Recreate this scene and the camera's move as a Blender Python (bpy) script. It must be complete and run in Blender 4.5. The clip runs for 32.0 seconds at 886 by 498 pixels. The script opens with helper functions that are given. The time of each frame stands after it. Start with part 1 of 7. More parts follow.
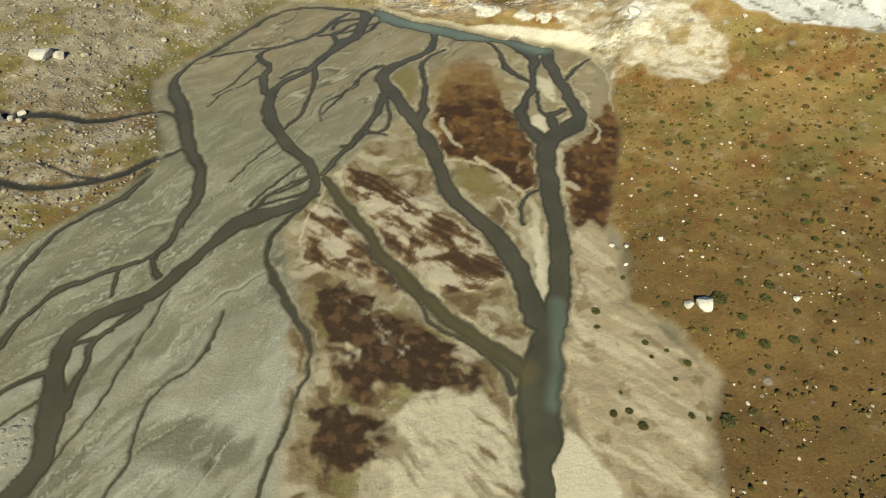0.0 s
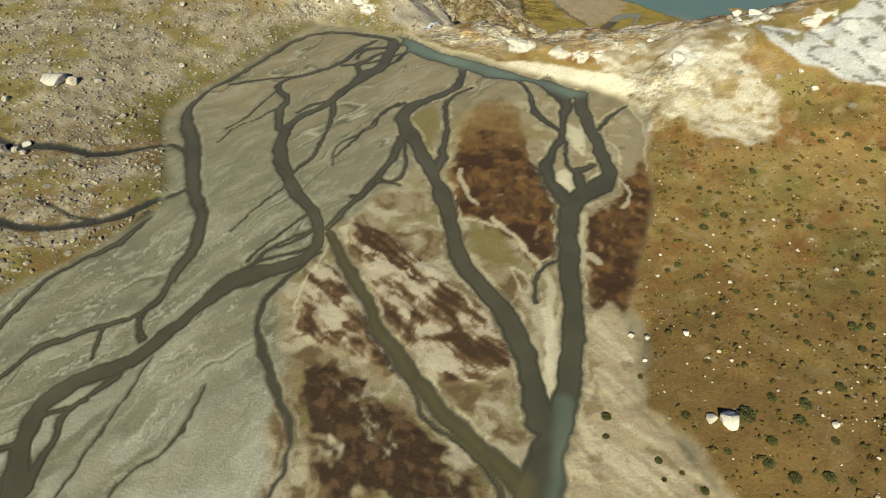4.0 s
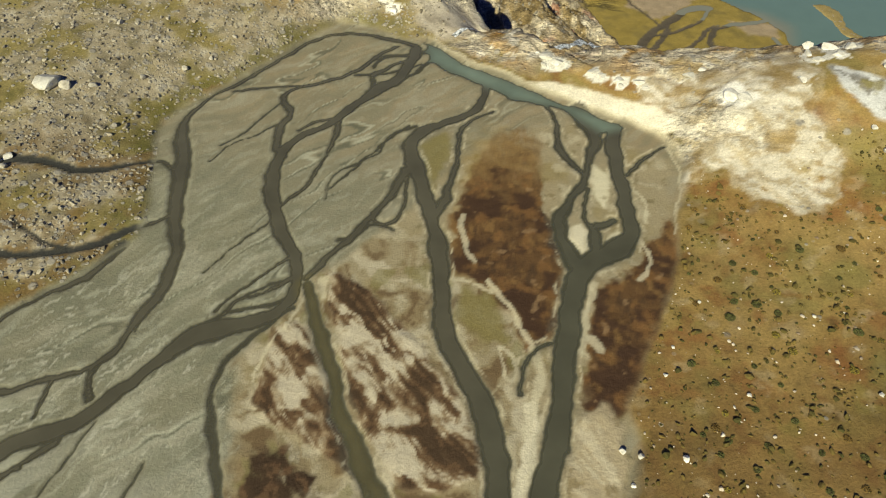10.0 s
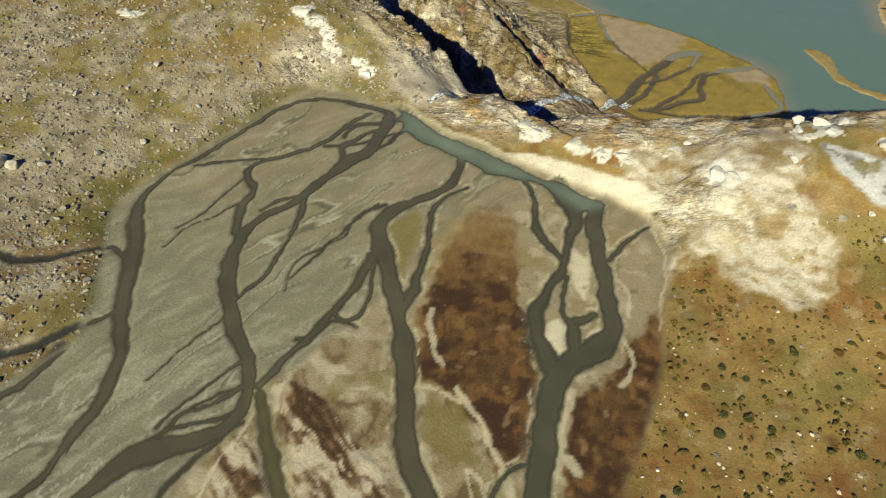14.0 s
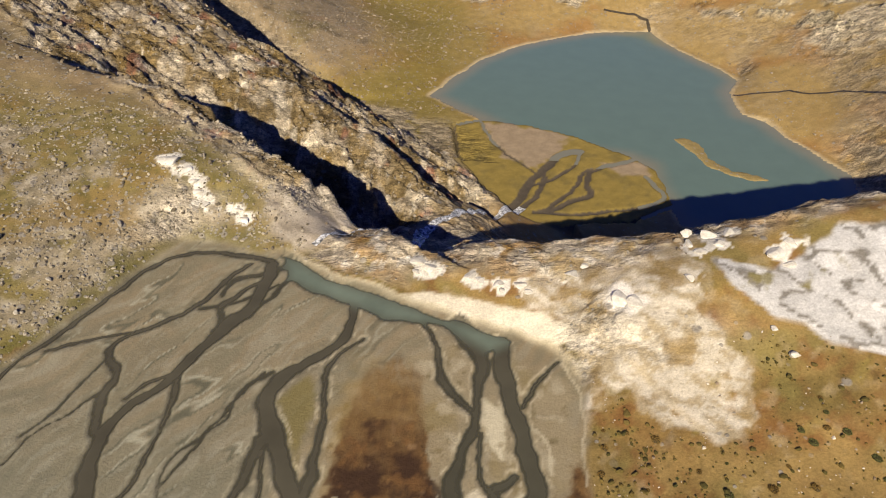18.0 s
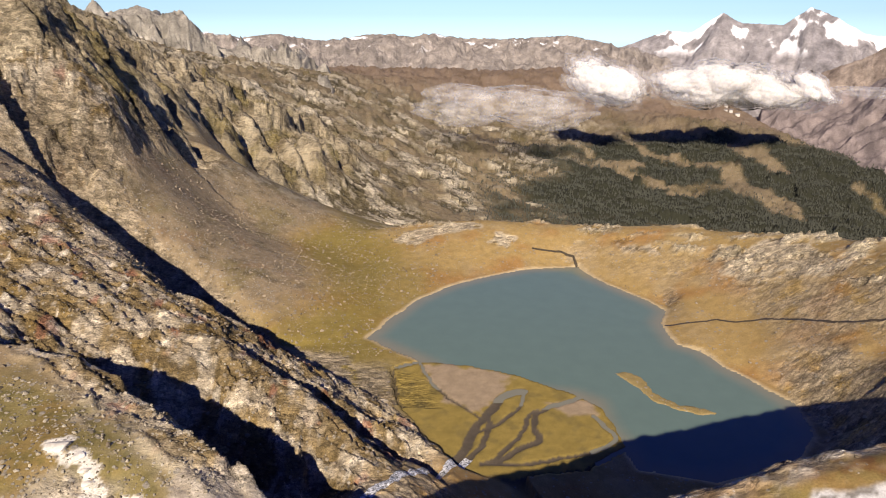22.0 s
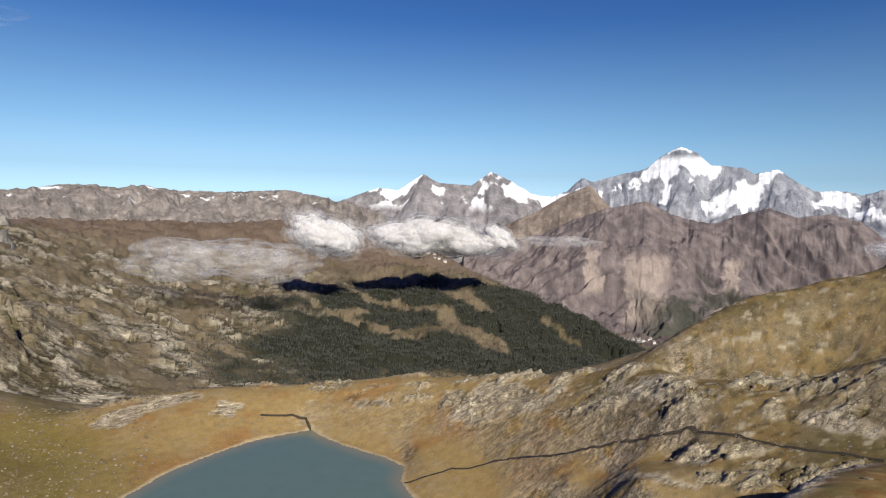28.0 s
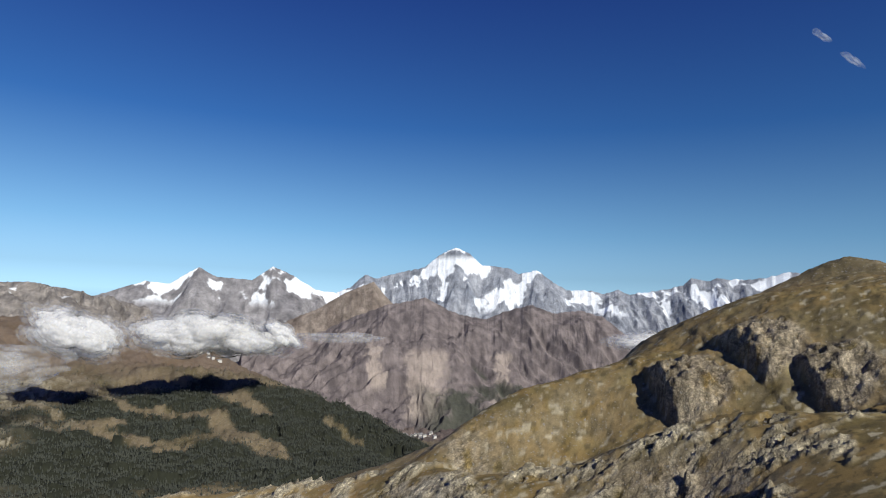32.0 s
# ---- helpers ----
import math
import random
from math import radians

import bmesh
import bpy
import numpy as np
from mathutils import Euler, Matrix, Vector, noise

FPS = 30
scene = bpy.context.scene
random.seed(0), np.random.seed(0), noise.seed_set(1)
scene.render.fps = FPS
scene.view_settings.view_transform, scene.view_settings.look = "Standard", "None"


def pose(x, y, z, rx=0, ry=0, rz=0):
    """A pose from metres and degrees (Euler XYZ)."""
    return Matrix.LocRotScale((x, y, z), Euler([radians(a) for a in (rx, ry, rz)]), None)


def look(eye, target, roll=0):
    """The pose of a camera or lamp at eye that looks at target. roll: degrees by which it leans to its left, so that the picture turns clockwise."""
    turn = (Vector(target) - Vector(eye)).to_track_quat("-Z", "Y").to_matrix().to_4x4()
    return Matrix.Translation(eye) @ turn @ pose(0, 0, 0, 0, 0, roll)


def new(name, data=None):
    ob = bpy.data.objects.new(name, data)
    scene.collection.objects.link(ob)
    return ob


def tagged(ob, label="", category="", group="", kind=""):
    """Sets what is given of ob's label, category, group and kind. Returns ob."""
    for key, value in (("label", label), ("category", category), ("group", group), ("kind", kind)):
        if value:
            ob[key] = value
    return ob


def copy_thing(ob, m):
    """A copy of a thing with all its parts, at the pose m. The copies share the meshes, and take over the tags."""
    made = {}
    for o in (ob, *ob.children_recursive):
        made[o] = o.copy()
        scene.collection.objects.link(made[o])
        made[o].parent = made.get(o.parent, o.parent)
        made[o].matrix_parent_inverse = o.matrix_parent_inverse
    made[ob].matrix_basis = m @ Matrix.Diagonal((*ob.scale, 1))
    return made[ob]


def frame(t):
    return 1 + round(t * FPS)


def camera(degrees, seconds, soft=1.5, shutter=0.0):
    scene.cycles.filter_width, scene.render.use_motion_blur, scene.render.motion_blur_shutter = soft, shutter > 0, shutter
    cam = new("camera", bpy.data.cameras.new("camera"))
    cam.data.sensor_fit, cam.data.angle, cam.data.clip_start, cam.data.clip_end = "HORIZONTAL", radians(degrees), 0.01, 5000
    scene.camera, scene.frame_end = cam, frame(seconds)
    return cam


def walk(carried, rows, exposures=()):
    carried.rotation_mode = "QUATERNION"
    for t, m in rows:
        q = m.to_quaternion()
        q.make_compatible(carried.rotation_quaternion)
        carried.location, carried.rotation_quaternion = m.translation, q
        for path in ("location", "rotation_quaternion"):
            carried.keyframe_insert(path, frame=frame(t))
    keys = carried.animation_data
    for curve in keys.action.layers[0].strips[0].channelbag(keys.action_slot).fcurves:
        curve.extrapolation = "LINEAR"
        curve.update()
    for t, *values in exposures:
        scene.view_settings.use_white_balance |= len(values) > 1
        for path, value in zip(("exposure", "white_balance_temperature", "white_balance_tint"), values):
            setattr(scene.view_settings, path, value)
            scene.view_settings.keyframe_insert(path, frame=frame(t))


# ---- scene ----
cam = camera(69.88, 32.0, soft=1.1)
PATH = [
    (0, (-0.00, 0.00, 106.46), (-2.32, 71.98, 37.08), 0.05),
    (0.5, (0.62, 2.75, 107.36), (-4.66, 74.42, 37.82), -0.04),
    (1, (1.16, 5.56, 108.11), (-6.87, 76.88, 38.48), -0.08),
    (1.5, (1.72, 8.28, 108.75), (-6.65, 79.48, 39.03), 0.06),
    (2, (2.20, 11.02, 109.36), (-5.86, 82.19, 39.57), 0.19),
    (2.5, (2.82, 13.89, 109.96), (-5.02, 84.92, 40.01), 0.33),
    (3, (3.66, 16.58, 110.53), (-4.13, 87.59, 40.56), 0.38),
    (3.5, (4.56, 19.33, 111.21), (-3.28, 90.23, 41.13), 0.42),
    (5.5, (8.50, 30.03, 113.09), (0.52, 100.77, 42.85), 0.38),
    (6, (9.40, 32.69, 113.54), (1.55, 102.93, 42.80), 0.44),
    (6.5, (10.29, 35.24, 114.02), (2.71, 103.91, 41.73), 0.51),
    (7, (11.40, 37.98, 114.50), (3.93, 104.83, 40.50), 0.43),
    (7.5, (12.30, 40.60, 114.94), (4.88, 107.00, 40.53), 0.50),
    (8, (13.10, 43.14, 115.18), (5.30, 109.50, 40.77), 0.56),
    (8.5, (13.90, 45.69, 115.49), (3.32, 111.69, 41.11), 0.38),
    (9, (14.57, 48.28, 115.83), (0.85, 113.64, 41.41), 0.26),
    (9.5, (15.19, 51.04, 116.28), (0.08, 116.02, 41.79), 0.11),
    (10, (15.90, 54.07, 116.82), (0.48, 118.80, 42.18), -0.11),
    (10.5, (16.46, 57.04, 117.31), (1.06, 121.61, 42.52), -0.19),
    (11, (16.83, 59.92, 117.69), (1.45, 124.43, 42.84), -0.28),
    (11.5, (17.24, 62.59, 118.03), (1.82, 127.08, 43.18), -0.34),
    (12, (17.48, 65.27, 118.51), (2.05, 129.73, 43.63), -0.34),
    (12.5, (17.83, 68.09, 119.13), (2.35, 132.40, 44.13), -0.36),
    (13, (18.02, 70.80, 119.59), (2.41, 135.66, 45.10), -0.35),
    (13.5, (18.13, 73.48, 120.00), (2.31, 139.33, 46.42), -0.32),
    (15.5, (19.30, 84.39, 121.38), (6.61, 156.79, 53.58), -0.31),
    (16, (19.62, 87.18, 121.61), (8.70, 161.08, 55.13), -0.24),
    (16.5, (19.82, 89.95, 121.88), (10.44, 165.02, 56.48), -0.24),
    (17, (19.82, 92.52, 122.20), (12.23, 168.82, 58.00), -0.14),
    (17.5, (20.07, 95.19, 122.69), (14.36, 172.33, 59.31), -0.12),
    (18, (20.43, 97.82, 123.15), (16.65, 176.12, 61.07), 0.02),
    (18.5, (20.76, 100.27, 123.63), (18.81, 181.08, 64.74), 0.05),
    (19, (21.05, 102.70, 124.19), (21.05, 186.03, 68.92), 0.12),
    (19.5, (21.46, 105.10, 124.71), (23.49, 190.79, 73.20), 0.16),
    (20, (21.80, 107.36, 125.18), (25.70, 195.17, 77.50), 0.22),
    (20.5, (22.09, 109.71, 125.67), (26.82, 199.39, 81.68), 0.29),
    (21, (22.39, 112.15, 126.02), (27.11, 203.39, 85.35), 0.26),
    (21.5, (22.78, 114.46, 126.51), (27.49, 207.21, 89.41), 0.21),
    (22, (23.08, 116.10, 126.90), (27.89, 210.91, 95.47), 0.20),
    (22.5, (23.19, 117.62, 127.26), (28.07, 214.31, 102.21), 0.20),
    (23, (23.42, 119.27, 127.68), (29.19, 217.26, 108.57), 0.18),
    (23.5, (23.80, 120.97, 128.09), (31.91, 219.46, 112.84), 0.29),
    (24, (24.25, 122.48, 128.76), (35.75, 220.72, 114.00), 0.39),
    (24.5, (24.63, 123.68, 129.59), (40.03, 221.39, 114.87), 0.55),
    (25, (24.93, 124.75, 130.41), (44.46, 221.70, 115.64), 0.68),
    (25.5, (25.19, 125.78, 131.24), (49.22, 221.72, 116.47), 0.87),
    (27.5, (26.56, 130.52, 132.70), (68.10, 220.96, 122.83), 1.25),
    (28, (27.51, 131.63, 132.86), (73.23, 220.18, 124.57), 1.29),
    (28.5, (28.33, 132.57, 133.07), (78.03, 219.08, 126.35), 1.36),
    (29, (28.87, 133.42, 133.32), (82.40, 217.73, 128.21), 1.47),
    (29.5, (29.38, 134.05, 133.67), (86.51, 216.05, 130.20), 1.51),
    (30, (29.98, 134.63, 133.98), (90.83, 213.97, 132.59), 1.57),
    (30.5, (30.70, 135.28, 134.14), (95.00, 211.87, 135.10), 1.62),
    (31, (31.32, 135.91, 134.24), (98.78, 209.66, 137.73), 1.72),
    (31.5, (31.88, 136.51, 134.28), (102.05, 207.54, 139.91), 1.82),
    (32, (32.50, 137.00, 134.27), (104.65, 205.82, 141.93), 1.83),
]
EXPOSURES = [(0, 0.4, 7900, -8), (13.5, 0.4, 7900, -8), (16, 0.30, 7900, 4), (18, 0.36, 7800, 10), (20, 0.42, 7700, 17), (22.5, 0.5, 7500, 15), (24, 0.4, 7400, 14), (25.5, 0.3, 7200, 12), (28, 0.09, 6750, 9), (30, -0.03, 6450, 6), (32, -0.03, 6300, 5)]
walk(cam, [(t, look(eye, target, roll)) for t, eye, target, roll in PATH], EXPOSURES)

# ---- light ----
SUN_EL, SUN_AZ = radians(33.5), radians(187)
world = bpy.data.worlds.new("sky")
scene.world = world
world.use_nodes = True
wn = world.node_tree
sky = wn.nodes.new("ShaderNodeTexSky")
sky.sky_type, sky.sun_disc = "NISHITA", False
sky.sun_elevation, sky.sun_rotation = SUN_EL, SUN_AZ
sky.altitude, sky.air_density, sky.dust_density, sky.ozone_density = 2500, 1.0, 0.1, 2.0
deep = wn.nodes.new("ShaderNodeHueSaturation")
deep.inputs["Saturation"].default_value = 1.15
clear = wn.nodes.new("ShaderNodeGamma")
clear.inputs["Gamma"].default_value = 1.12
wn.links.new(sky.outputs[0], deep.inputs["Color"])
wn.links.new(deep.outputs[0], clear.inputs["Color"])
# mountain air: pale blue at the horizon, deep blue overhead
way = wn.nodes.new("ShaderNodeSeparateXYZ")
wn.links.new(wn.nodes.new("ShaderNodeTexCoord").outputs["Generated"], way.inputs[0])
hue = wn.nodes.new("ShaderNodeValToRGB")
hue.color_ramp.elements[0].position, hue.color_ramp.elements[0].color = 0.0, (0.50, 0.78, 1, 1)
hue.color_ramp.elements[1].position, hue.color_ramp.elements[1].color = 0.6, (0.055, 0.13, 1, 1)
for place, shade in ((0.10, (0.29, 0.60, 1, 1)), (0.26, (0.10, 0.34, 1, 1))):
    hue.color_ramp.elements.new(place).color = shade
wn.links.new(way.outputs["Z"], hue.inputs[0])
thin = wn.nodes.new("ShaderNodeMix")
thin.data_type, thin.blend_type = "RGBA", "COLOR"
thin.inputs[0].default_value = 1.0
wn.links.new(clear.outputs[0], thin.inputs[6])
wn.links.new(hue.outputs[0], thin.inputs[7])
wn.links.new(thin.outputs[2], wn.nodes["Background"].inputs[0])
wn.nodes["Background"].inputs[1].default_value = 0.068
sun = new("sun", bpy.data.lights.new("sun", "SUN"))
sun.data.energy, sun.data.angle, sun.data.color = 5.0, radians(0.53), (1.0, 0.94, 0.84)
sun.matrix_world = look((math.sin(SUN_AZ) * 60, math.cos(SUN_AZ) * 60, 60 * math.tan(SUN_EL) + 200), (0, 0, 200))


# ---- noise and shapes on the plan ----
RNG = np.random.default_rng(7)
TILE, FINE = 128, 12
turns = RNG.random((TILE, TILE)) * 2 * np.pi
cell = np.arange(TILE * FINE) / FINE
cx, cy = np.meshgrid(cell, cell)
ci, cj = cx.astype(int), cy.astype(int)
cu, cv = cx - ci, cy - cj


def corner(i, j):
    a = turns[(cj + j) % TILE, (ci + i) % TILE]
    return np.cos(a) * (cu - i) + np.sin(a) * (cv - j)


su, sv = cu ** 3 * (cu * (cu * 6 - 15) + 10), cv ** 3 * (cv * (cv * 6 - 15) + 10)
low, high = (corner(0, 0) * (1 - su) + corner(1, 0) * su, corner(0, 1) * (1 - su) + corner(1, 1) * su)
NOISE = ((low * (1 - sv) + high * sv) * 1.5).astype(np.float32).ravel()
SIDE = TILE * FINE


def perlin(x, y, seed=0):
    u = ((x + 17.31 * seed) * FINE).astype(np.float32) % SIDE
    v = ((y + 41.77 * seed) * FINE).astype(np.float32) % SIDE
    i, j = u.astype(np.int32), v.astype(np.int32)
    a, b = u - i, v - j
    i, j = i % SIDE, j % SIDE
    k, row, below = (i + 1) % SIDE, j * SIDE, ((j + 1) % SIDE) * SIDE
    top = NOISE[row + i] * (1 - a) + NOISE[row + k] * a
    return top + (NOISE[below + i] * (1 - a) + NOISE[below + k] * a - top) * b


def fbm(x, y, size, octaves=4, seed=0, gain=0.5):
    out, amp, total = 0.0, 1.0, 0.0
    for k in range(octaves):
        out = out + amp * perlin(x / size + 11.3 * k, y / size - 7.7 * k, seed + k)
        total += amp
        amp, size = amp * gain, size * 0.49
    return out / total


def ridged(x, y, size, octaves=4, seed=0, gain=0.55):
    out, amp, total = 0.0, 1.0, 0.0
    for k in range(octaves):
        out = out + amp * (1 - 2 * np.abs(perlin(x / size + 3.1 * k, y / size + 5.9 * k, seed + k)))
        total += amp
        amp, size = amp * gain, size * 0.48
    return out / total


def step(a, b, x):
    t = np.clip((x - a) / (b - a), 0, 1)
    return t * t * (3 - 2 * t)


def mix(a, b, w):
    return a + (b - a) * w


def near_line(x, y, pts, reach):
    """Distance to a polyline and the third value along it, within reach; far away the distance is large."""
    dist, value = np.full(x.shape, 1e6), np.zeros(x.shape)
    lo, hi = pts[:, :2].min(0) - reach, pts[:, :2].max(0) + reach
    some = np.flatnonzero((x > lo[0]) & (x < hi[0]) & (y > lo[1]) & (y < hi[1]))
    if not len(some):
        return dist, value
    px, py = x[some], y[some]
    best, val = np.full(px.shape, 1e6), np.zeros(px.shape)
    for a, b in zip(pts[:-1], pts[1:]):
        d = b[:2] - a[:2]
        t = np.clip(((px - a[0]) * d[0] + (py - a[1]) * d[1]) / max(d @ d, 1e-6), 0, 1)
        r = np.hypot(px - a[0] - t * d[0], py - a[1] - t * d[1])
        closer = r < best
        best = np.where(closer, r, best)
        if pts.shape[1] > 2:
            val = np.where(closer, a[2] + t * (b[2] - a[2]), val)
    dist[some], value[some] = best, val
    return dist, value


def inside(x, y, poly, reach=40.0):
    """Signed distance to a closed outline: positive inside."""
    dist = near_line(x, y, np.vstack([poly, poly[:1]]), reach)[0]
    within = np.zeros(x.shape, bool)
    lo, hi = poly.min(0), poly.max(0)
    some = np.flatnonzero((x > lo[0]) & (x < hi[0]) & (y > lo[1]) & (y < hi[1]))
    px, py, odd = x[some], y[some], np.zeros(len(some), bool)
    for a, b in zip(poly, np.roll(poly, -1, 0)):
        if a[1] != b[1]:
            odd ^= ((a[1] > py) != (b[1] > py)) & (px < a[0] + (py - a[1]) * (b[0] - a[0]) / (b[1] - a[1]))
    within[some] = odd
    return np.where(within, dist, -dist)


def blob(x, y, poly, edge, rough=0.0, size=6.0, seed=0):
    """A 0 to 1 mask of an outline with a frayed edge."""
    d = inside(x, y, poly)
    if rough:
        some = np.flatnonzero(np.abs(d) < edge + rough)
        d[some] += rough * fbm(x[some], y[some], size, 3, seed)
    return step(-edge, edge, d)



CELLS = RNG.random((5, TILE, TILE))


def facets(x, y, size, seed=0):
    """Broken rock: flat tilted facets in random cells; gives height, a random value per cell and the distance to the joint."""
    u, v = x / size + 7.9 * seed, y / size - 5.3 * seed
    i, j = np.floor(u).astype(np.int64), np.floor(v).astype(np.int64)
    first, second = np.full(x.shape, 9.0), np.full(x.shape, 9.0)
    high, value = np.zeros(x.shape), np.zeros(x.shape)
    for a in (-1, 0, 1):
        for b in (-1, 0, 1):
            m, n = (j + b) % TILE, (i + a) % TILE
            du, dv = u - (i + a + CELLS[0, m, n]), v - (j + b + CELLS[1, m, n])
            d = du * du + dv * dv
            near = d < first
            second = np.where(near, first, np.minimum(second, d))
            first = np.where(near, d, first)
            w = CELLS[2, m, n]
            h = 2 * w - 1 + 1.8 * ((CELLS[3, m, n] - 0.5) * du + (CELLS[4, m, n] - 0.5) * dv)
            high, value = np.where(near, h, high), np.where(near, w, value)
    return high, value, np.sqrt(second) - np.sqrt(first)

# ---- plan of the water and the ground ----
CHANNELS = []


def rounded(pts):
    """The line with its corners cut twice."""
    for _ in range(2):
        cut = np.stack([0.75 * pts[:-1] + 0.25 * pts[1:], 0.25 * pts[:-1] + 0.75 * pts[1:]], 1).reshape(-1, pts.shape[1])
        pts = np.vstack([pts[:1], cut[1:-1], pts[-1:]])
    return pts


def channel(depth, *pts):
    CHANNELS.append((depth, rounded(np.array(pts, float))))


# braided channels of the upper delta: x, y, width
channel(0.5, (26, -48, 16), (22, -10, 15), (20, 20, 15), (18.5, 38, 14), (17.3, 50, 13), (16.7, 61.6, 12.4), (16.3, 71.2, 11.2), (18.6, 81.2, 9.3), (22.3, 92.5, 6.8), (24.1, 105.0, 5.8), (25.2, 115.5, 6.1), (24.4, 126.8, 6.4), (24.2, 139.7, 6.4), (24.7, 151.6, 7.7), (27.4, 159.6, 10.0), (33.3, 164.4, 7.7), (37.0, 170.4, 6.1), (35.9, 177.7, 6.3), (33.9, 185.2, 4.8), (32.7, 193.3, 5.0), (30.5, 203.6, 6.0), (30.2, 215.0, 4.6))
channel(0.3, (24.9, 156.7, 8.2), (20.4, 164.2, 5.1), (18.0, 172.5, 4.9), (20.7, 180.5, 3.6), (24.1, 188.9, 3.4), (23.9, 199.2, 3.1), (26.0, 206.8, 6.0), (21.5, 215.9, 7.3), (18.6, 220.8, 6.3))
channel(0.3, (23.6, 190.6, 2.6), (19.2, 195.2, 3.1), (14.7, 201.7, 3.5), (14.1, 206.1, 2.4), (12.7, 212.9, 2.0), (9.3, 220.5, 1.7))
channel(0.3, (24.7, 185.7, 1.5), (24.6, 173.3, 1.6), (27.9, 170.2, 3.8), (28.7, 162.5, 4.4))
channel(0.3, (28.1, 172.3, 3.2), (32.4, 174.9, 2.5))
channel(0.3, (35.4, 193.7, 1.9), (38.8, 202.8, 1.6), (44.9, 208.3, 1.2))
channel(0.45, (17.0, 89.0, 6.6), (15.9, 99.2, 6.3), (13.4, 108.8, 6.8), (7.9, 118.1, 6.5), (2.9, 124.3, 6.3), (-1.8, 130.0, 6.5), (-4.2, 138.6, 5.4), (-7.0, 147.8, 5.6), (-10.3, 157.8, 5.6), (-14.8, 168.6, 5.8), (-20.3, 178.7, 6.1), (-24.9, 186.4, 7.1), (-26.7, 195.0, 6.9), (-24.2, 201.5, 5.1), (-18.8, 205.2, 3.6), (-12.6, 210.6, 3.7), (-10.2, 218.2, 4.2), (-10.9, 226.6, 3.0))
channel(0.3, (-12.8, 165.9, 4.1), (-11.6, 175.1, 3.2), (-12.0, 184.6, 2.6), (-12.5, 194.9, 2.3), (-15.0, 201.9, 2.0), (-11.4, 208.0, 1.6), (-5.9, 213.8, 1.0))
channel(0.3, (16.4, 120.0, 1.2), (16.1, 127.9, 1.3), (17.5, 131.8, 1.5), (21.4, 133.8, 1.2))
channel(0.3, (-24.8, 181.4, 4.0), (-26.1, 170.3, 3.1), (-28.9, 161.2, 2.7), (-31.7, 153.9, 2.3), (-35.0, 145.8, 2.2), (-37.2, 139.3, 3.1))
channel(0.3, (-23.8, 178.3, 1.4), (-21.0, 164.4, 1.4), (-25.2, 158.8, 1.5), (-29.3, 163.4, 1.0))
channel(0.22, (-36.2, 137.1, 3.1), (-32.6, 130.7, 4.4), (-27.4, 122.8, 4.5), (-22.5, 115.4, 4.4), (-18.6, 108.5, 4.2), (-14.5, 102.9, 4.4), (-8.5, 96.3, 5.0), (-2.3, 89.6, 4.8), (3.9, 83.4, 5.4), (9.7, 79.5, 5.8), (13.6, 75.6, 5.7))
channel(0.2, (-12.3, 101.5, 1.1), (-8.0, 91.8, 1.2), (-4.4, 86.5, 1.4), (4.1, 81.4, 1.6), (8.7, 76.9, 1.8), (11.6, 70.7, 1.8))
channel(0.45, (-38.0, 242.8, 5.1), (-38.6, 224.2, 5.6), (-43.6, 217.5, 7.2), (-48.7, 207.5, 4.9), (-50.9, 199.4, 4.0), (-55.3, 193.3, 2.7), (-60.4, 187.4, 3.9), (-62.2, 180.3, 5.7), (-58.7, 166.4, 5.0), (-53.2, 156.9, 4.8), (-47.1, 149.5, 5.2), (-41.4, 142.5, 4.4), (-38.5, 135.6, 3.7), (-39.6, 128.7, 3.8), (-45.7, 123.7, 4.4), (-52.1, 120.9, 7.3), (-56.2, 117.7, 7.3), (-59.6, 111.0, 4.9), (-63.2, 104.1, 4.8), (-66.6, 95.9, 5.5), (-73.2, 90.3, 6.3), (-79.0, 86.5, 6.9), (-82.0, 80.2, 4.1), (-81.2, 73.4, 5.4), (-77.1, 66.2, 6.5), (-75.5, 60.5, 6.4), (-74.0, 55.1, 6.3), (-73.2, 51.1, 6.2), (-90, 28, 8), (-104, -48, 9))
channel(0.3, (-37.5, 237.1, 2.7), (-43.1, 231.7, 2.2), (-48.1, 224.3, 4.4))
channel(0.3, (-63.6, 181.8, 4.2), (-67.4, 191.9, 3.6), (-64.9, 198.9, 3.0), (-72.1, 204.7, 3.1), (-70.8, 210.9, 2.3), (-62.9, 216.1, 2.2), (-52.6, 226.0, 2.2), (-50.4, 236.5, 2.7), (-44.9, 242.0, 2.3))
channel(0.3, (-50.1, 197.7, 2.4), (-49.1, 187.0, 1.9), (-48.6, 177.0, 1.5), (-49.4, 169.0, 1.4), (-53.3, 160.5, 1.4))
channel(0.3, (-60.4, 190.9, 1.6), (-58.1, 196.7, 1.6), (-51.9, 199.3, 1.6))
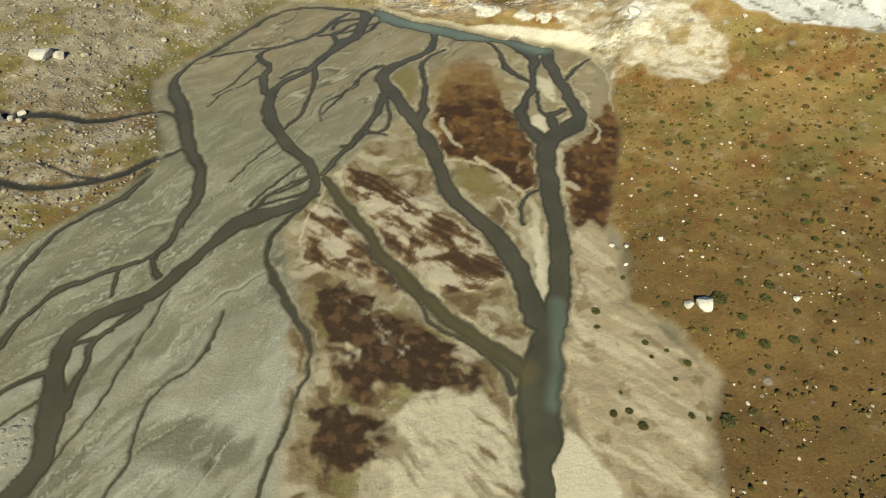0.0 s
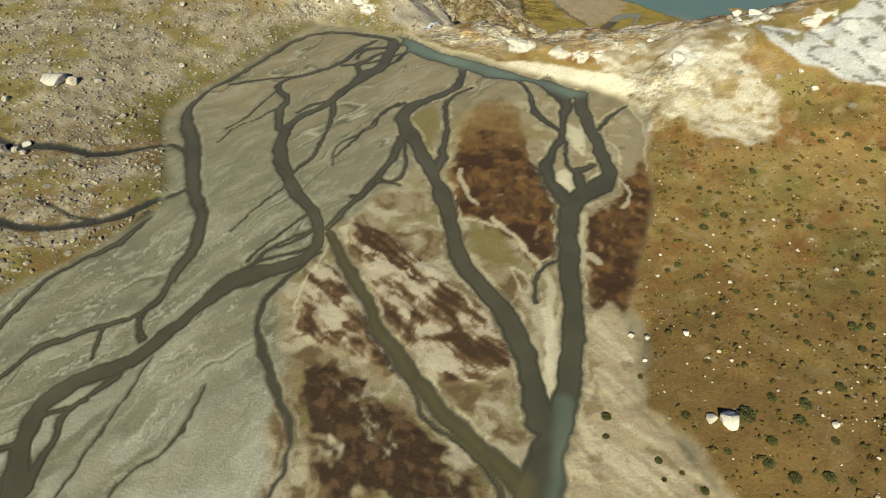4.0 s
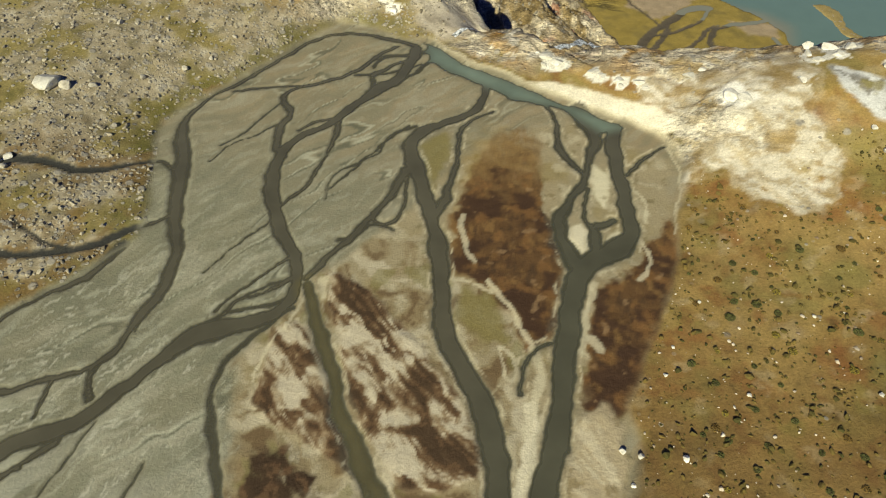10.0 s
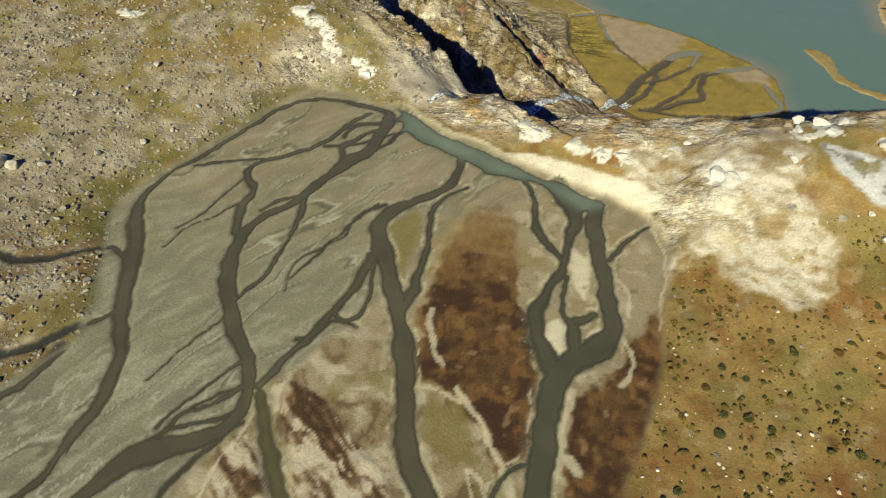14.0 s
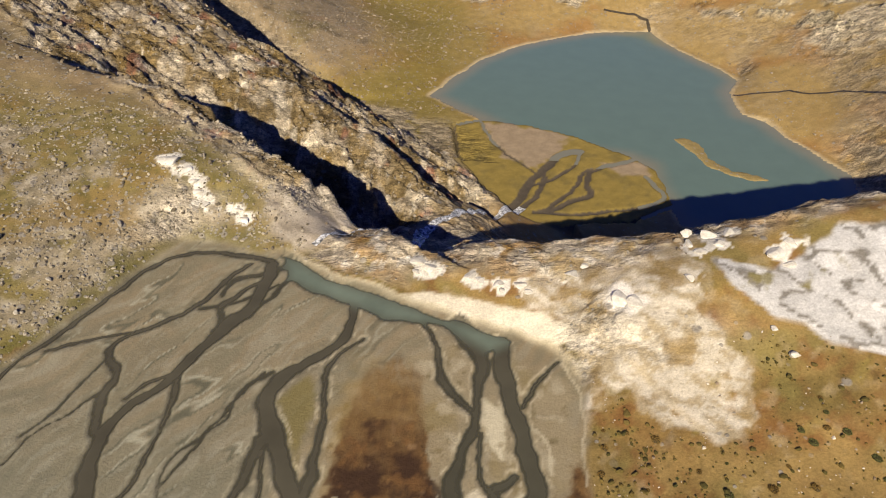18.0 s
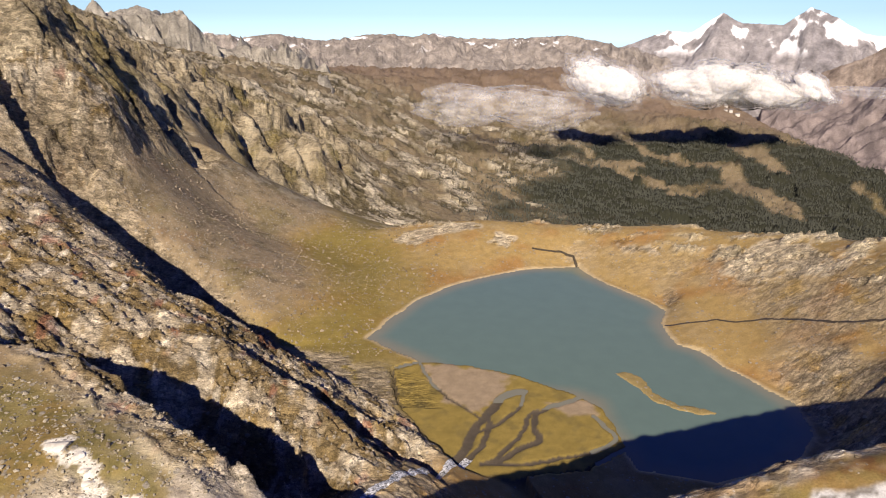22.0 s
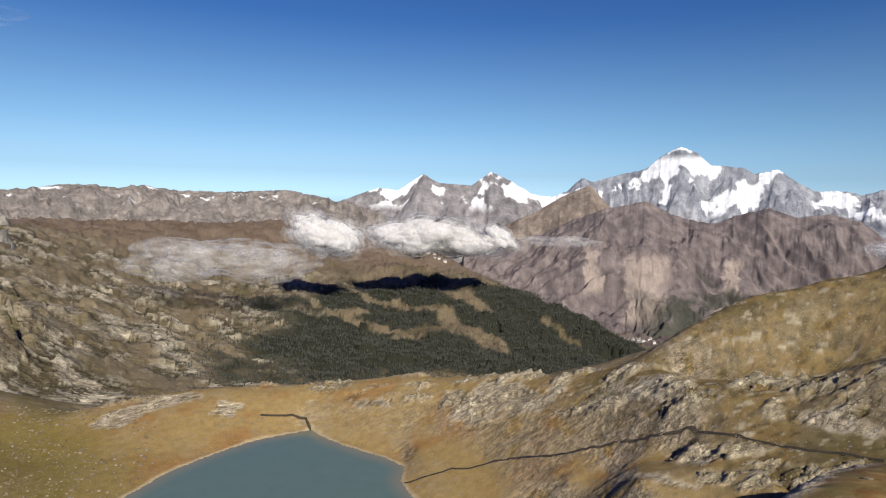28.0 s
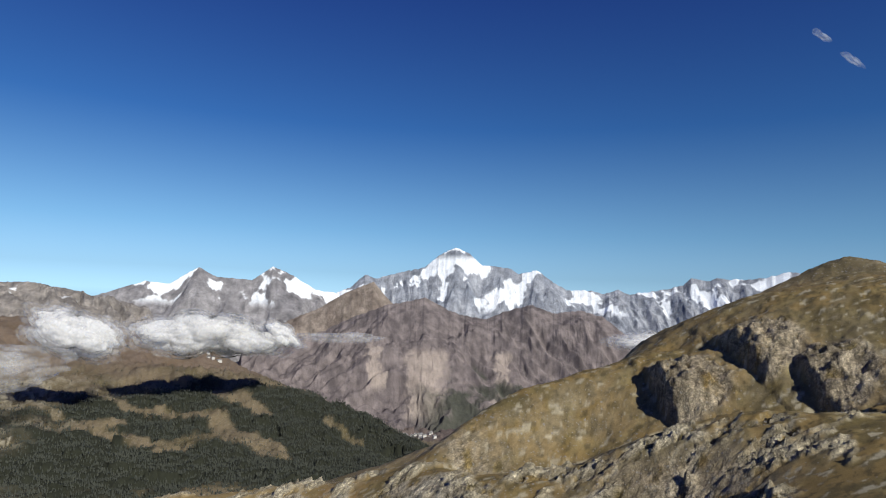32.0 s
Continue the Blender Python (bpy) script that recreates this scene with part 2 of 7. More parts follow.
channel(0.3, (-38.7, 244.7, 3.7), (-45.6, 245.9, 2.8), (-55.0, 248.3, 2.9), (-66.2, 247.4, 2.2), (-75.5, 239.7, 2.4), (-80.8, 227.2, 3.0), (-87.0, 213.1, 2.9), (-92.2, 204.2, 2.1), (-95.2, 196.0, 2.1), (-96.5, 186.6, 3.7), (-89.3, 175.4, 7.8), (-82.7, 160.5, 5.4), (-78.6, 149.7, 5.2), (-71.7, 140.1, 4.6), (-69.0, 128.6, 3.8), (-70.1, 119.8, 3.0), (-70.4, 111.7, 2.9), (-72.2, 105.8, 1.7), (-78.9, 102.3, 1.5), (-85.0, 98.0, 2.1), (-90.9, 93.9, 2.1), (-92.8, 88.0, 2.0), (-95.1, 83.1, 2.3), (-95.2, 77.2, 2.9), (-93.6, 71.9, 1.7))
channel(0.3, (-88.6, 205.5, 1.7), (-74.0, 211.3, 1.7), (-64.7, 215.0, 1.7))
channel(0.12, (-79.7, 179.9, 1.0), (-75.2, 189.1, 1.2), (-71.5, 202.8, 1.0))
channel(0.3, (-72.7, 105.7, 1.7), (-69.2, 99.0, 2.2))
channel(0.3, (-79.6, 100.9, 1.0), (-77.4, 93.0, 1.4))
channel(0.3, (-86.3, 138.4, 3.4), (-86.8, 132.3, 3.3), (-89.7, 125.0, 2.3), (-96.3, 119.9, 1.6), (-99.7, 112.2, 2.3), (-101.6, 104.2, 2.2), (-102.2, 96.9, 1.5), (-99.6, 87.2, 1.2), (-99.5, 81.1, 1.5))
channel(0.3, (-70.1, 89.1, 2.7), (-73.7, 83.4, 1.6), (-76.6, 79.4, 1.8), (-75.2, 74.1, 2.4), (-75.2, 68.9, 2.3), (-74.2, 64.1, 2.0))
channel(0.3, (-81.7, 77.4, 1.6), (-78.1, 79.9, 1.2), (-73.3, 82.7, 1.2))
channel(0.3, (-82.0, 72.6, 1.9), (-86.9, 69.8, 1.4), (-90.1, 65.6, 1.6))
channel(0.3, (-78.7, 67.9, 0.9), (-82.0, 63.8, 0.9), (-85.9, 59.2, 1.3))
channel(0.3, (-54.8, 124.8, 1.3), (-51.0, 131.9, 1.1), (-46.9, 139.4, 1.3), (-43.5, 144.7, 1.6))
channel(0.3, (-52.0, 125.1, 1.2), (-50.3, 129.7, 1.2), (-45.1, 132.6, 1.4), (-40.5, 139.0, 1.5))
channel(0.15, (-42.5, 177.7, 0.9), (-34.8, 185.2, 1.1), (-33.9, 195.9, 1.2), (-27.0, 201.2, 1.6))
channel(0.12, (-42.5, 165.3, 0.7), (-44.9, 172.6, 0.9), (-42.5, 177.7, 0.9))
channel(0.3, (-158.0, 153.0, 4.2), (-147.4, 153.4, 4.0), (-137.1, 154.0, 3.2), (-128.0, 150.8, 3.2), (-122.0, 155.8, 3.0), (-113.4, 156.3, 2.8), (-105.6, 158.4, 2.4), (-99.7, 165.2, 1.5), (-93.6, 170.0, 1.5), (-87.7, 167.5, 1.9))
channel(0.3, (-148.4, 144.1, 3.0), (-133.9, 137.8, 3.4), (-122.1, 126.9, 3.2), (-114.0, 126.7, 2.8), (-106.9, 128.2, 2.6), (-100.6, 131.3, 2.6), (-92.9, 135.2, 2.4), (-87.9, 142.0, 2.8), (-83.1, 146.5, 1.7), (-79.9, 150.1, 1.7))
channel(0.15, (-113.1, 136.5, 0.9), (-103.0, 132.7, 0.9), (-94.2, 134.5, 1.0))
channel(0.16, (-40.4, 125.8, 1.8), (-44.3, 118.7, 1.9), (-46.5, 112.6, 2.2), (-45.3, 105.3, 2.4), (-41.0, 97.3, 3.1), (-34.8, 88.7, 2.0), (-29.7, 79.4, 1.4))
channel(0.12, (-29.4, 79.5, 0.9), (-29.4, 73.0, 0.8), (-31.0, 66.8, 0.7), (-31.9, 59.0, 0.9), (-36, 34, 1.0))
channel(0.12, (-66, 30, 1.2), (-57.5, 53.9, 0.9), (-59.9, 62.3, 0.5), (-57.7, 69.7, 0.5), (-51.4, 76.9, 0.5), (-51.3, 89.8, 0.5))
channel(0.12, (-78, 34, 1.2), (-69.2, 59.0, 0.9), (-68.5, 68.4, 0.5), (-66.2, 80.6, 0.5), (-64.7, 94.5, 0.7))
# strands between the braids
for strand_width, strand in (
        (1.6, [(-38.7, 134.0), (-43.5, 128.7), (-50.2, 126.6), (-54.2, 123.1), (-56.7, 118.1)]), (1.8, [(-37.0, 130.4), (-44.1, 122.8), (-51.0, 118.5)]), (1.0, [(-41.0, 137.8), (-48.9, 132.3), (-52.9, 124.9)]),
        (2.4, [(-49.4, 228.5), (-48.3, 236.0), (-39.0, 239.1), (-31.9, 243.1)]), (2.6, [(-48.0, 226), (-44.7, 213.8)]), (2.2, [(-41.9, 217.5), (-34.9, 228.7), (-29.5, 241.2)]), (1.8, [(-53.7, 222.7), (-43.9, 225.7), (-34.1, 234.2)]),
        (1.2, [(-22.0, 159.0), (-28.3, 160.3), (-30.7, 154.7), (-34.5, 152.2)]), (1.1, [(-43.2, 169.7), (-39.3, 178.8), (-34.3, 192.7), (-29.1, 200.6)]), (0.9, [(-79.9, 172.2), (-78.1, 180.1), (-70.8, 187.8), (-66.5, 195.5)]),
        (0.8, [(-52.2, 158.3), (-55.5, 150.4), (-59.6, 141.9), (-62.5, 135.0)]), (1.2, [(-69.6, 98.0), (-71.9, 104.4), (-70.4, 116.3)]), (0.9, [(-68.5, 116.5), (-70.4, 126.0), (-71.9, 138.4)])):
    channel(0.2, *[(a, b, strand_width * (0.8 + 0.4 * (n % 2))) for n, (a, b) in enumerate(strand)])
# little channels of the lower delta
LOWER = []


def lower_channel(*pts):
    LOWER.append(rounded(np.array(pts, float)))


for lower_width, lower in (
        (4.5, [(41.4, 382.1), (46.2, 387.7), (52.0, 403.0), (58.1, 416.7), (67.9, 431.2), (76.8, 447.1), (89.5, 449.9)]), (2.6, [(47.9, 382.7), (57.7, 397.4), (64.1, 410.1), (64.4, 424.0), (68.7, 432.5)]),
        (3.0, [(56.1, 382.4), (65.1, 382.9), (77.2, 393.9), (91.8, 401.2), (87.3, 411.4), (93.8, 428.9), (113.1, 436.9), (121.2, 441.8)]), (2.2, [(62.9, 385.0), (73.0, 396.7), (81.5, 407.1), (86.7, 423.1), (93.8, 428.9)]),
        (1.8, [(55.0, 408.3), (66.4, 413.4), (76.9, 423.5), (86.3, 436.8), (89.5, 449.9)]), (2.0, [(59.1, 382.2), (76.5, 380.5), (101.3, 385.3), (124.8, 393.4), (131.6, 400.5), (127.5, 411.9), (124.5, 421.4)]),
        (1.5, [(27.2, 489.8), (31.2, 468.0), (41.9, 445.2), (53.9, 431.9), (60.1, 420.7)])):
    lower_channel(*[(a, b, lower_width) for a, b in lower])

SHORE = np.array([(-115.4, 91.9), (-112.1, 99.3), (-107.4, 105.4), (-102.4, 111.8), (-95.2, 120.6), (-87.3, 133.4), (-83.2, 141.8), (-87.1, 154.2), (-94.8, 169.8), (-100.8, 180.8), (-99.5, 191.7), (-91.2, 207.2), (-82.5, 225.6), (-75.8, 240.7), (-69.9, 253.3), (-55.8, 252.3), (-43.5, 247.1), (-36.0, 249.0), (-29.9, 245.3), (-20.4, 238.2), (-5.1, 232.7), (9.6, 225.6), (21.6, 221.2), (33.2, 216.5), (44.2, 210.9), (48.8, 202.2), (49.1, 191.9), (47.5, 176.1), (47.4, 164.7), (41.9, 141.7), (37.0, 122.4), (39.9, 113.6), (37.6, 94.3), (46.7, 87.0), (52.6, 74.3), (47.5, 64.2), (45, 42), (42, -50), (-125, -50)])
TEAL = np.array([(-35.7, 247.1), (-29.7, 243.8), (-20.2, 236.8), (-5.0, 230.9), (9.6, 223.9), (21.6, 219.6), (33.0, 214.5), (27.1, 210.7), (13.7, 220.2), (-2.4, 221.6), (-10.9, 226.6), (-23.9, 231.7), (-32.1, 236.8)])
BROWN1 = np.array([(-6.5, 188), (-3, 202), (3, 208), (9, 203), (11, 190), (13.8, 175.0), (16.8, 168.9), (20.2, 156.2), (21.5, 146.3), (20.9, 134.8), (16.8, 131.8), (12.5, 138.3), (6.3, 145.7), (-1.5, 148.5), (-6.0, 150.0), (-8.1, 166.5), (-7.1, 178.7)])
BROWN2 = np.array([(29.5, 149.7), (31.9, 155.5), (37.5, 158.2), (46, 178), (53, 168), (49, 142), (43, 123), (30.8, 120.2), (28.7, 127.4)])
STREAK1 = np.array([(-33.2, 141.0), (-25.4, 140.7), (-16.9, 134.8), (-8.8, 128.1), (-1.2, 121.8), (6.1, 114.1), (10.9, 106.7), (11.0, 101.0), (5.6, 96.4), (-1.7, 95.6), (-11.3, 103.3), (-18.8, 114.0), (-26.0, 127.1)])
STREAK2 = np.array([(-38.4, 126.7), (-31.1, 123.4), (-23.5, 113.4), (-15.7, 102.8), (-11.6, 96.0), (-19.7, 99.8), (-32.1, 103.4), (-37.1, 106.3), (-38.3, 117.4)])
PEAT1 = np.array([(-35.3, 95.5), (-29.2, 96.3), (-23.2, 97.8), (-16.9, 90.8), (-9.0, 85.9), (1.9, 79.8), (6.7, 74.2), (0.6, 69.4), (-8.9, 68.8), (-14.5, 70.5), (-22.0, 80.3), (-28.1, 86.5)])
PEAT2 = np.array([(-26.5, 78.7), (-21.9, 79.7), (-15.0, 72.9), (-17.3, 67.9), (-23.2, 71.0)])
PEAT3 = np.array([(-27.8, 64.7), (-21.2, 66.3), (-12.7, 60.2), (-11.7, 54.3), (-25.1, 52.8)])
OLIVE1 = np.array([(-23.8, 191.7), (-18.4, 201.5), (-14.9, 194.6), (-15.1, 179.4), (-15.2, 172.2)])
OLIVE2 = np.array([(-1.3, 144.8), (7.9, 142.3), (11.8, 131.6), (5.4, 130.8), (0.0, 135.7)])
CREAM1 = np.array([(-9.7, 67.0), (-2.6, 69.6), (4.7, 71.0), (10.3, 67.2), (12, 55), (12, 20), (-6, 20), (-12, 48), (-9.5, 60)])
RIVER_BAR = np.array([(21.0, 62.5), (25.6, 58.8), (29, 50.5), (29, 30), (17, 30), (17.5, 54.7)])
CLEAR = np.array([(22.4, 94.0), (22.1, 84.0), (21.4, 76.7), (19.6, 68.0)])
BAR1 = np.array([(19.5, 93.3), (17.5, 97.8), (19.1, 107.7), (17.8, 118.3), (19.4, 119.4), (21.6, 113.2), (21.8, 103.1)])
SANDR = np.array([(27.9, 115.8), (32.9, 121.0), (37.7, 116.9), (38.5, 106.7), (36.4, 94.1), (44.4, 86.8), (52.5, 73.8), (45.9, 61.0), (44, 10), (30, 10), (29, 50), (25.7, 62), (21.5, 71.8), (24.2, 84.4), (26.4, 98.9)])
BEACH = np.array([(2, 230.2), (10, 231.5), (27.7, 226), (41, 222), (47, 217), (48.4, 212.6), (44.5, 212.4), (32.2, 216.6), (16.9, 222.4), (5, 227.2)], float)
ISLEA = np.array([(20.8, 169.4), (23.9, 171.8), (28.3, 166.6), (24.6, 159.3), (22.0, 163.0)])
ISLEB = np.array([(31.3, 168.3), (33.8, 170.9), (34.6, 164.5), (31.5, 162.3)])
GRAVEL = np.array([(-90.1, 58.8), (-81.0, 62.1), (-76.0, 60.4), (-75.0, 55.0), (-71.9, 47.3), (-83.4, 45.9)])
LAKE = np.array([(-8.8, 526.1), (4.7, 555.2), (26.8, 593.5), (56.7, 624.2), (88.4, 643.8), (127.3, 661.6), (165.0, 664.8), (177.1, 665.9), (184.0, 635.8), (200.1, 605.3), (215.7, 580.0), (220.9, 562.5), (207.8, 541.7), (205.9, 506.2), (218.0, 496.1), (223.9, 473.6), (235.4, 450.8), (244.1, 426.9), (237.4, 397.6), (212.4, 375.6), (168.0, 363.6), (134.1, 374.3), (131.3, 394.3), (126.6, 410.9), (128.2, 435.1), (118.1, 443.4), (101.6, 448.2), (83.1, 453.8), (67.6, 458.0), (46.9, 469.7), (29.1, 489.8), (9.9, 507.4)])
SPIT = np.array([(149.3, 468.4), (158.6, 471.8), (167.2, 463.9), (168.1, 445.3), (177.1, 431.7), (190.8, 427.3), (197.1, 420.8), (187.2, 418.8), (174.2, 424.3), (162.7, 434.9), (158.9, 449.8), (152.1, 463.0)])
SANDFLAT = np.array([(27.2, 485.9), (47.7, 482.7), (69.6, 476.3), (83.4, 468.2), (73.4, 447.4), (61.0, 428.6), (45.0, 438.7), (32.0, 459.5)])
SANDFLAT2 = np.array([(99.3, 436.4), (127.3, 438.4), (126.5, 422.7), (109.8, 422.2)])
LAKE_LINE = LAKE
ROCK_BAR = np.array([(-30, 246), (-18, 240), (0, 236), (20, 238), (47, 228), (60, 226), (78, 232), (110, 236), (200, 250), (320, 270), (320, 300), (220, 320), (120, 320), (70, 330), (30, 345), (0, 330), (-10, 290)], float)
RIBS = np.array([(-40, 262), (-62, 285), (-100, 310), (-130, 335), (-240, 400), (-225, 520), (-158, 488), (-109, 446), (-30, 450), (10, 440), (40, 385), (20, 350), (0, 310), (-15, 280)], float)
KNOLLS = np.array([(-20, 760), (60, 740), (120, 740), (190, 690), (235, 640), (280, 560), (300, 500), (330, 430), (300, 360), (330, 260), (420, 200), (485, 190), (490, 240), (475, 290), (450, 335), (430, 365), (412, 405), (396, 450), (385, 500), (370, 550), (345, 610), (300, 670), (240, 725), (140, 790), (-10, 800)], float)
RIM_SLABS = [np.array(pts, float) for pts in (
    [(267, 582), (289, 588), (314, 597), (325, 574), (326, 517), (315, 508), (296, 549), (278, 558)], [(3, 724), (15, 742), (45, 745), (90, 747), (94, 730), (44, 720), (28, 705)],
    [(96, 700), (107, 718), (128, 708), (114, 693)], [(214, 669), (243, 643), (240, 635), (213, 661)], [(301, 423), (296, 406), (295, 378), (300, 359), (290, 371), (288, 403)],
    [(325, 394), (325, 366), (317, 365), (312, 380)], [(341, 460), (364, 468), (374, 441), (346, 408), (344, 439)], [(372, 356), (383, 346), (382, 313), (376, 311), (371, 330), (369, 348)], [(346, 488), (356, 483), (355, 430), (347, 424), (342, 464)])]
PALE_SLOPE = np.array([(46, 214), (47.5, 200), (48.6, 187), (51, 193), (54, 198), (61, 194), (66, 187), (76, 182), (85, 187), (84, 196), (81, 203), (77, 210), (76, 217), (80, 224), (74, 235), (60, 240), (49, 242), (39, 235), (35, 227), (46, 218)], float)
OUTLET_ROCK = np.array([(-47.4, 273.8), (-35.1, 281.8), (-34.9, 342.0), (-18.3, 334.6), (-17.6, 252.4), (-26.3, 250.4), (-33.0, 248.4), (-38.2, 252.0), (-43.6, 260.4)])
BIG_WHITE = np.array([(57, 223), (61, 224), (66, 215), (61, 212), (57, 216)], float)
WHITE_SLAB = np.array([(82, 226), (88, 223), (96, 219), (103, 223), (114, 230), (123, 230), (150, 232), (160, 205), (140, 188), (117, 194), (102, 203), (92, 208), (88, 213)], float)
FAN = np.array([(-36, 140), (-24, 158), (-18, 172), (-6, 200), (20, 215), (46, 200), (47, 165), (38, 120), (40, 95), (54, 72), (48, 40), (44, -40), (-34, -40), (-30, 40), (-32, 70), (-36, 95), (-44, 115)], float)
BROOKS = [(np.array([(206, 538), (230, 530), (243, 527), (253, 518), (267, 510), (280, 488), (294, 461), (305, 446), (315, 432), (326, 408), (334, 396), (342, 369), (347, 346), (355, 322), (360, 300)], float), 0.9, 0.8),
          (np.array([(177, 664), (175, 678), (165, 686), (138, 692)], float), 1.2, 0.5)]
WEST_BROOKS = [pts for depth, pts in CHANNELS if pts[0, 0] < -140]
GREENISH = [pts for depth, pts in CHANNELS if depth == 0.22]
RUNS = [(np.array([(10.9, 38.0), (12.6, 37.5), (14.1, 35.0), (16.0, 33.3), (18.0, 31.8), (20.6, 31.3)], float), 0.3),
        (np.array([(17.7, 38.0), (19.0, 36.7), (20.5, 34.1), (22.3, 33.2), (24.1, 32.3), (26.4, 31.8), (27.3, 31.9)], float), 0.42),
        (np.array([(17.2, 31.7), (19.7, 30.7), (21.9, 28.9), (24.2, 28.4)], float), 0.4),
        (np.array([(23.7, 28.0), (25.5, 28.8), (27.8, 29.4), (30.7, 28.7), (32.7, 27.2)], float), 0.95),
        (np.array([(27.3, 32.4), (28.0, 31.0), (28.3, 29.7)], float), 0.9),
        (np.array([(27.7, 35.3), (29.6, 34.2), (31.6, 32.2)], float), 0.7),
        (np.array([(36.5, 31.6), (38.1, 30.8), (39.6, 29.8)], float), 0.3)]
OUTCROP_PLACES = [
    (-78.5, 276.3, 4.2, (1.3, 0.8, 0.5)), (-73, 273, 3.0, (1.2, 0.8, 0.5)), (-69.6, 270, 2.6, (1, 0.9, 0.5)), (-64.5, 264, 2.4, (1, 0.8, 0.6)), (-67, 267, 2.2, (1, 1, 0.5)), (-52.1, 261, 2.6, (0.9, 1.1, 0.5)), (-54, 264, 2.0, (1, 1, 0.5)), (-135.3, 256.5, 3.2, (1.5, 0.8, 0.4)),
    (7, 242, 3.0, (0.9, 1.2, 0.6)), (9.6, 239.4, 3.0, (1.2, 0.9, 0.6)), (6, 238.6, 2.0, (1, 1, 0.6)), (22, 236, 2.4, (0.9, 1.3, 0.6)), (24.5, 233.6, 2.0, (1, 1, 0.6)), (29.7, 232.5, 2.4, (1, 1.2, 0.6)), (30.6, 229.8, 1.8, (1, 1, 0.7)), (36, 231, 2.2, (0.8, 1.4, 0.7)), (37.5, 228.4, 1.7, (1.2, 0.8, 0.7)),
    (50, 232, 2.8, (1, 1, 0.5)), (53.4, 233.6, 2.4, (1.2, 0.8, 0.5)), (60, 218, 3.6, (1.1, 1, 0.5)), (62.5, 216.2, 3.0, (1.1, 1, 0.5)),
    (76.1, 219.4, 2.2, (0.9, 0.9, 0.8)), (79.6, 238, 2.4, (0.9, 0.9, 1.0)), (78.8, 232.5, 2.0, (0.7, 1.3, 0.8)), (80.5, 228.5, 2.0, (0.8, 1.3, 0.7)), (84.9, 235, 3.2, (1.4, 0.8, 0.7)), (89.5, 236, 2.4, (1.2, 0.8, 0.7)), (85.5, 230.6, 2.2, (1, 0.8, 0.7)), (97.6, 226, 3.0, (1.4, 0.8, 0.6)), (102, 228, 2.4, (1.2, 0.8, 0.6)), (100, 222, 2.2, (1.2, 0.9, 0.6))]
FOOTPATH = np.array([(46.8, 218.1), (55, 210), (58.4, 205), (63, 199), (67.4, 191.6), (73, 184)], float)
# pale sandy edges in the fan as x, y lines with a half width
PALE_STROKES = [(0.9, [(-5.5, 167.2), (-5, 161.8), (-3.2, 157), (-1.4, 154.5), (0.6, 153.3)]), (0.7, [(40.1, 168.5), (41.7, 163.1), (41.1, 158), (38.9, 155.9)]), (1.1, [(29.1, 152.8), (28.4, 146.1), (27.8, 139.2), (27.6, 133.4)]),
                (1.5, [(17.4, 131.6), (19.8, 126.1), (19.4, 118.5), (18.9, 111.3)]), (0.9, [(-3.7, 129), (-1.2, 125.3), (0.1, 122.6)]), (0.5, [(10.3, 130.1), (13, 129.7), (15.1, 126.4), (14.9, 122.2), (12.5, 124.5), (10.3, 130.1)]),
                (1.4, [(29.5, 136.7), (31.7, 135.1)]), (0.6, [(35.7, 187.6), (40.2, 183.3), (40.8, 176.3)]), (0.45, [(45, 208.5), (48.8, 199.7), (48.3, 186.2), (47.4, 173.9)]), (1.1, [(-33.2, 139.2), (-31.5, 134.5)]),
                (0.5, [(-36.7, 136.7), (-36.2, 133.5), (-35.6, 127.4), (-38.8, 120), (-38.6, 110)]), (0.8, [(5, 147.5), (10, 142), (13, 137.5), (16.5, 133)]), (0.7, [(-5.5, 147), (0.5, 146.5), (6, 145)])]
PALE_STROKES = [(half, rounded(np.array(pts, float))) for half, pts in PALE_STROKES]
PALE_ISLES = [np.array(pts, float) for pts in ([(21.9, 170), (26.9, 168.2), (25.6, 159.7)], [(31, 169.2), (35, 171.1), (32.2, 161.2)], [(25.3, 196.6), (31, 192.1), (29.6, 178.8), (25.7, 183.1)])]

# ---- the lie of the land: crests, gullies and slopes as x, y, height ----
LAKE_Z = -75.0
LINES = []


def lie(*pts):
    """A line of the land, filled in every 14 m."""
    pts = np.array(pts, float)
    for a, b in zip(pts[:-1], pts[1:]):
        n = max(1, round(float(np.hypot(*(b - a)[:2])) / 14))
        LINES.extend(a + (b - a) * k / n for k in range(n))
    LINES.append(pts[-1])


for shore_point in SHORE:
    if shore_point[1] > 60:
        LINES.append(np.array([*shore_point, 0.5]))
lie((-20, 60, 0.2), (0, 120, 0.2), (-50, 180, 0.2), (-10, 200, 0.2))
lie((-60, 90, 0.2), (-70, 150, 0.2))
# west bank, scree slope and knoll
lie((-128, 70, 5), (-122, 119, 5), (-128, 152, 9), (-127, 186, 12), (-104, 215, 7), (-88, 250, 9), (-66, 264, 7), (-50, 262, 3.5), (-34, 254, 2))
lie((-190, 60, 18), (-185, 160, 22), (-165, 230, 22), (-150, 274, 21), (-140, 310, 20))
lie((-300, 50, 60), (-300, 200, 70), (-280, 350, 70), (-260, 450, 60))
lie((-96, 286, 16), (-76, 274, 16), (-60, 272, 11), (-42, 265, 6))
lie((-200, 350, 32), (-150, 345, 24), (-122, 335, 18), (-95, 326, 14), (-70, 313, 7), (-48, 298, 1), (-34, 285, -3), (-22, 274, -4))
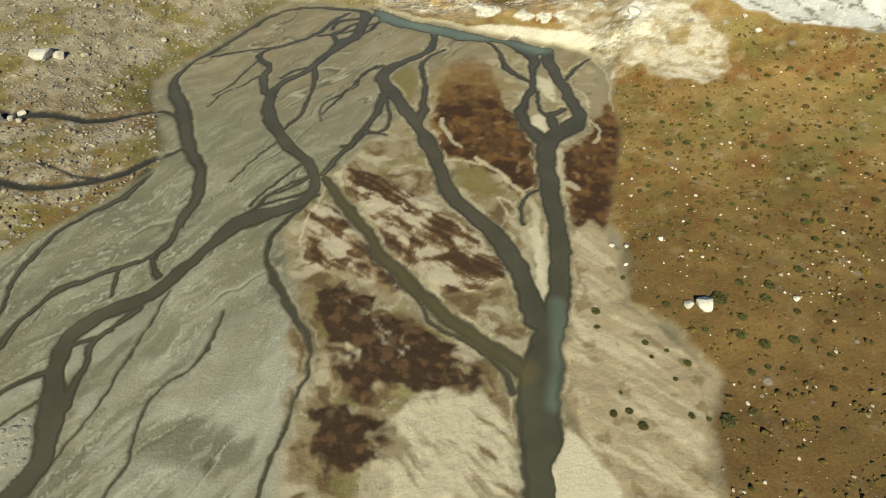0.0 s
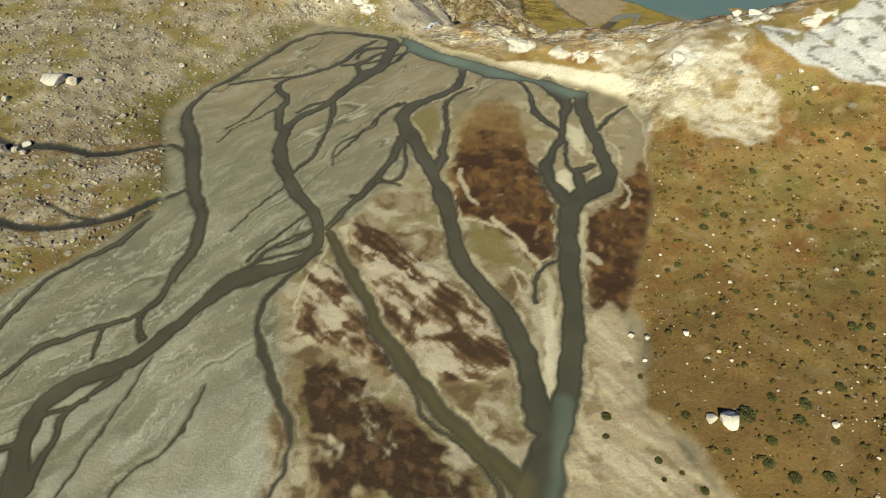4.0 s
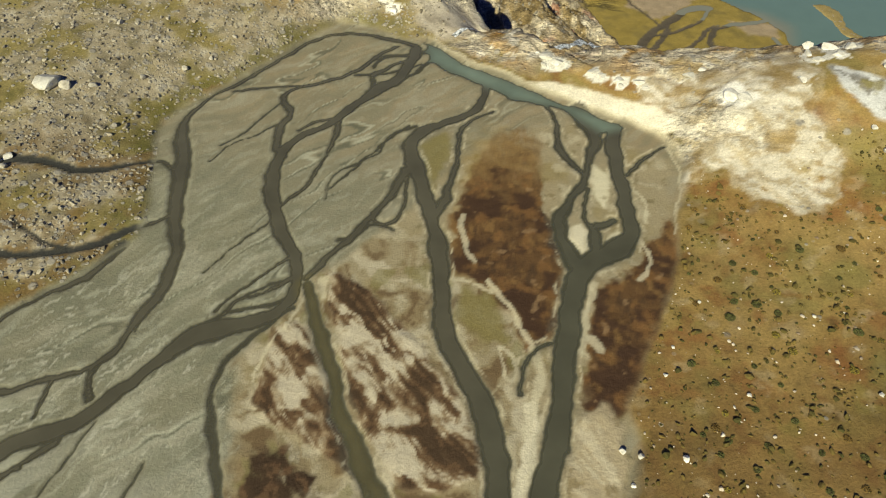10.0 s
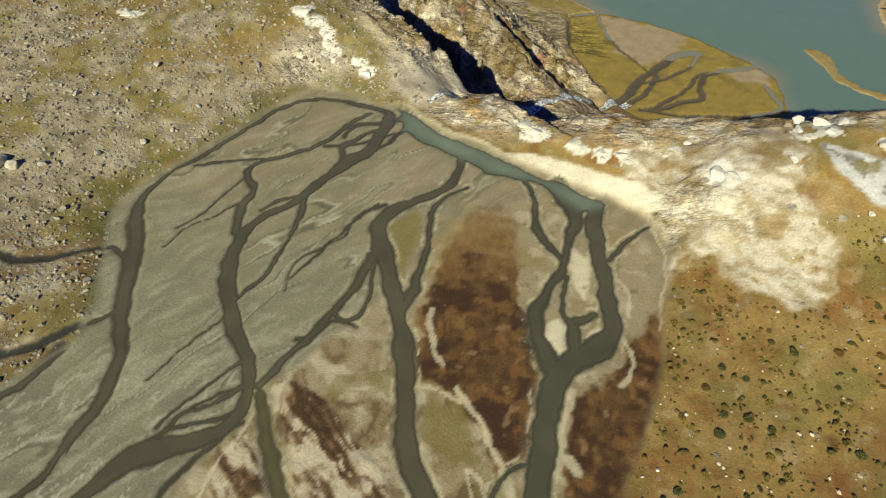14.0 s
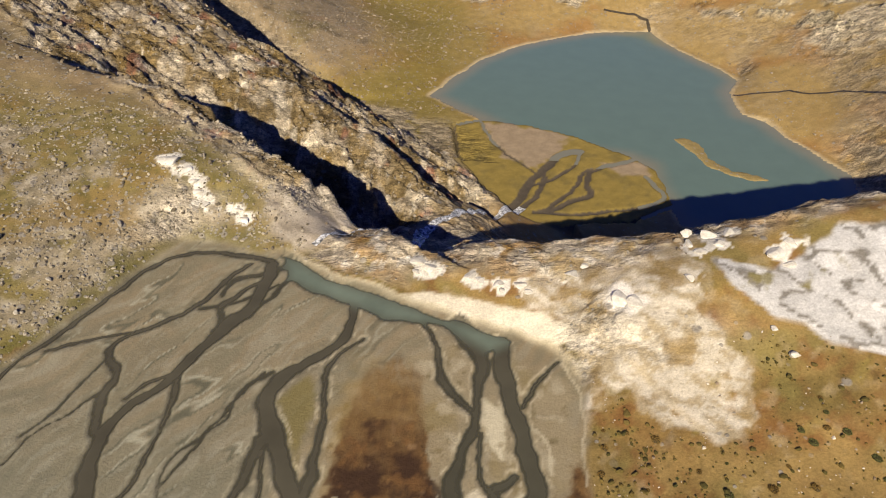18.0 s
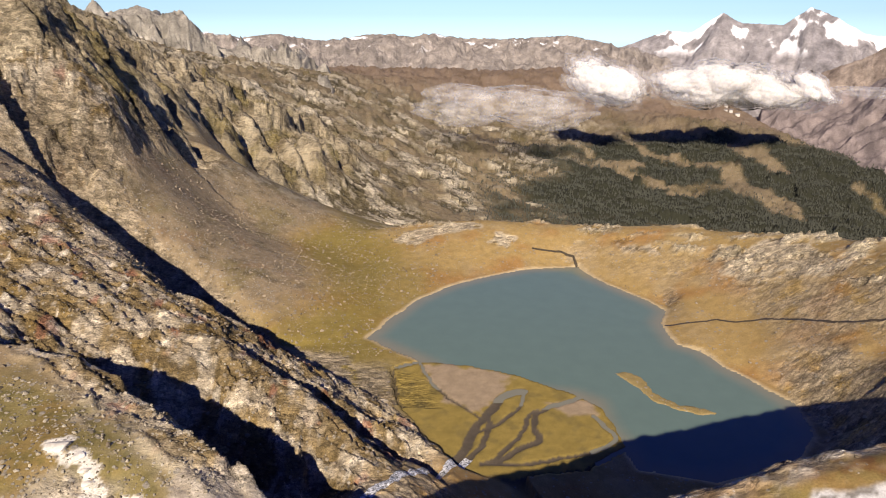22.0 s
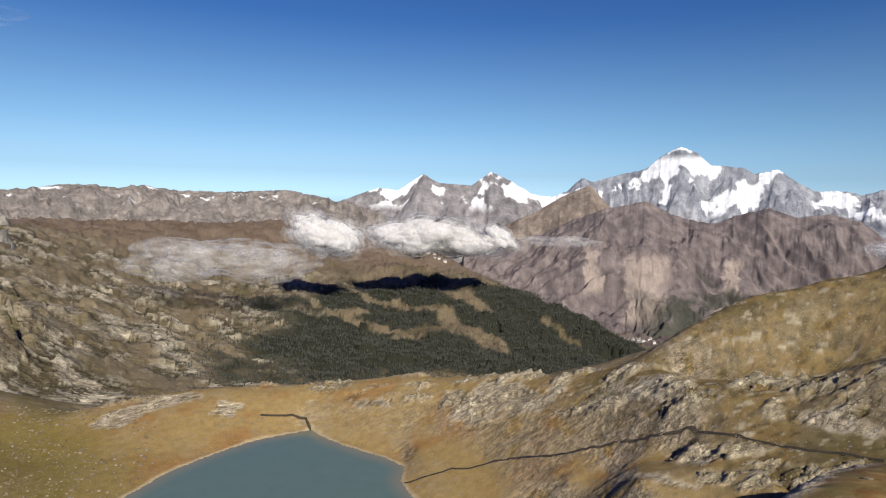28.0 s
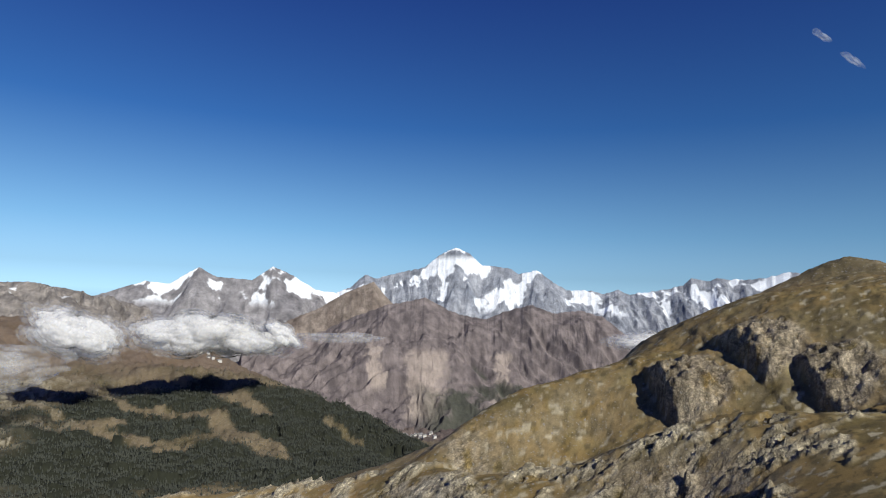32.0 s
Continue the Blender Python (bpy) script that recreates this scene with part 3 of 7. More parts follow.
# first gully and the falls
lie((-125, 352, 15), (-95, 348, 0), (-66, 340, -14), (-42, 330, -24), (-20, 320, -28))
lie((-29, 248, 0.2), (-17, 263, -5), (-12, 272, -9), (-5, 283, -14), (-2, 296, -20), (2, 311, -28), (14, 327, -38), (29, 354, -55), (41, 371, -66), (50, 386, -74))
# ribs between the gullies
lie((-200, 420, 25), (-150, 395, 14), (-114, 376, 7), (-80, 362, -4), (-50, 352, -13), (-25, 343, -24), (-4, 334, -34))
lie((-60, 388, -16), (-30, 376, -28), (0, 365, -44), (14, 358, -53))
lie((-300, 580, 75), (-229, 547, 41), (-197, 528, 21), (-170, 511, 10), (-139, 482, -1), (-109, 441, -3), (-82, 438, -17), (-55, 436, -34), (-28, 436, -54), (-5, 432, -68))
lie((-250, 592, 34), (-215, 585, 4), (-168, 545, -26), (-118, 490, -40), (-80, 475, -54), (-45, 470, -66), (-15, 470, -73))
lie((0, 400, -62), (25, 400, -71))
# scree under the western wall
lie((-30, 560, -70), (-79, 578, -58), (-140, 610, -36), (-190, 640, 0), (-235, 640, 55), (-300, 660, 130), (-350, 690, 172))
lie((-30, 680, -74), (-75, 779, -75), (-150, 740, -50), (-228, 800, 0), (-280, 811, 85), (-330, 790, 153))
lie((0, 880, -85), (-84, 1010, -62), (-198, 993, -40), (-283, 966, 70), (-358, 934, 131))
lie((-420, 560, 180), (-420, 690, 200), (-440, 850, 180), (-450, 1000, 150))
# rock bar between the delta and the lower lake
lie((-24, 256, 2.5), (-10, 254, 4), (5, 254, 5), (22, 252, 6), (39, 248, 7), (55, 245, 11), (75, 243, 16), (92, 242, 21), (112, 244, 28), (140, 244, 32), (190, 252, 36), (250, 264, 36), (300, 278, 24))
lie((0, 266, -2), (20, 265, -2), (39, 262, 0), (56, 257, 4))
lie((10, 285, -18), (30, 284, -22), (55, 275, -20), (80, 268, -12), (112, 266, -6), (150, 272, -8), (210, 282, -10))
lie((40, 330, -58), (60, 312, -56), (100, 305, -60), (150, 305, -60), (210, 312, -58), (260, 330, -50))
lie((-10, 243, 2), (10, 236, 2.6), (25, 230, 3.4), (45, 222, 5), (53, 226, 10), (61, 214, 14), (83, 217, 22), (100, 222, 23))
lie((52, 200, 3.5), (66, 200, 8), (85, 187, 10), (95, 199, 15), (103, 170, 10), (130, 200, 22))
# east slope
lie((43, 150, 1.5), (58, 147, 3), (80, 148, 6), (110, 140, 10), (160, 130, 18), (240, 120, 34))
lie((42, 110, 2), (48, 112, 3.5), (56, 88, 4), (71, 90, 7), (100, 80, 10), (160, 60, 17))
lie((60, 60, 3), (90, 40, 7), (140, 0, 14))
lie((170, 200, 33), (230, 200, 38), (320, 190, 44))
# round the lower lake
lie((-14, 530, -74), (20, 600, -74), (85, 652, -74), (170, 674, -74), (195, 630, -74), (226, 575, -74), (214, 540, -74), (212, 505, -74), (245, 450, -74), (250, 400, -74))
lie((60, 560, -82), (140, 620, -84), (190, 520, -84), (140, 520, -84))
lie((255, 470, -64), (265, 520, -60), (240, 600, -62), (232, 540, -68))
lie((-4, 770, -67), (46, 766, -58), (104, 760, -54), (162, 748, -56), (214, 718, -50), (268, 690, -44), (300, 646, -36), (336, 590, -22), (352, 545, -13), (364, 500, -2), (371, 470, 7), (375, 445, 13))
lie((-10, 850, -100), (70, 850, -110), (140, 835, -115), (220, 790, -115), (320, 710, -105), (390, 630, -75), (412, 566, -52))
lie((280, 440, -46), (300, 425, -38), (290, 400, -28), (283, 382, -22), (322, 394, -19), (340, 410, 2), (356, 413, 11))
lie((262, 345, -40), (285, 345, -28), (310, 365, -14), (376, 357, 13))
lie((240, 300, -14), (300, 300, -6), (340, 310, 2), (390, 285, 17))
# the eastern hill
lie((393, 482, 14), (422, 479, 33), (482, 468, 57), (525, 440, 71), (563, 413, 82), (600, 380, 92))
lie((383, 417, 15), (406, 366, 25), (417, 348, 37), (434, 326, 48), (448, 305, 57), (457, 280, 67), (466, 252, 72), (470, 233, 73), (476, 198, 75))
lie((398, 455, 0), (420, 418, 2), (446, 394, 7), (460, 372, 18), (478, 348, 30), (493, 324, 38), (505, 298, 50), (515, 268, 57), (520, 236, 58))
lie((458, 436, 33), (485, 402, 28), (511, 362, 46), (540, 326, 68), (560, 290, 86), (575, 250, 98))
lie((659, 445, 89), (695, 415, 124), (732, 374, 150), (765, 332, 174), (782, 307, 188), (799, 284, 197), (803, 258, 183), (820, 200, 165))
lie((480, 540, -60), (560, 540, -80), (650, 520, -60), (760, 480, -20), (880, 400, 40))
lie((430, 620, -130), (600, 640, -190), (800, 600, -170), (950, 500, -90))
# behind the camera
lie((-120, 0, 6), (-60, -60, 3), (20, -60, 2), (90, -40, 8), (200, -60, 22))
lie((-350, -250, 70), (0, -350, 20), (350, -250, 60))
lie((-420, 200, 120), (-450, -100, 110))
lie((500, 100, 110), (600, -100, 120), (850, 50, 150))
LINES = np.array(LINES)


def fitted(points, heights, slack=0.6):
    """Weights of a smooth surface through the given points."""
    n = len(points)
    r = np.hypot(points[:, None, 0] - points[None, :, 0], points[:, None, 1] - points[None, :, 1])
    a = np.zeros((n + 3, n + 3))
    a[:n, :n] = r - slack * np.eye(n)
    a[:n, n], a[:n, n + 1:n + 3] = 1, points
    a[n, :n], a[n + 1:n + 3, :n] = 1, points.T
    return np.linalg.solve(a, np.r_[heights, 0, 0, 0])


def surface(points, weights, x, y):
    out = np.empty(x.shape)
    for k in range(0, len(x), 4000):
        part = slice(k, k + 4000)
        r = np.hypot(x[part, None] - points[None, :, 0], y[part, None] - points[None, :, 1])
        out[part] = r @ weights[:-3] + weights[-3] + weights[-2] * x[part] + weights[-1] * y[part]
    return out


GRID_X, GRID_Y, CELL = -470.0, -380.0, 3.0
NX, NY = 470, 500
gx, gy = np.meshgrid(GRID_X + CELL * np.arange(NX), GRID_Y + CELL * np.arange(NY))
NEAR_Z = surface(LINES[:, :2], fitted(LINES[:, :2], LINES[:, 2]), gx.ravel(), gy.ravel()).reshape(NY, NX)


def lattice(x, y):
    u, v = np.clip((x - GRID_X) / CELL, 0, NX - 1.001), np.clip((y - GRID_Y) / CELL, 0, NY - 1.001)
    i, j = u.astype(int), v.astype(int)
    a, b = u - i, v - j
    return (NEAR_Z[j, i] * (1 - a) + NEAR_Z[j, i + 1] * a) * (1 - b) + (NEAR_Z[j + 1, i] * (1 - a) + NEAR_Z[j + 1, i + 1] * a) * b


# the far land by bearing in degrees, distance and height, seen from one spot
SPOT = np.array([25.0, 125.0])
FAR = []


def far_lie(*pts):
    pts = np.array(pts, float)
    for a, b in zip(pts[:-1], pts[1:]):
        for k in range(4):
            FAR.append(a + (b - a) * k / 4)
    FAR.append(pts[-1])


far_lie((-40, 640, 200), (-28, 700, 160), (-20, 800, 20), (-10, 720, -40), (0, 680, -80), (10, 660, -72), (20, 620, -55), (32, 560, -20), (45, 560, 30), (60, 700, 90), (95, 800, 160))
far_lie((-60, 900, 260), (-40, 900, 240), (-31, 900, 186), (-28, 900, 155), (-25, 900, 128), (-21, 930, 66), (-16, 960, -20), (-12.5, 950, -95), (-4, 1000, -150), (7, 1100, -190), (22, 1120, -215), (37, 1150, -212), (47, 1100, -190), (60, 1100, -60), (80, 1150, 60), (100, 1200, 120))
far_lie((-16, 1060, -10), (-7.8, 1060, -77), (-0.1, 1400, -152), (6, 1680, -212), (22.6, 1750, -247), (32.6, 1640, -258), (38.5, 1807, -277), (42.6, 1762, -298))
far_lie((-24, 1400, 150), (-17, 1500, 40), (-12, 1500, -31), (-3, 1900, -82), (7, 2300, -170), (17, 2300, -185), (27, 2200, -176), (33.3, 2107, -185), (38.4, 2007, -233))
far_lie((23, 2513, -141), (28.6, 2363, -149), (36, 2113, -190), (40, 1962, -233), (44.1, 1812, -280))
far_lie((23, 2750, -190), (30, 2650, -240), (37, 2400, -330), (42, 2250, -420), (46, 2100, -460))
far_lie((-30, 2000, 220), (-18, 2000, 60), (-12, 2000, 30), (-5, 2600, -13), (7, 3000, -21), (14.7, 3100, -7), (22.2, 3100, -68), (27, 3000, -145))
far_lie((31.5, 3113, -274), (38.5, 3012, -401), (43.6, 2912, -517), (48.6, 2912, -467), (56, 2800, -420), (70, 2800, -350), (95, 2800, 0))
far_lie((29, 3500, -330), (38.3, 3512, -480), (45, 3500, -520), (51, 3500, -520), (58.2, 3500, -500), (75, 3300, -420), (100, 3300, 100))
far_lie((-60, 4600, 60), (-30, 4600, -60), (0, 4600, -160), (30, 4600, -300), (60, 4600, -420), (100, 4600, 0))
far_lie((70, 760, 130), (75, 780, 168), (78.4, 790, 200), (82, 800, 172), (87, 800, 160))
far_lie((76, 690, 138), (78.4, 740, 165), (79, 860, 160), (80, 950, 120))
for back_bearing in range(110, 300, 15):
    FAR.extend([(back_bearing, 900, 140), (back_bearing, 2000, 300), (back_bearing, 4600, 300)])
FAR = np.array(FAR)
FAR[:, 0] = (FAR[:, 0] + 180) % 360 - 180


def polar(x, y):
    return np.degrees(np.arctan2(x - SPOT[0], y - SPOT[1])), np.hypot(x - SPOT[0], y - SPOT[1])


FAR_B, FAR_R = np.arange(-180, 181, 1.0), np.linspace(math.log(520), math.log(5000), 130)
far_points = np.stack([FAR[:, 0] / 10, np.log(FAR[:, 1]) * 6], -1)
far_weights = fitted(far_points, FAR[:, 2], 0.05)


fb, fr = np.meshgrid(FAR_B, FAR_R)
FAR_Z = surface(far_points, far_weights, fb.ravel() / 10, fr.ravel() * 6).reshape(fb.shape)


def land(x, y):
    """The plain height of the land, without its roughness."""
    b, r = polar(x, y)
    z = lattice(x, y)
    w = step(600, 820, r)
    away = np.flatnonzero(w > 0)
    if len(away):
        u = np.clip(b[away] + 180, 0, 359.99)
        v = np.clip((np.log(r[away]) - FAR_R[0]) / (FAR_R[1] - FAR_R[0]), 0, len(FAR_R) - 1.01)
        i, j = u.astype(int), v.astype(int)
        p, q = u - i, v - j
        f = (FAR_Z[j, i] * (1 - p) + FAR_Z[j, i + 1] * p) * (1 - q) + (FAR_Z[j + 1, i] * (1 - p) + FAR_Z[j + 1, i + 1] * p) * q
        z[away] = mix(z[away], f, w[away])
    return z



# ---- materials ----
def material(name):
    m = bpy.data.materials.new(name)
    m.use_nodes = True
    return m, m.node_tree.nodes, m.node_tree.links, m.node_tree.nodes["Principled BSDF"]


def noise_node(nodes, links, coords, scale, detail=5.0, rough=0.6):
    n = nodes.new("ShaderNodeTexNoise")
    n.inputs["Scale"].default_value, n.inputs["Detail"].default_value, n.inputs["Roughness"].default_value = scale, detail, rough
    links.new(coords, n.inputs["Vector"])
    return n.outputs["Fac"]


def ranged(nodes, links, value, lo, hi, to_lo, to_hi):
    n = nodes.new("ShaderNodeMapRange")
    links.new(value, n.inputs["Value"])
    for key, v in zip(("From Min", "From Max", "To Min", "To Max"), (lo, hi, to_lo, to_hi)):
        n.inputs[key].default_value = v
    return n.outputs["Result"]


def arith(nodes, links, kind, a, b):
    n = nodes.new("ShaderNodeMath")
    n.operation = kind
    for k, v in enumerate((a, b)):
        if isinstance(v, (int, float)):
            n.inputs[k].default_value = v
        else:
            links.new(v, n.inputs[k])
    return n.outputs[0]


def blend(nodes, links, kind, fac, a, b):
    n = nodes.new("ShaderNodeMix")
    n.data_type, n.blend_type = "RGBA", kind
    for k, v in ((0, fac), (6, a), (7, b)):
        if isinstance(v, (int, float)):
            n.inputs[k].default_value = v
        elif isinstance(v, tuple):
            n.inputs[k].default_value = (*v, 1)
        else:
            links.new(v, n.inputs[k])
    return n.outputs[2]


def scaled_color(nodes, links, color, factor):
    n = nodes.new("ShaderNodeVectorMath")
    n.operation = "SCALE"
    links.new(color, n.inputs[0])
    links.new(factor, n.inputs["Scale"])
    return n.outputs[0]


def bumped(nodes, links, bsdf, height, strength, distance):
    n = nodes.new("ShaderNodeBump")
    n.inputs["Strength"].default_value, n.inputs["Distance"].default_value = strength, distance
    links.new(height, n.inputs["Height"])
    links.new(n.outputs[0], bsdf.inputs["Normal"])


def ground_material(name, stones=1.0, size=1.0, glow=None):
    """Earth, turf, silt and rock: the mesh's own colour zones with grain, clods and scattered stones."""
    m, nodes, links, bsdf = material(name)
    at = nodes.new("ShaderNodeTexCoord").outputs["Object"]
    tint = nodes.new("ShaderNodeAttribute")
    tint.attribute_name = "tint"
    stony = nodes.new("ShaderNodeAttribute")
    stony.attribute_name = "stony"
    coarse = noise_node(nodes, links, at, 0.16 / size, 6, 0.62)
    fine = noise_node(nodes, links, at, 1.7 / size, 6, 0.7)
    grain = arith(nodes, links, "MULTIPLY", ranged(nodes, links, coarse, 0.25, 0.75, 0.78, 1.22), ranged(nodes, links, fine, 0.2, 0.8, 0.62, 1.38))
    silt = nodes.new("ShaderNodeAttribute")
    silt.attribute_name = "silt"
    grain = arith(nodes, links, "ADD", 1.0, arith(nodes, links, "MULTIPLY", arith(nodes, links, "SUBTRACT", grain, 1.0), ranged(nodes, links, silt.outputs["Fac"], 0, 1, 1.0, 0.35)))
    color = scaled_color(nodes, links, tint.outputs["Color"], grain)
    last = fine
    if stones:
        for scale, keep, tone in ((0.75 / size, 0.30, (0.35, 0.325, 0.27)), (0.28 / size, 0.22, (0.30, 0.275, 0.23))):
            cells = nodes.new("ShaderNodeTexVoronoi")
            cells.inputs["Scale"].default_value, cells.inputs["Randomness"].default_value = scale, 1.0
            links.new(at, cells.inputs["Vector"])
            apart = nodes.new("ShaderNodeSeparateColor")
            links.new(cells.outputs["Color"], apart.inputs[0])
            chance = ranged(nodes, links, arith(nodes, links, "SUBTRACT", apart.outputs[0], arith(nodes, links, "MULTIPLY", stony.outputs["Fac"], 0.75 * stones)), 0.0, -0.05, 0.0, 1.0)
            core = arith(nodes, links, "MULTIPLY", ranged(nodes, links, cells.outputs["Distance"], keep + 0.12, keep, 0.0, 1.0), chance)
            shade = scaled_color(nodes, links, blend(nodes, links, "MIX", apart.outputs[1], tone, (0.2, 0.185, 0.16)), ranged(nodes, links, fine, 0.2, 0.8, 0.7, 1.3))
            color = blend(nodes, links, "MIX", arith(nodes, links, "MULTIPLY", core, 0.85), color, shade)
            last = arith(nodes, links, "ADD", last, arith(nodes, links, "MULTIPLY", core, 0.8))
    if stones:
        # bare rock: blocks of their own tone, parted by dark joints
        craggy = nodes.new("ShaderNodeAttribute")
        craggy.attribute_name = "craggy"
        lay = nodes.new("ShaderNodeMapping")
        lay.inputs["Rotation"].default_value, lay.inputs["Scale"].default_value = (0.3, 0.15, 0.58), (0.45, 1.0, 1.0)
        links.new(at, lay.inputs["Vector"])
        bend = nodes.new("ShaderNodeTexNoise")
        bend.inputs["Scale"].default_value, bend.inputs["Detail"].default_value = 0.35, 4.0
        links.new(at, bend.inputs["Vector"])
        push = nodes.new("ShaderNodeVectorMath")
        push.operation = "MULTIPLY_ADD"
        push.inputs[1].default_value = (2.4, 2.4, 2.4)
        links.new(bend.outputs["Color"], push.inputs[0])
        links.new(lay.outputs[0], push.inputs[2])
        for scale, wide, low, high in ((0.34, 0.07, 0.84, 1.50), (1.1, 0.09, 0.88, 1.30)):
            cells, seam = nodes.new("ShaderNodeTexVoronoi"), nodes.new("ShaderNodeTexVoronoi")
            seam.feature = "DISTANCE_TO_EDGE"
            for n in (cells, seam):
                n.inputs["Scale"].default_value = scale
                links.new(push.outputs[0], n.inputs["Vector"])
            apart = nodes.new("ShaderNodeSeparateColor")
            links.new(cells.outputs["Color"], apart.inputs[0])
            gap = ranged(nodes, links, seam.outputs["Distance"], 0.0, wide, 0.66, 1.0)
            tone = arith(nodes, links, "MULTIPLY", ranged(nodes, links, apart.outputs[0], 0, 1, low, high), gap)
            color = scaled_color(nodes, links, color, arith(nodes, links, "ADD", 1.0, arith(nodes, links, "MULTIPLY", craggy.outputs["Fac"], arith(nodes, links, "SUBTRACT", tone, 1.0))))
            last = arith(nodes, links, "ADD", last, arith(nodes, links, "MULTIPLY", arith(nodes, links, "MULTIPLY", tone, craggy.outputs["Fac"]), 0.7))
    # beds and clefts of rock near by and across the valley
    lay = nodes.new("ShaderNodeMapping")
    lay.inputs["Rotation"].default_value, lay.inputs["Scale"].default_value = (0.25, 0.2, 0.62), (0.38, 1.0, 0.9)
    links.new(at, lay.inputs["Vector"])
    normal = None
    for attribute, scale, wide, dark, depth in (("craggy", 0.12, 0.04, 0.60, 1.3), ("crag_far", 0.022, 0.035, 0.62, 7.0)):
        if attribute == "craggy" and not stones:
            continue
        share = nodes.new("ShaderNodeAttribute")
        share.attribute_name = attribute
        lines = None
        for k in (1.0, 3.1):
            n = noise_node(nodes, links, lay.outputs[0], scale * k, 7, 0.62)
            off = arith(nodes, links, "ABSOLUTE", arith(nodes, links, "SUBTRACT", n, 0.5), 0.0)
            # shade of the clefts, put into the colour where the relief sinks
            cleft_shade = ranged(nodes, links, off, 0.0, wide, dark, 1.0)
            lines = cleft_shade if lines is None else arith(nodes, links, "MULTIPLY", lines, cleft_shade)
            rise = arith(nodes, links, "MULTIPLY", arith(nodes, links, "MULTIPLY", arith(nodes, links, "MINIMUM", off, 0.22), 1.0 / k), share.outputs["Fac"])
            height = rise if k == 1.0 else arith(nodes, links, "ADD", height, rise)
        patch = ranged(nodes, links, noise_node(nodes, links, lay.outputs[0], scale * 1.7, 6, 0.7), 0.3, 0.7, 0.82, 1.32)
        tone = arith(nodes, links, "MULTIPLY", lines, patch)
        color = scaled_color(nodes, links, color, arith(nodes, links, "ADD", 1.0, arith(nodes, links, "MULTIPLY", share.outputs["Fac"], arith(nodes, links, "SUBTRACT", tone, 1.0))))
        n = nodes.new("ShaderNodeBump")
        n.inputs["Strength"].default_value, n.inputs["Distance"].default_value = 1.0, depth * 4
        links.new(height, n.inputs["Height"])
        if normal is not None:
            links.new(normal, n.inputs["Normal"])
        normal = n.outputs[0]
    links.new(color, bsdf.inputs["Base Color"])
    bsdf.inputs["Roughness"].default_value = 0.93
    bsdf.inputs["Specular IOR Level"].default_value = 0.15
    bumped(nodes, links, bsdf, last, 0.55, 0.35 * size)
    links.new(normal, bsdf.inputs["Normal"].links[0].from_node.inputs["Normal"])
    if glow:
        bsdf.inputs["Emission Color"].default_value = (*glow[:3], 1)
        bsdf.inputs["Emission Strength"].default_value = glow[3]
    return m


def plain_material(name, a, b, scale, rough=0.85, bump=0.4, depth=0.1, spec=0.2, contrast=(0.3, 0.7)):
    """Two tones mixed by grain at two scales, with fine relief and a tone of its own for each piece."""
    m, nodes, links, bsdf = material(name)
    at = nodes.new("ShaderNodeTexCoord").outputs["Object"]
    n1, n2 = noise_node(nodes, links, at, scale), noise_node(nodes, links, at, scale * 7, 4, 0.65)
    color = blend(nodes, links, "MIX", ranged(nodes, links, n1, *contrast, 0.0, 1.0), a, b)
    info = nodes.new("ShaderNodeObjectInfo")
    each = ranged(nodes, links, info.outputs["Random"], 0, 1, 0.8, 1.15)
    color = scaled_color(nodes, links, color, arith(nodes, links, "MULTIPLY", ranged(nodes, links, n2, 0.2, 0.8, 0.72, 1.28), each))
    links.new(color, bsdf.inputs["Base Color"])
    bsdf.inputs["Roughness"].default_value = rough
    bsdf.inputs["Specular IOR Level"].default_value = spec
    bumped(nodes, links, bsdf, arith(nodes, links, "ADD", n1, n2), bump, depth)
    return m


def water_material(name, rough, ripple, patchy=0.18, shallow=False):
    m, nodes, links, bsdf = material(name)
    at = nodes.new("ShaderNodeTexCoord").outputs["Object"]
    tint = nodes.new("ShaderNodeAttribute")
    tint.attribute_name = "tint"
    cloudy = noise_node(nodes, links, at, 0.08, 4, 0.55)
    links.new(scaled_color(nodes, links, tint.outputs["Color"], ranged(nodes, links, cloudy, 0.25, 0.75, 1 - patchy, 1 + patchy)), bsdf.inputs["Base Color"])
    bsdf.inputs["Roughness"].default_value = rough
    bsdf.inputs["IOR"].default_value = 1.33
    bumped(nodes, links, bsdf, noise_node(nodes, links, at, 2.2, 4, 0.6), ripple, 0.05)
    if shallow:
        depth = nodes.new("ShaderNodeAttribute")
        depth.attribute_name = "depth"
        links.new(ranged(nodes, links, depth.outputs["Fac"], 0.0, 0.26, 0.12, 0.94), bsdf.inputs["Alpha"])
    return m


GROUND = ground_material("turf_silt_and_rock")
WATER = water_material("silty_meltwater", 0.2, 0.14, 0.22, True)
LAKE = water_material("turquoise_lake_water", 0.14, 0.03, 0.04)


# ---- meshes ----
def grid_object(name, x, y, z, wrap=False):
    """One sheet from 2D arrays of places."""
    rows, cols = x.shape
    mesh = bpy.data.meshes.new(name)
    verts = np.stack([x, y, z], -1).reshape(-1, 3).astype(np.float32)
    i, j = np.meshgrid(np.arange(rows - 1), np.arange(cols if wrap else cols - 1), indexing="ij")
    k = (j + 1) % cols
    quads = np.stack([i * cols + j, (i + 1) * cols + j, (i + 1) * cols + k, i * cols + k], -1).reshape(-1, 4).astype(np.int32)
    sheet(mesh, verts, quads)
    return new(name, mesh)


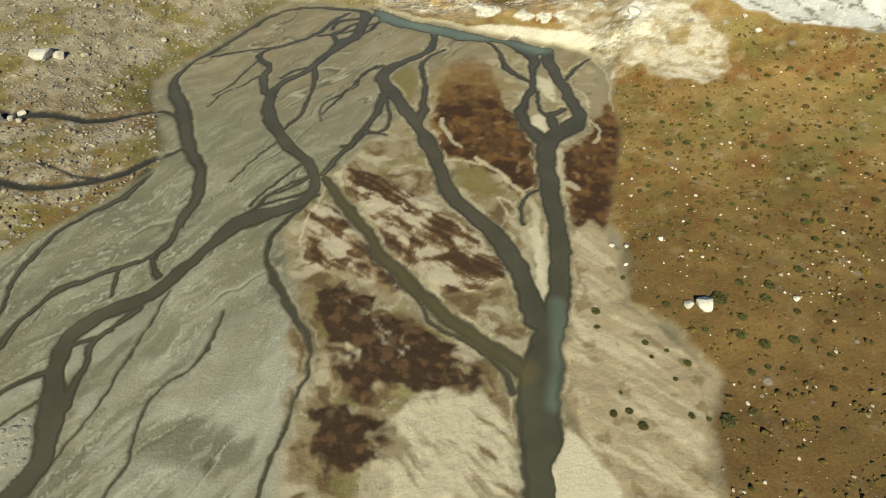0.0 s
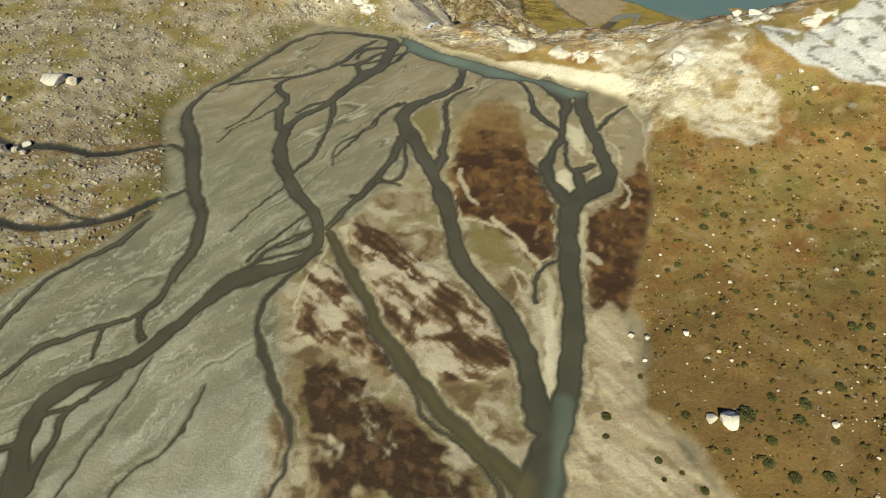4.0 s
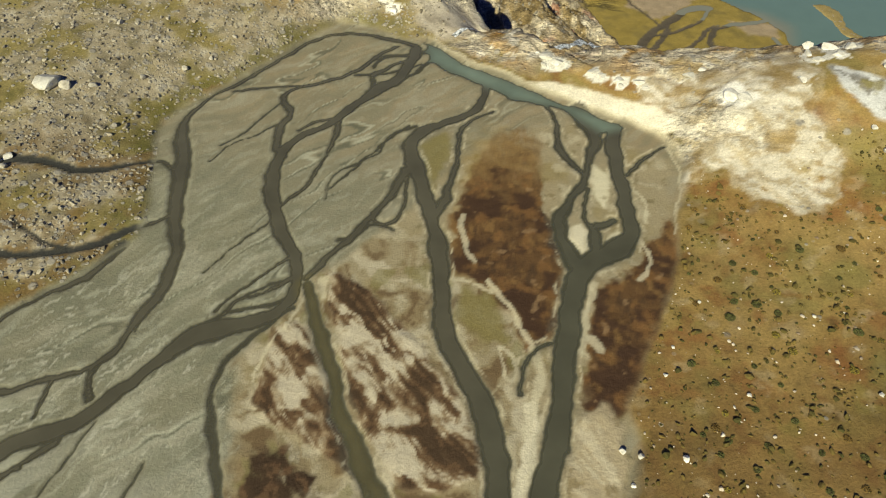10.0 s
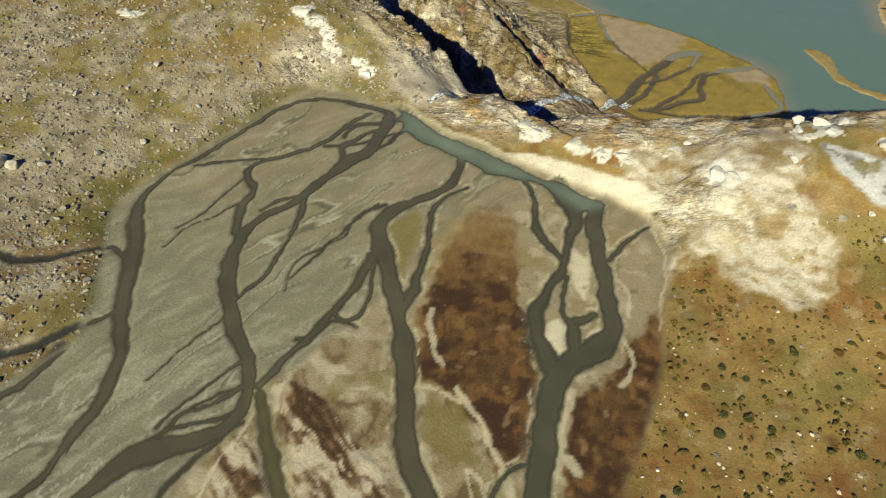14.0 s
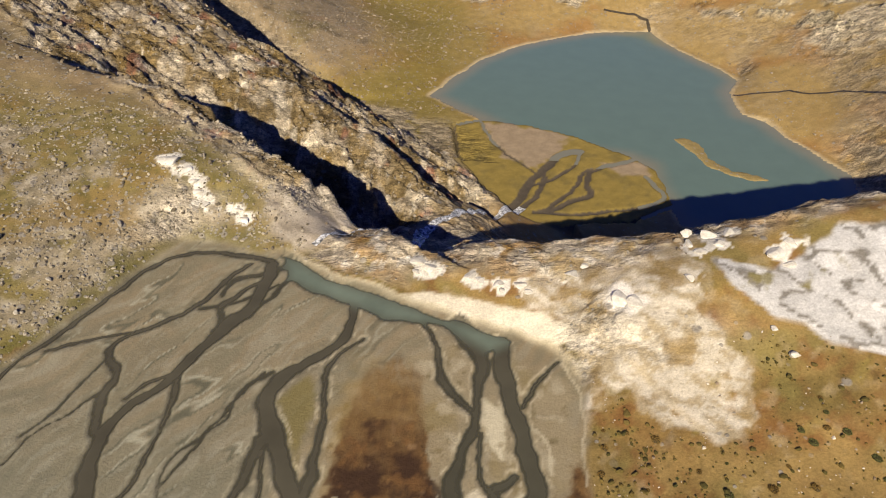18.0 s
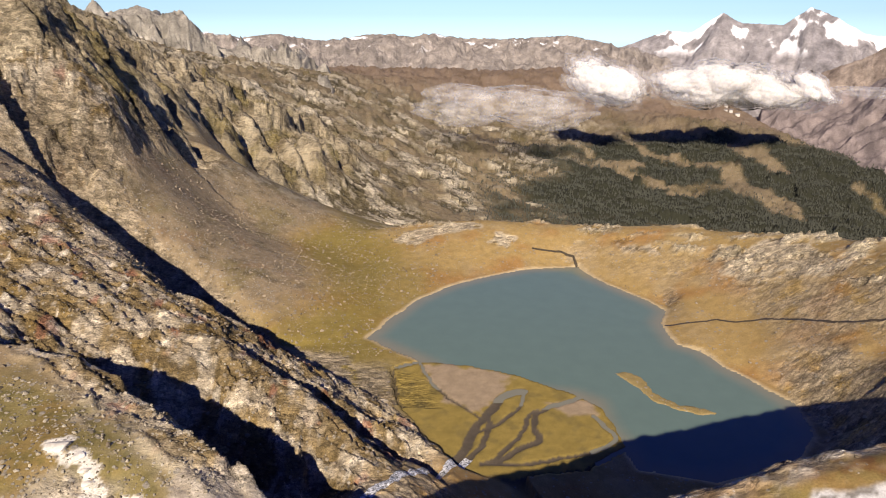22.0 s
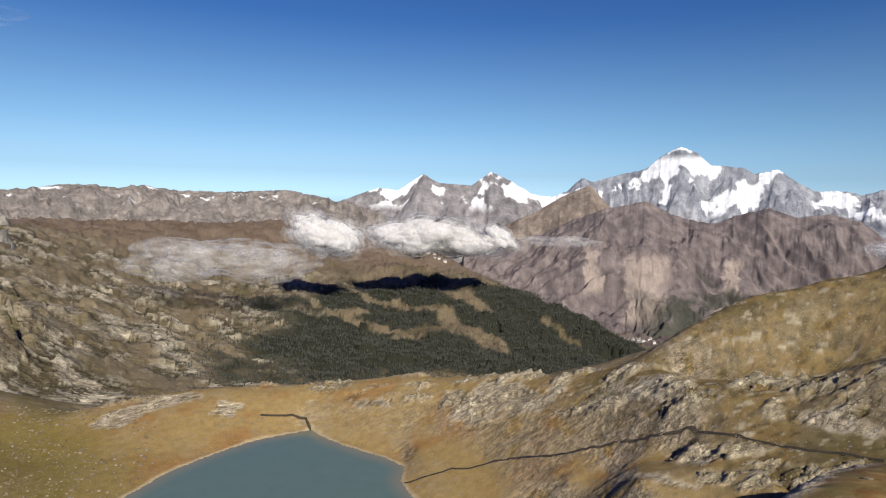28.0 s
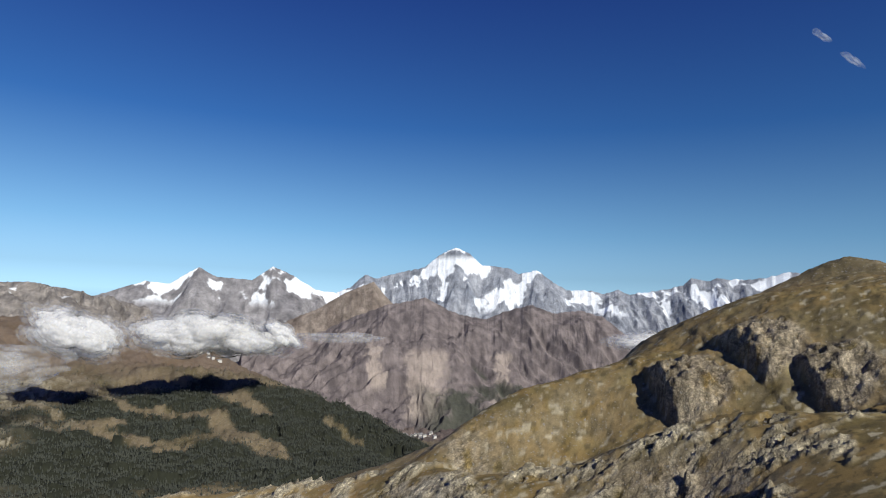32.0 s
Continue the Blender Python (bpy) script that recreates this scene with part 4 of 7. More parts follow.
def sheet(mesh, verts, faces, smooth=True):
    n, corners = len(faces), faces.shape[1]
    mesh.vertices.add(len(verts))
    mesh.vertices.foreach_set("co", np.ascontiguousarray(verts, dtype=np.float32).ravel())
    mesh.loops.add(n * corners)
    mesh.loops.foreach_set("vertex_index", np.ascontiguousarray(faces, dtype=np.int32).ravel())
    mesh.polygons.add(n)
    mesh.polygons.foreach_set("loop_start", np.arange(0, n * corners, corners, dtype=np.int32))
    mesh.polygons.foreach_set("use_smooth", np.full(n, smooth))
    mesh.update(calc_edges=True)


def tinted(ob, rgb, stony=None, craggy=None, crag_far=None):
    a = ob.data.attributes.new("tint", "FLOAT_COLOR", "POINT")
    a.data.foreach_set("color", np.concatenate([rgb, np.ones((len(rgb), 1))], 1).astype(np.float32).ravel())
    if stony is not None:
        b = ob.data.attributes.new("stony", "FLOAT", "POINT")
        b.data.foreach_set("value", stony.astype(np.float32))
    if crag_far is not None:
        b = ob.data.attributes.new("crag_far", "FLOAT", "POINT")
        b.data.foreach_set("value", crag_far.astype(np.float32))
    if craggy is not None:
        b = ob.data.attributes.new("craggy", "FLOAT", "POINT")
        b.data.foreach_set("value", craggy.astype(np.float32))



# ---- the ground: one sheet to the horizon ----
HUB = np.array([15.0, -60.0])
bearings = np.concatenate([np.arange(-58, 77, 0.12), np.arange(77, 300, 4.0)[1:]])
near_r = np.concatenate([85 * np.exp(np.arange(0, np.log(540 / 85), 0.0030)), 540 * np.exp(np.arange(0.0036, np.log(900 / 540), 0.0038))])
far_r = np.concatenate([900 * np.exp(np.arange(0.004, np.log(1900 / 900), 0.0048)), 1900 * np.exp(np.arange(0.004, np.log(4750 / 1900), 0.0085))])
radii = np.concatenate([np.linspace(2, 84, 50), near_r, far_r])
rr, bb = np.meshgrid(radii, np.radians(bearings), indexing="ij")
GX, GY = HUB[0] + rr * np.sin(bb), HUB[1] + rr * np.cos(bb)
shape2 = GX.shape
X, Y = GX.ravel(), GY.ravel()
SCARPS = []


def scarp(reach, *pts):
    """A crest of x, y and drop, behind which the ground falls away on the right hand of the line."""
    SCARPS.append((reach, np.array(pts, float)))


scarp(72, (-30, 282, 14), (-46, 296, 32), (-70, 312, 40), (-95, 325, 36), (-122, 333, 22), (-150, 340, 12), (-185, 352, 3))
scarp(84, (-16, 436, 8), (-50, 437, 30), (-82, 439, 40), (-109, 443, 46), (-139, 484, 46), (-170, 513, 44), (-197, 530, 38), (-229, 549, 32), (-300, 582, 20))
scarp(26, (16, 357, 12), (-20, 372, 16), (-50, 388, 10), (-70, 398, 2))
scarp(46, (320, 285, 14), (200, 258, 20), (140, 250, 22), (112, 248, 20), (92, 244, 18), (75, 245, 14), (55, 247, 9), (39, 251, 5))
scarp(78, (-232, 594, 6), (-246, 600, 36), (-275, 614, 50), (-335, 642, 54))
scarp(84, (-198, 760, 4), (-214, 764, 26), (-250, 769, 48), (-286, 777, 54), (-345, 790, 54))
scarp(40, (-196, 812, 4), (-212, 820, 24), (-234, 832, 26), (-268, 850, 14))
scarp(44, (-222, 975, 4), (-246, 1000, 24), (-270, 1030, 26), (-300, 1060, 10))
scarp(42, (-204, 1044, 4), (-222, 1070, 28), (-244, 1102, 30), (-268, 1140, 8))
scarp(40, (-174, 1092, 4), (-192, 1120, 28), (-214, 1154, 28), (-240, 1190, 8))
scarp(32, (-138, 1112, 3), (-154, 1138, 20), (-174, 1170, 20), (-196, 1204, 6))
scarp(40, (-100, 1190, 4), (-118, 1222, 26), (-140, 1260, 26), (-164, 1300, 8))
scarp(30, (-255, 900, 3), (-280, 925, 18), (-305, 950, 18), (-330, 975, 6))
CRAGS = []
for crag in (((548, 392, 2), (528, 370, 20), (508, 350, 22), (490, 330, 3)), ((598, 352, 2), (576, 328, 16), (554, 304, 17), (540, 286, 2)), ((572, 288, 2), (552, 268, 14), (530, 250, 14), (512, 232, 3))):
    CRAGS.append(np.array(crag, float))
LOWER_DELTA = np.array([(28, 492), (60, 486), (92, 470), (122, 446), (134, 432), (136, 392), (108, 374), (70, 368), (44, 374), (30, 400), (12, 440), (8, 480)])


def line_side(x, y, pts, reach):
    """Distance, value and side of a polyline: side is positive on its left hand."""
    d, v = near_line(x, y, pts, reach)
    some = np.flatnonzero(d < reach)
    side = np.zeros(x.shape)
    if len(some):
        px, py = x[some], y[some]
        best, s = np.full(px.shape, 1e9), np.zeros(px.shape)
        for a, b in zip(pts[:-1], pts[1:]):
            e = b[:2] - a[:2]
            t = np.clip(((px - a[0]) * e[0] + (py - a[1]) * e[1]) / (e @ e), 0, 1)
            r = np.hypot(px - a[0] - t * e[0], py - a[1] - t * e[1])
            c = e[0] * (py - a[1]) - e[1] * (px - a[0])
            closer = r < best
            best, s = np.where(closer, r, best), np.where(closer, np.sign(c), s)
        side[some] = s
    return d, v, side


def ground_height(x, y):
    """Height of the finished ground and what it is made of."""
    base = land(x, y)
    r = polar(x, y)[1]
    sd = inside(x, y, SHORE, 60)
    edge = np.flatnonzero(np.abs(sd) < 12)
    sd[edge] += 1.2 * fbm(x[edge], y[edge], 7, 3, 5)
    delta = step(-2.2, 1.0, sd)
    lake = inside(x, y, LAKE_LINE, 60)
    edge = np.flatnonzero(np.abs(lake) < 20)
    lake[edge] += 2.0 * fbm(x[edge], y[edge], 16, 3, 6)
    low = blob(x, y, LOWER_DELTA, 3, 2, 12, 8)
    outer = np.flatnonzero(delta < 1)
    ox, oy = x[outer], y[outer]
    # scarps and shelves of rock
    fall = np.zeros(len(ox))
    jx, jy = ox + 4 * fbm(ox, oy, 18, 3, 15), oy + 4 * fbm(ox, oy, 18, 3, 16)
    for reach, pts in SCARPS:
        d, drop, side = line_side(jx, jy, pts, reach)
        fall = np.maximum(fall, np.where(side < 0, drop * step(0, 7, d) * step(reach, reach * 0.4, d), 0) * (d < reach))
    rise = np.zeros(len(ox))
    for pts in CRAGS:
        d, high, side = line_side(jx, jy, pts, 76)
        rise = np.maximum(rise, np.where(side > 0, high * step(0, 6, d) * step(74, 8, d), 0) * (d < 76))
    base[outer] += rise * (0.55 + 0.9 * np.clip(ridged(jx, jy, 22, 4, 131), -0.4, 0.8)) - fall
    fallen = np.zeros(x.shape)
    fallen[outer] = fall + rise
    slope = np.hypot(land(x + 4, y) - land(x - 2, y), land(x, y + 4) - land(x, y - 2)) / 6
    away = step(700, 1500, r)
    turfy = step(395, 440, x) * step(180, 230, y)
    talus = step(-60, -100, x) * step(550, 600, y) * step(48, 14, base) * step(1010, 940, r)
    cliff = np.clip(step(0.42, 0.85, slope) * (1 - 0.75 * turfy) * (1 - 0.85 * talus) + step(3, 9, fallen), 0, 1)
    zero = np.zeros(x.shape)
    along0, across0 = ox * 0.83 - oy * 0.55, ox * 0.55 + oy * 0.83
    bar, ribs, knolls, strata, rough, blocks, seams = zero.copy(), zero.copy(), zero.copy(), zero.copy(), zero.copy(), zero.copy(), zero.copy()
    bar[outer] = step(-3, 6, inside(ox, oy, ROCK_BAR, 40) + 5 * fbm(ox, oy, 15, 3, 9))
    ribs[outer] = step(-5, 12, inside(ox, oy, RIBS, 60) + 9 * fbm(ox, oy, 30, 3, 10))
    knolls[outer] = step(-5, 12, inside(ox, oy, KNOLLS, 60) + 14 * fbm(ox, oy, 40, 3, 12)) * step(-0.02, 0.2, fbm(along0 / 2.2, across0, 22, 4, 13))
    wall = step(8, 45, base[outer] + fall + 24 * fbm(ox, oy, 60, 3, 17)) * step(-190, -235, ox) * step(590, 640, oy) * step(1500, 1100, r[outer])
    ob, orr = polar(ox, oy)
    spires = step(-21, -18, ob) * step(-3.5, -6.5, ob + 1.5 * fbm(ox, oy, 70, 3, 140)) * step(930, 1000, orr + 40 * fbm(ox, oy, 60, 3, 141)) * step(1500, 1250, orr) * step(-118, -92, base[outer])
    wall = np.maximum(wall, spires)
    ribs[outer] = np.maximum(ribs[outer], wall * step(-0.15, 0.1, fbm(ox, oy, 60, 3, 14)))
    walls = zero.copy()
    walls[outer] = wall
    rock = np.clip(cliff + 0.8 * bar + 0.85 * ribs + 0.9 * knolls, 0, 1)
    along, across = ox * 0.83 - oy * 0.55, ox * 0.55 + oy * 0.83
    s = ridged(along / 3.2, across, 7, 4, 20)
    strata[outer] = s
    k = rock[outer]
    q = 0.35 * fbm(ox, oy, 11, 4, 21) + k * (1.3 * s + 0.9 * fbm(ox, oy, 5, 3, 22)) + ribs[outer] * 2.6 * ridged(along / 3, across, 22, 3, 23)
    beds = (across * 0.9 + base[outer] * 0.5 + 7 * fbm(ox, oy, 40, 3, 11)) / 6.5
    ledges = 2.6 * (beds - np.floor(beds)) ** 2 + 1.6 * ((1.7 * beds) % 1.0) ** 3
    block = np.full(len(ox), 0.5)
    hard = np.flatnonzero((k > 0.04) | (wall > 0.02) | (away[outer] > 0.02))
    hx, hy, ha, hc = ox[hard], oy[hard], along[hard] / 2.4, across[hard]
    bend = 3 * fbm(hx, hy, 15, 3, 130)
    f1, v1, crack = facets(ha + bend, hc + bend, 11, 1)
    f2, v2, _ = facets(ha + 0.5 * bend, hc, 4.2, 2)
    f3, v3, _ = facets(hx + 2 * bend, hy, 34, 3)
    f4, v4, _ = facets(hx, hy + 3 * bend, 80, 4)
    kr, kk, kw, ka = ribs[outer][hard], knolls[outer][hard], wall[hard], away[outer][hard]
    block[hard] = mix(0.6 * v1 + 0.4 * v2, 0.55 * v3 + 0.45 * v1, np.maximum(kw, ka))
    q[hard] += k[hard] * (0.9 * f1 + 0.45 * f2) * (1 - ka) + kr * (0.9 * f1 + 1.5 * f3) + kk * (1.5 * f1 + 0.8 * f2 + 0.8 * f3) + kw * (9 * f4 + 6 * f3 + 2 * f1) + ka * (8 * f4 + 6 * f3 + 2.5 * f1)
    blocks[outer] = block
    seam = np.ones(len(ox))
    seam[hard] = crack
    seams[outer] = seam
    q = q + ribs[outer] * 0.8 * ledges + knolls[outer] * (1.6 * ridged(along / 2.4, across, 34, 4, 24, 0.5) + 1.2 * (ledges - 1.4)) + wall * 24 * (ridged(oy + 25 * fbm(ox, oy, 80, 2, 18), ox / 3.5, 75, 5, 25) - 0.1)
    f = np.flatnonzero(away[outer] > 0)
    q[f] += away[outer][f] * (12 * ridged(ox[f], oy[f], 110, 5, 26, 0.6) - q[f] * 0.0)
    hill = turfy[outer] * (1 - knolls[outer]) * (1 - 0.6 * step(3, 9, fallen[outer]))
    f = np.flatnonzero(hill > 0)
    q[f] += hill[f] * (3.2 * ridged(along[f] / 1.8, across[f], 46, 5, 150) + 1.6 * fbm(ox[f], oy[f], 11, 4, 151))
    rough[outer] = q
    quiet = step(0, 14, -sd) * step(0, 12, -lake) * (1 - low)
    z = base + rough * mix(0.12, 1.0, quiet) * (1 - delta)
    # upper delta: bars, moss and channels
    wx, wy = x.copy(), y.copy()
    flats = np.flatnonzero((delta > 0) | ((x > -165) & (x < -80) & (y > 100) & (y < 180)))
    fx, fy = x[flats], y[flats]
    ux, uy = fx + 1.3 * fbm(fx, fy, 7, 4, 31, 0.55), fy + 1.3 * fbm(fx, fy, 7, 4, 32, 0.55)
    wx[flats], wy[flats] = ux, uy
    bed = 0.17 + 0.10 * fbm(fx, fy, 26, 3, 33) + 0.06 * fbm(fx, fy, 4, 3, 34)
    moss = np.zeros(fx.shape)
    for i, poly in enumerate((BROWN1, BROWN2, STREAK1, STREAK2, PEAT1, PEAT2, PEAT3, SANDR, CREAM1)):
        moss = np.maximum(moss, blob(ux, uy, poly, 1.2, 1.5, 5, 40 + i))
    bed = bed + moss * (0.25 + 0.2 * fbm(fx, fy, 3, 3, 35))
    wet = np.full(fx.shape, 9.0)
    uneven = 1 + 0.45 * fbm(fx, fy, 9, 3, 143)
    for depth, pts in CHANNELS:
        d, width = near_line(ux, uy, pts, 9)
        half = np.maximum(width * 0.40 * uneven, 0.3)
        cut = depth * ((d / half) ** 2 - 1)
        bed = np.minimum(bed, cut)
        wet = np.minimum(wet, d - half)
    bed = mix(bed, -0.45, blob(ux, uy, TEAL, 1.5))
    spare = blob(ux, uy, RIVER_BAR, 1.2)
    bed, wet = mix(bed, 0.16, spare), mix(wet, 9.0, spare)
    brook_side = zero.copy() + 9
    brook_side[flats] = wet
    z[flats] = mix(z[flats] - 0.5 * step(0.8, -0.3, wet) * (1 - delta[flats]), bed, delta[flats])
    # lower delta and lake bed
    some = np.flatnonzero((low > 0) | (lake > -12))
    lx, ly = x[some], y[some]
    shelf = LAKE_Z + 0.25 + 0.12 * fbm(lx, ly, 14, 3, 36)
    for pts in LOWER:
        d, width = near_line(lx + 1.5 * fbm(lx, ly, 9, 2, 37), ly + 1.5 * fbm(lx, ly, 9, 2, 38), pts, 9)
        shelf = np.minimum(shelf, 0.5 * ((d / np.maximum(width * 0.62, 0.9)) ** 2 - 1) + LAKE_Z)
    zz = mix(z[some], shelf, low[some])
    spit = zero.copy()
    spit[some] = step(-1.5, 1.5, inside(lx, ly, SPIT, 20) + 1.5 * fbm(lx, ly, 6, 2, 39))
    sheltered = step(-2.5, 2.5, lake[some]) * (1 - low[some])
    zz = mix(zz, LAKE_Z - 1.6, sheltered)
    z[some] = mix(zz, LAKE_Z + 0.35, spit[some])
    bank = np.flatnonzero((lake < 0) & (lake > -58) & (low < 0.5))
    z[bank] = np.maximum(z[bank], LAKE_Z + 0.2 - 0.04 * lake[bank])
    return z, dict(delta=delta, lake=lake, low=low, cliff=cliff, bar=bar, ribs=ribs, knolls=knolls, rock=rock, r=r, wx=wx, wy=wy, spit=spit, sd=sd, wall=walls, strata=strata, blocks=blocks, seams=seams, wet=brook_side)


def rgb(*c):
    return np.array(c, float)


class Paint:
    """Colours of a part of the ground, laid one over another."""

    def __init__(self, pick, x, y, z, zones, colors, stony):
        self.pick, self.x, self.y, self.z = pick, x[pick], y[pick], z[pick]
        self.k = {key: v[pick] for key, v in zones.items()}
        self.c, self.stony, self.out = colors[pick], stony[pick], (colors, stony)

    def lay(self, color, w):
        w = np.clip(w, 0, 1)[:, None]
        self.c += (np.asarray(color) - self.c) * w

    def n(self, size, octaves, seed):
        return fbm(self.x, self.y, size, octaves, seed)

    def done(self):
        self.out[0][self.pick], self.out[1][self.pick] = self.c, self.stony


def paint_slopes(p):
    """Heath, scree, turf and rock round the delta."""
    x, y, z, k, lay = p.x, p.y, p.z, p.k, p.lay
    n1, n2 = p.n(40, 4, 50), p.n(9, 5, 51)
    p.c[:] = rgb(0.215, 0.136, 0.048)
    lay(rgb(0.255, 0.172, 0.060), step(-0.1, 0.3, n1))
    lay(rgb(0.155, 0.112, 0.038), step(0.0, 0.35, p.n(22, 5, 53)))
    lay(rgb(0.21, 0.165, 0.05), 0.7 * step(0.2, 0.45, p.n(7, 5, 39)))
    lay(rgb(0.155, 0.075, 0.028), 0.6 * step(0.1, 0.4, p.n(5, 5, 38)))
    lay(rgb(0.18, 0.052, 0.016), 0.4 * step(0.15, 0.45, p.n(13, 5, 54)) * step(100, 160, y))
    lay(rgb(0.23, 0.18, 0.105), 0.6 * step(0.25, 0.5, n2))
    lay(rgb(0.07, 0.048, 0.018), 0.6 * step(0.25, 0.5, p.n(3.5, 4, 49)))
    lay(rgb(0.31, 0.215, 0.082), 0.6 * step(115, 165, y + 14 * n1) * step(-0.2, 0.15, p.n(18, 4, 174)))
    lay(rgb(0.185, 0.155, 0.052), 0.65 * step(0.04, 0.28, p.n(21, 5, 175)) * step(90, 125, y))
    lay(rgb(0.185, 0.075, 0.027), 0.55 * step(0.12, 0.36, p.n(10, 5, 176)) * step(105, 140, y))
    lay(rgb(0.34, 0.265, 0.145), 0.5 * step(0.2, 0.4, p.n(6, 5, 177)))
    lay(rgb(0.125, 0.078, 0.032), 0.75 * step(135, 85, y + 14 * n1))
    p.stony = 0.03 + 0.1 * step(0.1, 0.4, n2)
    west = step(-28, -60, x + 8 * n2) * step(345, 300, y + 20 * n1)
    tone = p.n(5, 5, 48)
    lay(rgb(0.285, 0.240, 0.160), west)
    lay(rgb(0.15, 0.13, 0.085), west * 0.8 * step(0.0, 0.3, tone))
    lay(rgb(0.40, 0.355, 0.265), west * step(0.1, 0.4, -tone))
    turf = west * step(-0.15, 0.12, p.n(16, 5, 55) + 0.5 * step(230, 275, y + 0.25 * x) - 0.12)
    lay(rgb(0.205, 0.165, 0.058), turf * 0.9)
    lay(rgb(0.22, 0.148, 0.052), west * 0.7 * step(-0.02, 0.22, p.n(24, 5, 178)) * step(215, 255, y + 8 * n2))
    lay(rgb(0.10, 0.09, 0.03), turf * 0.6 * step(0.05, 0.3, tone))
    lay(rgb(0.12, 0.108, 0.03), west * 0.8 * step(9, 2, -k["sd"] + 6 * n2))
    lay(rgb(0.15, 0.085, 0.03), west * step(0.0, 0.3, p.n(20, 4, 56)) * 0.6 * step(172, 160, y) * step(-140, -110, x))
    p.stony = mix(p.stony, 0.8 - 0.45 * turf, west)
    # bare rock
    t = np.clip(k["blocks"] * 1.1 - 0.1 + 0.5 * k["strata"] + 0.6 * tone, 0, 1)[:, None]
    lay(mix(rgb(0.25, 0.20, 0.14), rgb(0.48, 0.425, 0.335), t), k["rock"] * step(-0.35, 0.15, n2 + 0.4 * k["strata"] + 0.3 * k["cliff"]))
    lay(mix(rgb(0.19, 0.152, 0.105), rgb(0.44, 0.385, 0.295), t), 0.9 * k["ribs"])
    lay(rgb(0.145, 0.10, 0.038), k["ribs"] * 0.85 * step(-0.05, 0.12, p.n(16, 5, 36)))
    lay(rgb(0.52, 0.47, 0.38), k["ribs"] * 0.9 * step(0.30, 0.38, p.n(11, 4, 35)))
    lay(rgb(0.20, 0.07, 0.05), k["ribs"] * 0.6 * step(0.25, 0.4, p.n(18, 3, 63)))
    lay(rgb(0.19, 0.12, 0.04), k["ribs"] * 0.7 * step(0.1, 0.3, p.n(12, 4, 64)))
    lay(rgb(0.27, 0.155, 0.05), 0.65 * k["bar"] * step(0.02, 0.22, p.n(9, 5, 65)))
    lay(rgb(0.52, 0.48, 0.40), 0.9 * k["bar"] * step(0.16, 0.28, p.n(6, 4, 47)))
    lay(rgb(0.08, 0.06, 0.038), 0.5 * k["rock"] * step(0.13, 0.04, k["seams"]) * step(-0.1, 0.25, n1))
    for ox, oy, size, _ in OUTCROP_PLACES:
        near = np.flatnonzero((np.abs(x - ox) < 2.4 * size) & (np.abs(y - oy) < 2.4 * size))
        w = step(1.0 * size, 0.82 * size, np.hypot((x[near] - ox) / 1.15, y[near] - oy) + 3.0 * n2[near] + 4.0 * tone[near])[:, None]
        p.c[near] += (rgb(0.68, 0.65, 0.57) * (1 + 0.5 * tone[near])[:, None] - p.c[near]) * w
    pale = blob(x, y, PALE_SLOPE, 0.8, 4, 8, 66)
    upper = step(218, 230, y + 6 * n2)
    hatch = fbm((x * 0.55 + y * 0.83) + 1.5 * tone, (x * 0.83 - y * 0.55) * 0.3, 2.2, 4, 67)
    lay(rgb(0.48, 0.435, 0.345), pale * (1 - 0.45 * upper) * step(-0.45, -0.2, p.n(8, 5, 67)))
    lay(rgb(0.33, 0.265, 0.16), 0.85 * pale * step(0.0, 0.22, hatch))
    lay(rgb(0.60, 0.55, 0.45), 0.7 * pale * step(0.08, 0.3, -hatch))
    lay(rgb(0.24, 0.165, 0.065), pale * 0.75 * step(0.14, 0.30, p.n(11, 5, 145) + 0.12 * upper))
    wisps = blob(x, y, PALE_SLOPE, 3.0, 9, 7, 146) * (1 - pale)
    lay(rgb(0.45, 0.39, 0.28), 0.7 * wisps * step(0.05, 0.2, p.n(5, 5, 147)))
    slab = blob(x, y, WHITE_SLAB, 0.6, 4, 12, 68)
    some = np.flatnonzero(slab > 0)
    joint, shade = np.ones(len(x)), np.zeros(len(x))
    _, s1, e1 = facets((x * 0.83 - y * 0.55)[some] / 2.2 + 1.5 * n2[some], (x * 0.55 + y * 0.83)[some] + 1.5 * tone[some], 7, 5)
    _, s2, _ = facets((x * 0.83 - y * 0.55)[some] / 1.6, (x * 0.55 + y * 0.83)[some] + 2 * n2[some], 2.6, 6)
    joint[some], shade[some] = e1 / 0.13 + 1.2 * step(0.0, 0.25, tone[some]), 0.65 * s1 + 0.35 * s2
    lay(mix(rgb(0.38, 0.38, 0.37), rgb(0.58, 0.58, 0.565), np.clip(shade * 1.3, 0, 1)[:, None]), slab)
    lay(rgb(0.36, 0.35, 0.33), slab * step(0.1, 0.4, n2) * 0.5)
    lay(rgb(0.15, 0.135, 0.11), slab * 0.85 * step(1.0, 0.5, joint))
    lay(rgb(0.20, 0.17, 0.06), slab * step(0.28, 0.4, p.n(12, 4, 98)) * 0.8)
    rock = blob(x, y, OUTLET_ROCK, 1.5, 4, 8, 160)
    lay(rgb(0.42, 0.375, 0.305), 0.85 * rock)
    lay(rgb(0.24, 0.205, 0.155), 0.7 * rock * step(0.02, 0.2, fbm((x * 0.55 + y * 0.83) + 1.5 * tone, (x * 0.83 - y * 0.55) * 0.2, 3, 4, 161)))
    lay(rgb(0.70, 0.67, 0.60), blob(x, y, BIG_WHITE, 0.5, 2.0, 5, 44))
